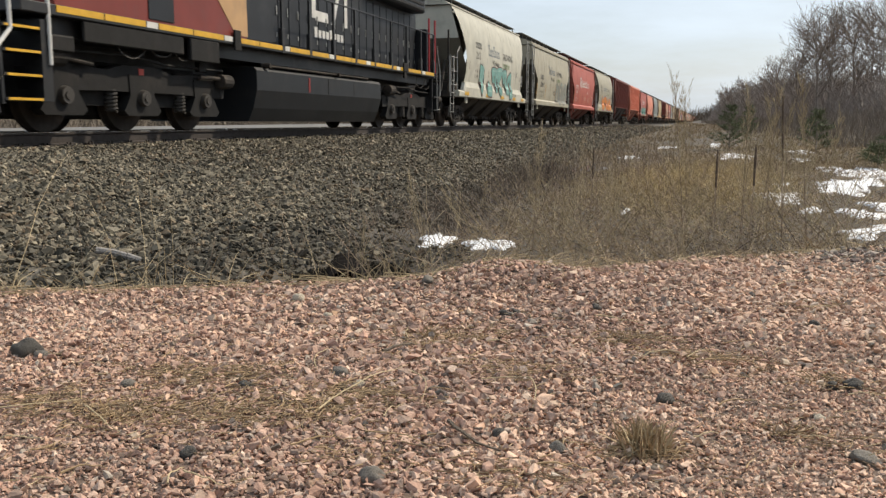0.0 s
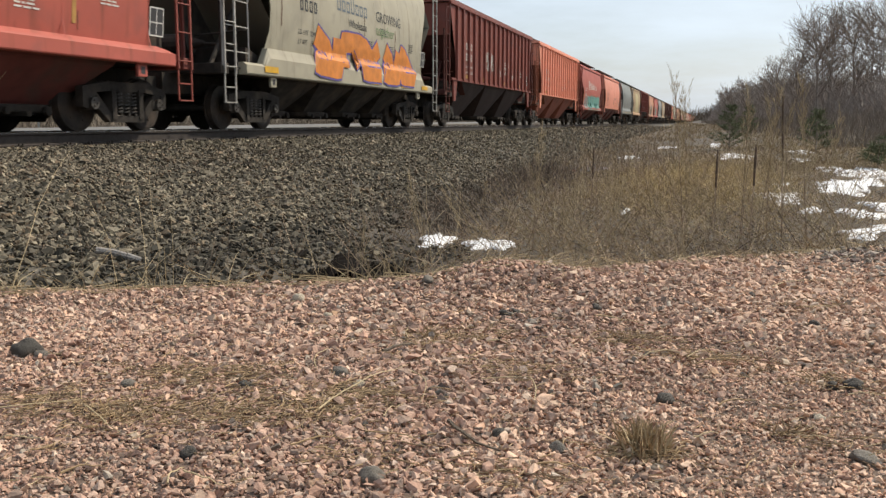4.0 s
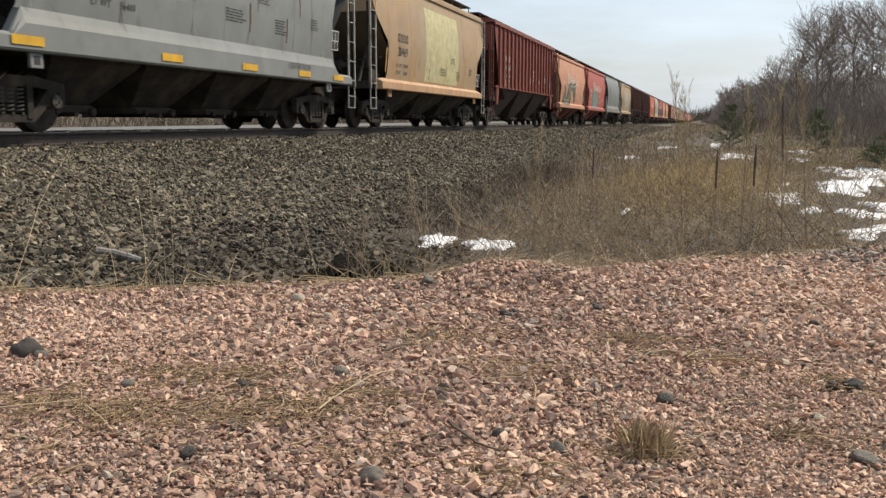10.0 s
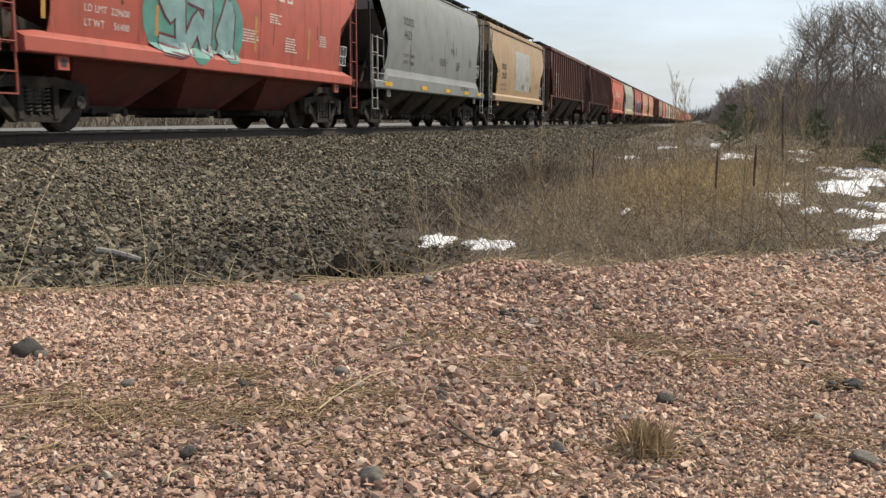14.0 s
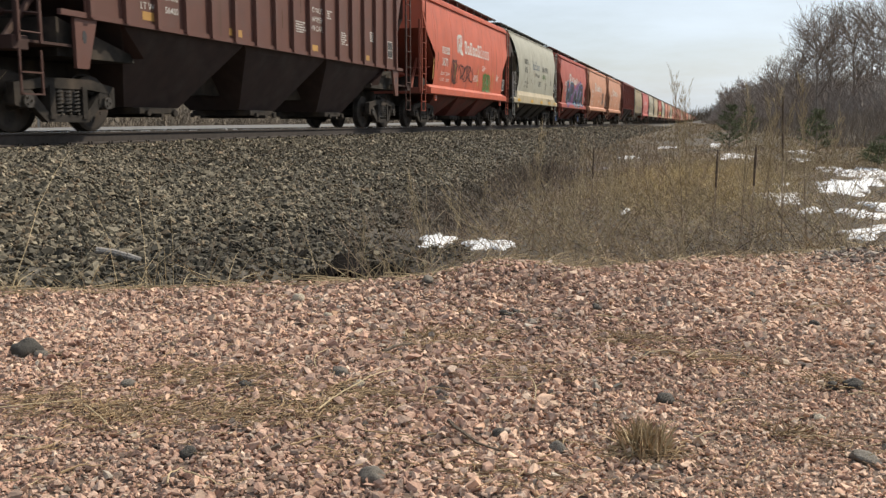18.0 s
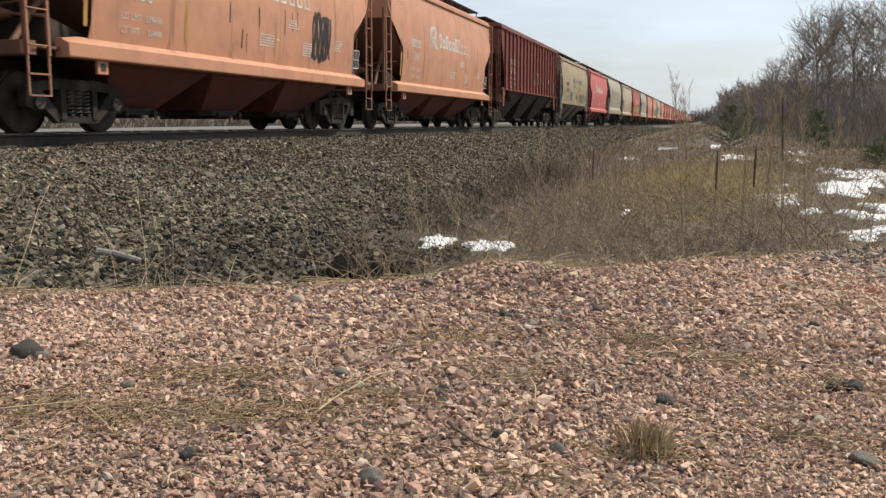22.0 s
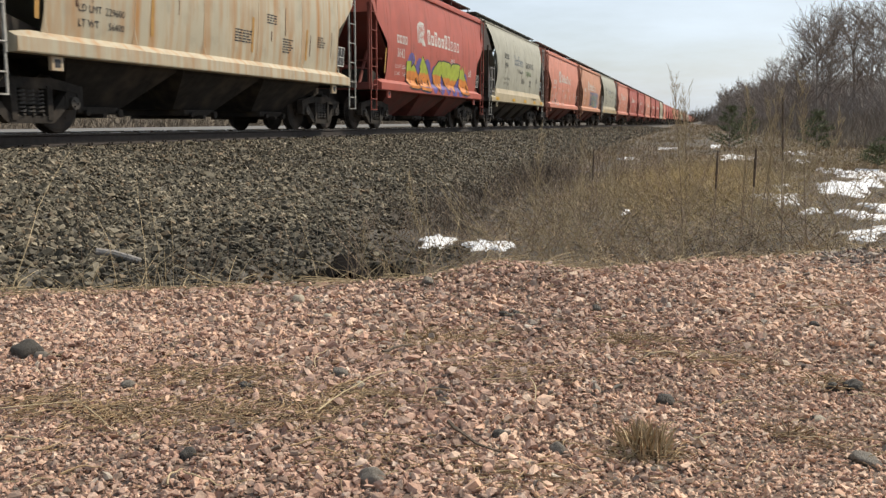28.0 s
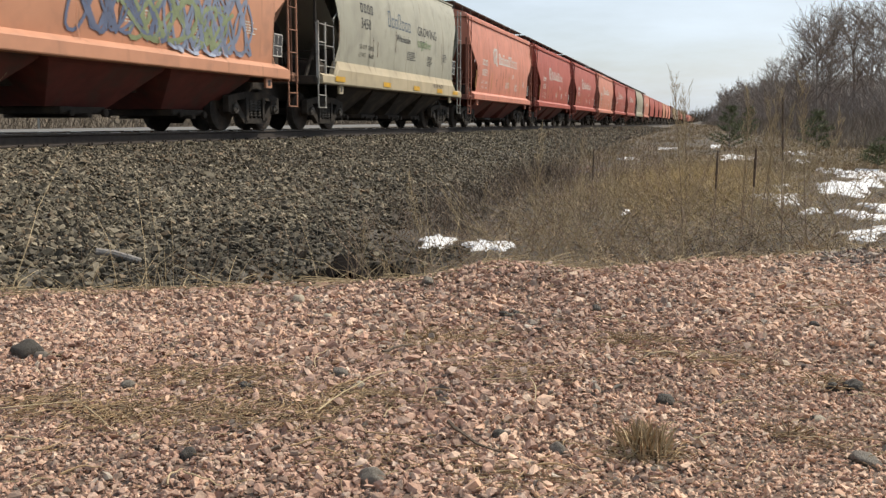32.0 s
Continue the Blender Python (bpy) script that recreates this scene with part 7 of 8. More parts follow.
def weeds():
    rng = random.Random(31)
    kinds = {}
    for kind in ("plume", "twiggy", "bare"):
        for v in range(3):
            s, tip = weed_segs(rng, 1.0, kind)
            kinds[kind, v] = stem_mesh(s[:8]), tubes_mesh("seed_head", s[8:], 3) if len(s) > 8 else None

    def put(kind, x, y, h, lean=0.0, side=0.0):
        st, tw = kinds[kind, rng.randrange(3)]
        w = tagged(new("tall_weed"), {"plume": "tall dead weed with a feathery straw plume", "twiggy": "dead branching weed with thin brown twigs", "bare": "bare dry weed stalk leaning over"}[kind], "weed", "tall weeds of the ditch")
        w.location, w.rotation_euler, w.scale = (x, y, float(land(x, y))), (lean, side, rng.uniform(0, 6.28)), (h * 0.75, h * 0.75, h)
        part("stem", st, M_STALK, w)
        if tw:
            part("plume" if kind == "plume" else "seed_head", tw, M_PALE if kind == "plume" else M_STALK, w)
        return w
    # plumes that stand out against the woods and the train
    for x, y, h, k in ((-0.18, 9.0, 1.58, "plume"), (-0.15, 9.0, 1.43, "plume"), (0.31, 8.0, 1.38, "plume"), (0.46, 8.2, 1.4, "plume"), (0.55, 8.4, 1.3, "plume"), (0.65, 8.0, 1.2, "plume"), (0.86, 8.0, 1.46, "plume"), (1.0, 8.6, 1.2, "plume"),
                       (-1.42, 7.5, 1.12, "plume"), (-1.1, 8.2, 1.0, "plume"), (-1.25, 9.6, 0.95, "twiggy"), (-1.0, 8.8, 0.95, "twiggy"), (-0.75, 7.6, 0.95, "twiggy"), (-0.4, 7.0, 0.9, "twiggy"), (0.1, 8.2, 1.0, "bare"), (1.25, 7.5, 1.0, "bare"), (0.3, 7.4, 1.1, "bare")):
        put(k, x, y, h, rng.uniform(-0.08, 0.08), rng.uniform(-0.12, 0.12))
    for _ in range(95):
        y = rng.uniform(4.3, 16)
        x = rng.uniform(-3.0, 0.1 + 0.1 * y)
        if float(pad_depth(x, y)) < -0.4:
            put(rng.choice(["twiggy", "bare", "twiggy", "plume"]), x, y, rng.uniform(0.35, 0.9), rng.uniform(-0.45, 0.45), rng.uniform(-0.45, 0.45))
    # single stems in front of the ballast
    for x, y, h, a in ((-3.4, 4.2, 0.75, 0.02), (-2.55, 4.3, 0.62, 0.12), (-2.3, 4.6, 0.6, -0.5), (-1.95, 4.6, 0.95, 0.02), (-2.2, 4.4, 0.5, -0.25), (-1.7, 4.9, 0.5, 0.2), (-3.0, 4.3, 0.4, 0.3)):
        put("bare", x, y, h, 0.0, a)
    # dark seed spikes
    for x, y, h in ((0.1, 9.6, 0.86), (0.73, 9.0, 1.36), (0.45, 9.2, 0.9), (-1.35, 11.0, 0.85)):
        bm = bmesh.new()
        tube(bm, (0, 0, -0.02), (0.01, 0, h * 0.62), 0.008, 6, 0.007)
        spike = part("stem", bm, M_STALK, None)
        top = tagged(new("seed_stalk"), "dark brown dead stalk with a thick seed spike", "weed", "seed stalks of the ditch")
        top.location, top.rotation_euler = (x, y, float(land(x, y))), (rng.uniform(-0.05, 0.05), rng.uniform(-0.05, 0.05), 0)
        spike.parent = top
        bm = bmesh.new()
        rings = []
        for k in range(13):
            rr = 0.0135 * (0.55 + 0.45 * math.sin(math.pi * min(1, (k + 1) / 13))) * rng.uniform(0.8, 1.2)
            rings.append([bm.verts.new((0.01 + rr * math.cos(i) + rng.uniform(-0.002, 0.002), rr * math.sin(i), h * (0.55 + 0.45 * k / 12))) for i in np.arange(0, 6.2, 0.785)])
        for a, b in zip(rings, rings[1:]):
            for i in range(8):
                bm.faces.new((a[i], a[(i + 1) % 8], b[(i + 1) % 8], b[i]))
        part("seed_spike", bm, material("seed_brown", (0.19, 0.13, 0.09), rough=0.9, grain=60.0, amount=0.5, bump=0.8), top)


weeds()


def pine(x, y, h, seed):
    rng = random.Random(seed)
    t = tagged(new("pine"), "small dark green pine at the foot of the woods", "tree", "young pines")
    t.location = (x, y, float(land(x, y)))
    bm = bmesh.new()
    tube(bm, (0, 0, -0.1), (0, 0, h), 0.035 * h / 2, 7, 0.008)
    part("trunk", bm, M_BARK, t)
    segs = []
    for k in range(int(26 * h)):
        z = h * (0.08 + 0.9 * rng.random())
        a = rng.uniform(0, 6.28)
        ln = (h - z) * 0.5 + 0.14
        q = Vector((math.cos(a) * ln, math.sin(a) * ln, z + ln * 0.35))
        segs.append((0, 0, z, 0.012, *q, 0.004))
        for _ in range(26):
            s = Vector((0, 0, z)).lerp(q, rng.uniform(0.25, 1))
            e = s + Vector((rng.uniform(-1, 1), rng.uniform(-1, 1), rng.uniform(-0.2, 1.0))).normalized() * rng.uniform(0.08, 0.2)
            segs.append((*s, 0.012, *e, 0.004))
    part("crown", tubes_mesh("crown", segs), M_NEEDLE, t)


pine(0.8, 34.0, 1.55, 1)
pine(3.3, 30.0, 1.3, 2)
pine(3.45, 20.3, 0.62, 3)
pine(2.55, 60.0, 1.9, 4)
# ------------------------------------------------------------ snow, stones, litter


def snow_patch(x, y, rx, ry, seed, h=0.05):
    rng = np.random.RandomState(seed)
    n, rings = 40, 7
    ph = rng.uniform(0, 6.28, 6)
    verts, faces = [], []
    a = np.arange(n) / n * math.tau
    edge = 0.85 + 0.22 * np.sin(2 * a + ph[0]) + 0.18 * np.sin(3 * a + ph[1]) + 0.16 * np.sin(5 * a + ph[2]) + 0.13 * np.sin(9 * a + ph[3]) + 0.09 * np.sin(14 * a + ph[4])
    for k in range(rings):
        t = 1 - k / rings
        px, py = x + rx * t * edge * np.cos(a), y + ry * t * edge * np.sin(a)
        z = land(px, py) + h * (1 - t ** 3) + 0.012 * rough_noise(px, py, 9, seed % 7) - (0.03 if k == 0 else 0)
        verts += list(zip(px, py, z))
    verts.append((x, y, float(land(x, y)) + h))
    for k in range(rings - 1):
        for i in range(n):
            j = (i + 1) % n
            faces.append((k * n + i, k * n + j, (k + 1) * n + j, (k + 1) * n + i))
    faces += [((rings - 1) * n + i, (rings - 1) * n + (i + 1) % n, rings * n) for i in range(n)]
    me = bpy.data.meshes.new("snow_patch")
    me.from_pydata([tuple(map(float, v)) for v in verts], [], faces)
    me.polygons.foreach_set("use_smooth", [True] * len(faces))
    tagged(part("snow_patch", me, M_SNOW), "melting patch of old white snow on dry grass", "snow patch", "snow patches")


for k, (x, y, rx, ry) in enumerate(((-2.48, 8.1, 0.19, 0.5), (-1.95, 8.05, 0.25, 0.4), (1.0, 13.5, 0.36, 1.2), (0.93, 16.6, 0.16, 0.8), (1.2, 15.6, 0.2, 0.7), (1.3, 11.9, 0.16, 0.25), (2.0, 14.9, 0.42, 1.1), (2.35, 15.9, 0.55, 1.7), (3.0, 18.9, 0.62, 2.2),
                                    (2.55, 20.6, 0.28, 1.3), (1.86, 11.5, 0.3, 0.62), (2.2, 12.2, 0.3, 0.5), (1.52, 9.6, 0.24, 0.42), (1.83, 9.9, 0.28, 0.3), (0.8, 28.2, 0.58, 3.2), (2.83, 30.6, 0.5, 2.4), (2.4, 25.0, 0.3, 1.0), (-2.33, 27.9, 0.35, 1.2),
                                    (-1.02, 14.4, 0.13, 0.35), (-0.95, 11.4, 0.06, 0.2), (-1.6, 38.0, 0.4, 2.0), (0.35, 40.0, 0.3, 2.5))):
    snow_patch(x, y, rx, ry, 40 + k, 0.04)


def rock(x, y, r, mat, seed, label, flat=0.7, group=""):
    bm = bmesh.new()
    bmesh.ops.create_icosphere(bm, subdivisions=3, radius=1.0)
    for v in bm.verts:
        n1 = noise.noise(v.co * 1.1 + Vector((seed * 3.1, 0, 0)))
        n2 = noise.noise(v.co * 3.0 + Vector((0, seed * 2.3, 0)))
        v.co *= 1 + 0.35 * n1 + 0.08 * n2
        v.co.z *= flat
    ob = tagged(part("rock", bm, mat, None, "", True), label, "rock", group)
    ob.location, ob.scale, ob.rotation_euler = (x, y, float(land(x, y)) + r * flat * 0.55), (r, r * 0.85, r), (0.15, -0.1, seed)


R_DARK = material("dark_rock", (0.085, 0.076, 0.064), rough=0.75, grain=50.0, amount=0.4, bump=0.5)
R_STICK = material("stick_wood", (0.2, 0.155, 0.115), rough=0.9, grain=60.0, amount=0.5, bump=0.6)
R_PALE = material("pale_rock", (0.5, 0.43, 0.33), rough=0.85, grain=60.0, amount=0.3, bump=0.3)
R_GREY = material("grey_rock", (0.21, 0.185, 0.155), rough=0.85, grain=60.0, amount=0.4, bump=0.4)
rock(-1.41, 1.545, 0.031, R_DARK, 1, "dark blue-grey stone on pink gravel", 0.8)
rock(-1.36, 1.53, 0.018, R_GREY, 13, "grey stone beside the large dark one")
rock(-1.104, 2.26, 0.020, R_PALE, 2, "cream pebble on pink gravel", 0.85)
rock(-0.929, 2.07, 0.014, R_PALE, 3, "small cream pebble on pink gravel", 0.85)
rock(-0.055, 1.62, 0.019, R_DARK, 4, "dark stone beside the dry tuft")
rock(0.293, 1.81, 0.02, R_DARK, 5, "dark stone on pale gravel")
rock(0.255, 1.80, 0.015, R_DARK, 14, "small dark stone on pale gravel")
rock(-0.751, 1.14, 0.015, R_DARK, 6, "rounded dark stone on pink gravel")
rock(-0.633, 1.55, 0.013, R_PALE, 7, "cream pebble beside a straw mat")
rock(-0.828, 2.62, 0.022, R_GREY, 8, "grey-brown stone at the edge of the pad")
rock(-0.701, 1.615, 0.018, R_GREY, 9, "mottled grey stone on pink gravel")
rock(-0.50, 2.27, 0.017, R_DARK, 10, "dark plum stone below the mound")
rock(-0.475, 2.30, 0.014, R_DARK, 15, "small dark stone below the mound")
rock(-0.309, 1.37, 0.015, R_DARK, 11, "dark speckled stone on pink gravel")
rock(-0.209, 1.34, 0.015, R_GREY, 12, "grey stone on pink gravel")
rock(-0.479, 1.56, 0.012, R_GREY, 16, "green-grey stone on pink gravel")
rock(-0.272, 2.40, 0.017, R_DARK, 17, "dark stone on the mound")
rock(0.28, 2.36, 0.017, R_DARK, 18, "dark brown stone on pale gravel")
rock(-0.447, 1.14, 0.019, R_GREY, 19, "pale grey stone on pink gravel")
rock(0.209, 1.60, 0.011, R_PALE, 20, "chalky stone on pale gravel")
rock(0.255, 1.43, 0.026, R_GREY, 21, "flat slate-grey stone on pale gravel", 0.35)
rock(-0.846, 1.49, 0.014, R_DARK, 22, "dark stone in a straw mat")
rock(-1.07, 1.43, 0.016, R_GREY, 23, "dull brown stone in a straw mat")


def clump(x, y, n, h, r, seed, label, mat, lean=0.55):
    rng = np.random.RandomState(seed)
    px, py = x + rng.normal(0, r, n), y + rng.normal(0, r, n)
    blades("grass_clump", px, py, rng.uniform(0.35, 1.0, n) * h, np.abs(rng.normal(lean, 0.45, n)), rng.uniform(0.002, 0.0055, n), mat, seed, label)


# the tuft on the gravel: dark dead base, pale cut blades
clump(-0.075, 1.375, 170, 0.045, 0.028, 68, "dead fringe at the foot of the tuft", M_MATTED, 1.2)
clump(-0.075, 1.372, 200, 0.075, 0.0165, 61, "clump of dry grass on the gravel", M_MATTED, 0.22)
clump(-0.07, 1.366, 130, 0.085, 0.015, 69, "pale blades of the dry clump", M_PALE, 0.22)
for cx, cy, cn, ch, cr in ((0.147, 1.518, 90, 0.04, 0.014), (0.245, 1.836, 80, 0.045, 0.016), (-0.158, 2.046, 90, 0.045, 0.02), (-0.643, 1.956, 130, 0.05, 0.035), (-0.66, 1.39, 150, 0.04, 0.04), (-0.991, 1.277, 130, 0.04, 0.035),
                           (-0.90, 1.30, 120, 0.035, 0.04), (-0.345, 1.774, 60, 0.035, 0.03), (-0.80, 1.33, 110, 0.035, 0.04), (-0.55, 1.95, 70, 0.04, 0.03)):
    clump(cx, cy, cn, ch, cr, 62 + int(100 * cy), "wisp of dry grass on the gravel", M_MATTED, 0.9)


def straw_rows(rng, x, y, a, ln, w, lift=0.012, sag=0.25):
    """Bent stems that lie on the stones, in four lengths each."""
    n = len(x)
    bend, tilt = rng.normal(0, 0.3, n), rng.normal(0.02, 0.12, n)
    rows, p = [], np.stack([x, y, land(x, y) + lift], 1)
    for k in range(4):
        t = a + bend * (k - 1.5) / 1.5
        q = p + np.stack([np.cos(t), np.sin(t), tilt - sag * tilt * k], 1) * (ln / 4)[:, None]
        q[:, 2] = np.maximum(q[:, 2], land(q[:, 0], q[:, 1]) + 0.006)
        rows.append(np.concatenate([p, w[:, None], q, w[:, None] * 0.85], 1))
        p = q
    return np.concatenate(rows)


def litter():
    """Mats of broken dead grass on the pad, and loose straws over them."""
    rng = np.random.RandomState(71)
    mats = [(-1.01, 1.52, 0.13, 0.03, 260, 0.1), (-0.87, 1.56, 0.12, 0.03, 220, -0.2), (-1.13, 1.29, 0.10, 0.04, 240, 0.5), (-0.97, 1.30, 0.09, 0.06, 300, 0.9), (-0.80, 1.33, 0.10, 0.05, 240, 0.3), (-0.66, 1.40, 0.08, 0.05, 300, 1.2),
            (-0.60, 1.50, 0.10, 0.04, 260, 0.6), (-0.64, 1.92, 0.10, 0.06, 220, 0.9), (-0.50, 1.99, 0.08, 0.06, 120, 0.4), (-0.36, 1.72, 0.12, 0.04, 160, 0.4), (-0.15, 2.05, 0.10, 0.05, 200, 0.2), (0.02, 1.92, 0.13, 0.03, 160, 0.3),
            (-0.08, 1.35, 0.08, 0.02, 110, 0.0), (0.17, 1.50, 0.07, 0.03, 90, 0.2), (0.25, 1.82, 0.08, 0.03, 90, 0.1), (-0.48, 1.22, 0.10, 0.05, 110, 0.5), (-0.25, 1.22, 0.12, 0.03, 130, 0.1), (0.30, 2.62, 0.12, 0.05, 90, 0.3)]
    x, y, a = [], [], []
    for cx, cy, rx, ry, n, way in mats:
        x.append(cx + rng.standard_t(3, n) * rx * 0.55), y.append(cy + rng.standard_t(3, n) * ry * 0.9), a.append(way + rng.normal(0, 1.1, n) + math.pi * rng.randint(0, 2, n))
    x, y, a = map(np.concatenate, (x, y, a))
    n = len(x)
    seg = straw_rows(rng, x, y, a, rng.uniform(0.008, 0.04, n) * np.where(rng.uniform(0, 1, n) < 0.12, 1.9, 1.0), rng.uniform(0.0005, 0.0014, n), 0.010)
    tagged(part("dead_grass_mat", tubes_mesh("dead_grass_mat", seg, 4), M_MATTED), "matted bits of dead grass on the pink gravel", "straw", kind="stuff")
    n = 900
    x, y = rng.uniform(-1.6, 0.7, n), rng.uniform(0.95, 3.3, n)
    keep = pad_depth(x, y) > 0.02
    x, y = x[keep], y[keep]
    n = len(x)
    seg = straw_rows(rng, x, y, rng.uniform(0, 6.28, n), rng.uniform(0.008, 0.04, n), rng.uniform(0.0004, 0.0009, n))
    tagged(part("straw_litter", tubes_mesh("straw_litter", seg, 4), M_PALE), "loose dry straw lying on the pink gravel", "straw", kind="stuff")
    # straw heaped along the foot of the ballast
    n = 750
    x = -2.6 + 3.5 * rng.uniform(0, 1, n) ** 1.5
    y = np.interp(x, PEX, PEY) + rng.normal(0.02, 0.06, n)
    seg = straw_rows(rng, x, y, rng.normal(0.45, 0.5, n) + math.pi * rng.randint(0, 2, n), rng.uniform(0.03, 0.16, n), rng.uniform(0.0006, 0.0014, n), 0.012)
    tagged(part("edge_straw", tubes_mesh("edge_straw", seg, 4), M_PALE), "straw heaped along the edge of the gravel", "straw", kind="stuff")


def straws(rows, r, mat, label, seed):
    """Single stems that can be told apart, each given by its two ends."""
    rng = random.Random(seed)
    for x0, y0, x1, y1 in rows:
        bm = bmesh.new()
        p, q = Vector((x0, y0)), Vector((x1, y1))
        side = Vector((-(q - p).y, (q - p).x)) * rng.uniform(-0.14, 0.14)
        rr, last = r * rng.uniform(0.8, 1.3), None
        for k in range(8):
            t = k / 7
            c = p.lerp(q, t) + side * 4 * t * (1 - t)
            z = float(land(c.x, c.y)) + 0.013 + 0.008 * math.sin(3 * t + rng.uniform(0, 1))
            d = (q - p).normalized()
            w = rr * (1 - 0.55 * t)
            cur = [bm.verts.new((c.x - d.y * w * math.cos(i * 1.2566), c.y + d.x * w * math.cos(i * 1.2566), z + w * math.sin(i * 1.2566))) for i in range(5)]
            if last:
                for i in range(5):
                    bm.faces.new((last[i], last[(i + 1) % 5], cur[(i + 1) % 5], cur[i]))
            last = cur
        tagged(part("straw", bm, mat), label, "straw", "single straws on the gravel")


litter()
straws([(-0.63, 1.36, -0.58, 1.70), (-0.55, 1.63, -0.48, 1.47), (-0.51, 1.36, -0.50, 1.44), (-0.65, 1.90, -0.66, 2.01), (-0.75, 1.61, -0.78, 1.77), (-0.40, 1.61, -0.29, 1.67), (-0.32, 1.66, -0.28, 1.51), (-0.46, 1.90, -0.42, 1.94),
        (-0.11, 1.87, -0.00, 1.94), (-0.02, 1.89, 0.04, 2.00), (0.21, 2.82, 0.44, 2.99), (0.27, 2.53, 0.37, 2.59), (-0.26, 2.26, -0.12, 2.20), (0.27, 1.72, 0.34, 1.74), (-1.18, 1.21, -1.09, 1.33), (-1.05, 1.28, -0.91, 1.19),
        (-1.07, 1.10, -1.01, 1.13), (-0.70, 1.01, -0.72, 1.08), (-0.70, 1.05, -0.63, 1.04), (-0.19, 1.33, -0.17, 1.34), (-0.00, 1.42, 0.04, 1.46), (0.17, 1.47, 0.22, 1.47)], 0.0014, M_PALE, "pale dry straw lying on pink gravel", 5)
straws([(-0.87, 1.00, -0.83, 1.05), (-0.60, 1.19, -0.56, 1.27), (-0.56, 1.19, -0.52, 1.19), (-0.51, 1.28, -0.39, 1.28), (-0.75, 1.44, -0.65, 1.35), (-0.00, 1.85, 0.13, 1.90), (-0.02, 3.27, 0.12, 3.38), (-0.23, 1.24, -0.15, 1.27),
        (0.04, 1.59, 0.11, 1.65)], 0.0016, M_RUSSET, "russet dead stem lying on pink gravel", 6)
straws([(-0.66, 1.76, -0.62, 1.86), (-0.40, 1.38, -0.29, 1.29)], 0.0048, R_STICK, "short weathered stick lying on pink gravel", 7)


def driftwood():
    bm = bmesh.new()
    pts = [(-0.16, 0, 0.012), (-0.05, 0.01, 0.016), (0.06, 0, 0.006), (0.16, 0.012, -0.012)]
    for p, q in zip(pts, pts[1:]):
        tube(bm, p, q, 0.027, 8, 0.024)
    ob = tagged(part("wood_scrap", bm, material("weathered_wood", (0.3, 0.28, 0.26), rough=0.9, grain=30.0, amount=0.4, bump=0.6)), "weathered grey piece of wood on the ballast", "wood scrap")
    ob.location, ob.rotation_euler = (-4.14, 5.5, float(land(-4.14, 5.5)) + 0.05), (0, 0.2, 0.5)


driftwood()


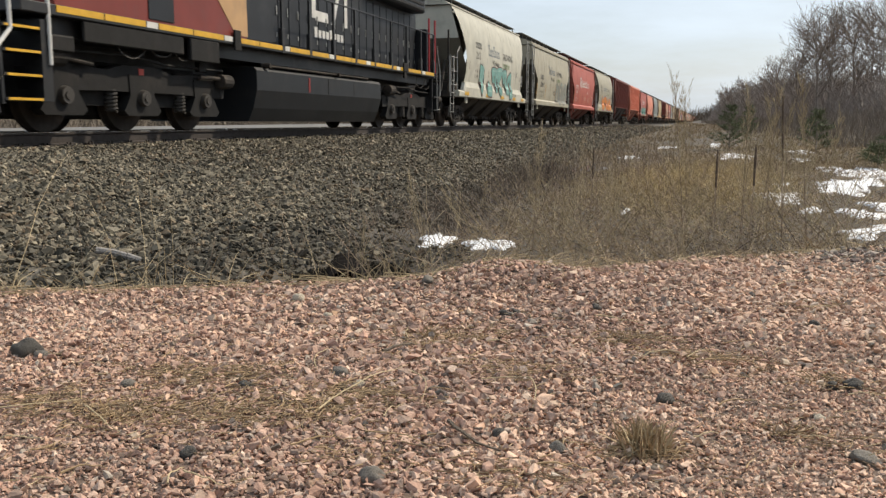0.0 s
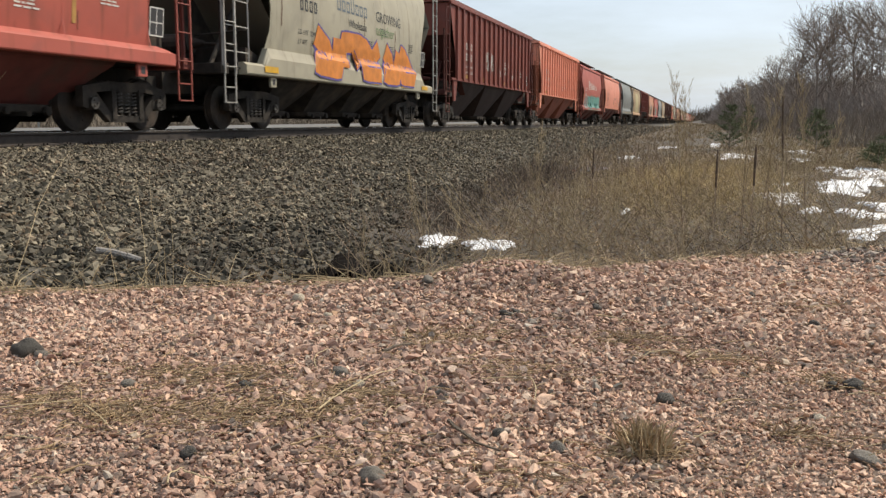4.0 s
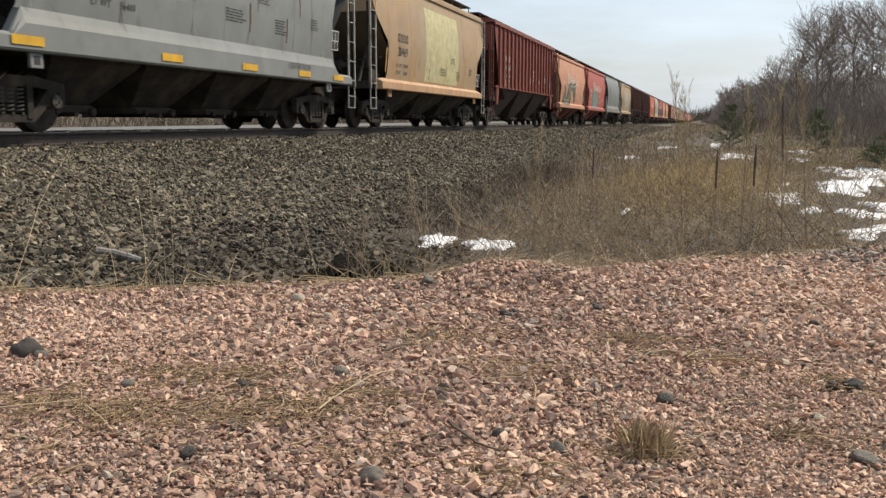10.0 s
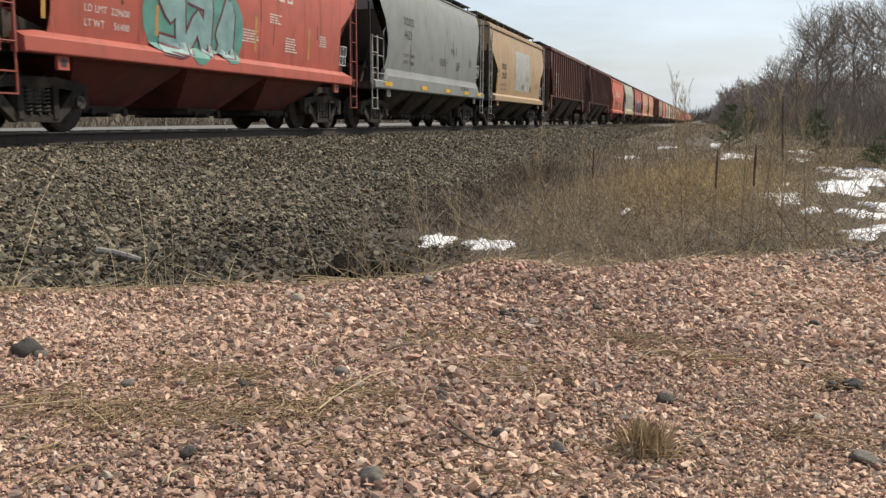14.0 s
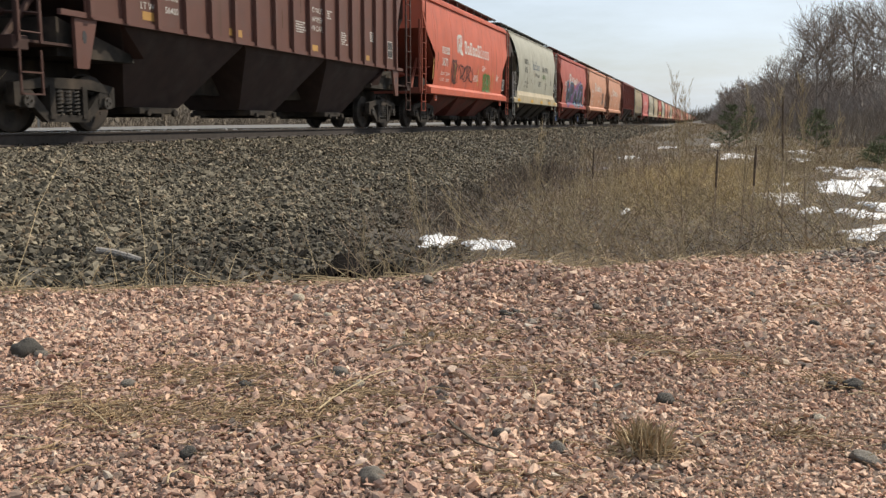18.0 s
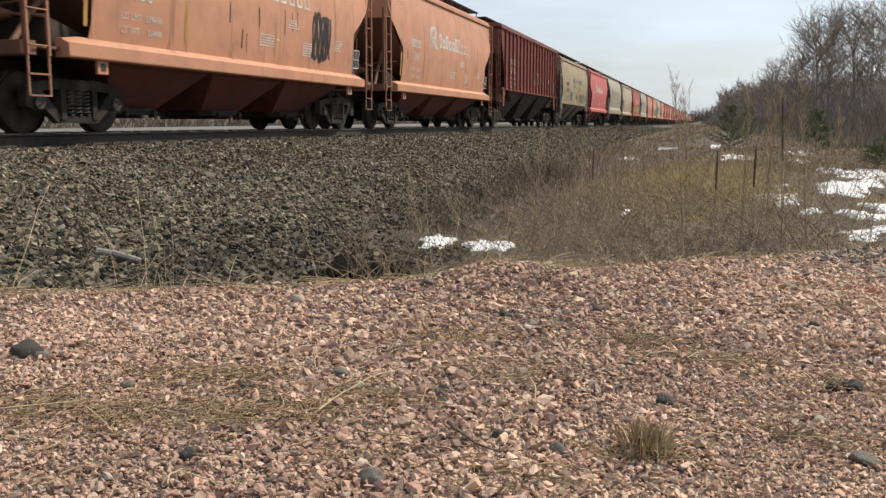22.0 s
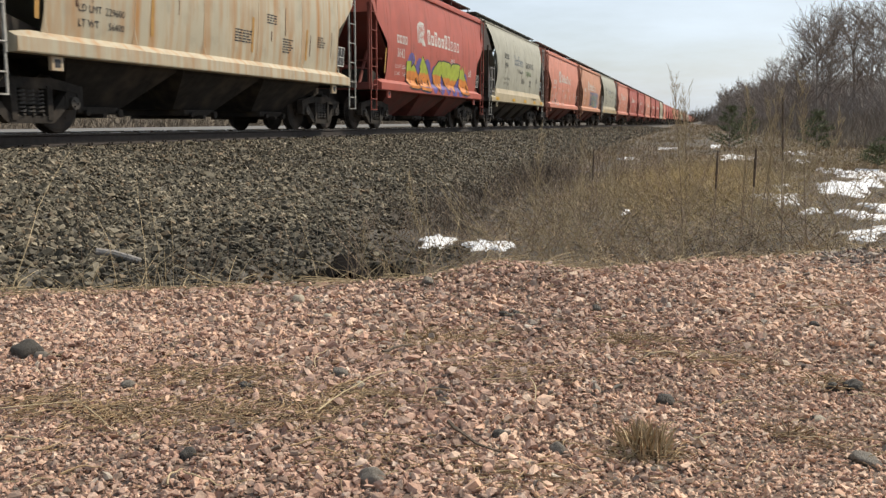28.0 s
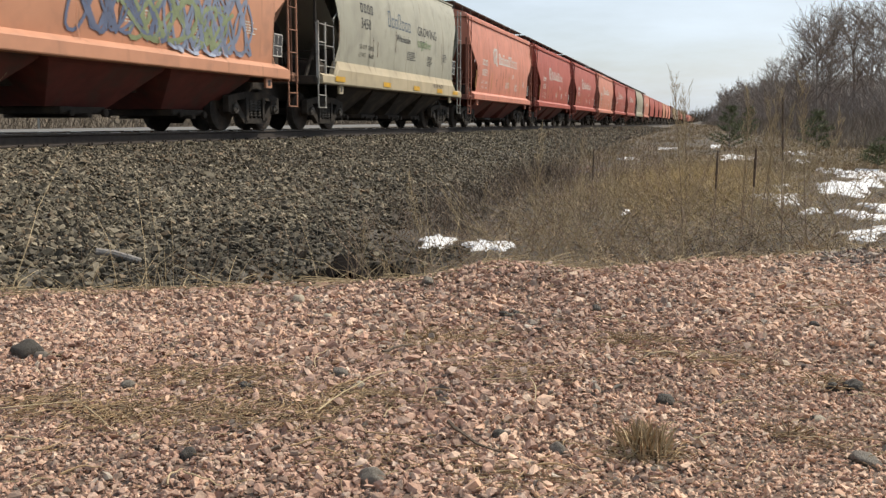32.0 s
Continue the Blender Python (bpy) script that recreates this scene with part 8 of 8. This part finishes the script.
def culvert():
    """A dark corrugated pipe end and the pool of standing water before it."""
    bm = bmesh.new()
    n, k = 20, 10
    rows = []
    for j in range(k):
        r = 0.2 + (0.012 if j % 2 else 0)
        rows.append([bm.verts.new((r * math.cos(i * math.tau / n), j * 0.07, r * math.sin(i * math.tau / n))) for i in range(n)])
    for a, b in zip(rows, rows[1:]):
        for i in range(n):
            bm.faces.new((a[i], a[(i + 1) % n], b[(i + 1) % n], b[i]))
    ob = tagged(part("culvert_pipe", bm, material("old_pipe", (0.014, 0.011, 0.009), rough=0.95, metal=0.0, grain=20.0, amount=0.4, spec=0.05)), "dark corrugated culvert pipe half buried in the ditch", "pipe")
    ob.location, ob.rotation_euler, ob.scale = (-2.68, 6.35, -1.2), (0, 0, radians(23)), (1.1, 1.4, 1.0)
    bm = bmesh.new()
    bmesh.ops.create_grid(bm, x_segments=12, y_segments=12, size=1.0)
    for v in bm.verts:
        a = math.atan2(v.co.y, v.co.x)
        v.co *= 1 + 0.12 * math.sin(3 * a)
    w = tagged(part("water", bm, material("ditch_water", (0.012, 0.011, 0.009), rough=0.7, grain=4.0, amount=0.3, bump=0.1, spec=0.0)), "dark standing water in the ditch", "water", kind="structure")
    w.location, w.scale = (-2.8, 6.7, -1.06), (0.55, 1.1, 1)
    bm = bmesh.new()
    bmesh.ops.create_circle(bm, cap_ends=True, segments=28, radius=1.0)
    for v in bm.verts:
        v.co *= 1 + 0.14 * math.sin(3 * math.atan2(v.co.y, v.co.x) + 1)
    w = tagged(part("meltwater", bm, material("melt_water", (0.03, 0.03, 0.03), rough=0.1, grain=4.0, amount=0.3, bump=0.05)), "shallow grey meltwater standing in the ditch", "water", kind="structure")
    w.location, w.scale = (-2.55, 20.4, float(land(-2.55, 20.4)) + 0.05), (0.42, 1.3, 1)


culvert()


def far_side():
    """A service road and a small sign beyond the track."""
    bm = bmesh.new()
    box(bm, -24.0, -16.0, -30, 700, -0.8, -0.145, 0.02)
    tagged(part("road", bm, material("pale_road", (0.18, 0.172, 0.16), rough=0.9, grain=2.0, amount=0.25, bump=0.3)), "pale gravel service road beyond the track", "road", kind="structure")
    s = tagged(new("track_sign"), "small white sign on a post beyond the track", "sign")
    s.location = (-25.0, 28.8, float(land(-25.0, 28.8)))
    bm = bmesh.new()
    box(bm, -0.035, 0.035, -0.035, 0.035, -0.3, 1.75)
    part("post", bm, M_GALV, s)
    bm = bmesh.new()
    box(bm, 0.036, 0.05, -0.24, 0.24, 1.45, 1.95, 0.004)
    plate = part("sign_plate", bm, M_WHITE, s, "white plate with black letters")
    cu = bpy.data.curves.new("sign_text", "FONT")
    cu.body, cu.size, cu.align_x, cu.align_y = "HH", 0.34, "CENTER", "CENTER"
    ob = bpy.data.objects.new("sign_text", cu)
    me = bpy.data.meshes.new_from_object(ob)
    bpy.data.objects.remove(ob)
    tx = part("sign_text", me, M_INK, plate)
    tx.matrix_local = Matrix.Translation((0.052, 0, 1.7)) @ Euler((math.pi / 2, 0, math.pi / 2)).to_matrix().to_4x4()
    s.rotation_euler = (0, 0, radians(-35))


far_side()

def motions():
    """The train rolls by at an even speed, and its wheels turn with it."""
    times = (0.0, 8.0, 16.0, 24.0, 32.0)
    for car, passing in CARS:
        walk(car, [(t, pose(TRACK_X, SPEED * (passing - t) + LAG, track_z(SPEED * (passing - t) + LAG), -math.degrees(GRADE))) for t in times])
    first = WHEELSETS[0]
    step = 1 / FPS
    turn = SPEED / 0.457
    walk(first, [(k * step, pose(0, 0, 0, math.degrees(turn * k * step))) for k in range(int(32 * FPS) + 1)])
    for w in WHEELSETS[1:]:
        w.rotation_mode = "QUATERNION"
        w.animation_data_create()
        w.animation_data.action = first.animation_data.action
        w.animation_data.action_slot = first.animation_data.action_slot


motions()
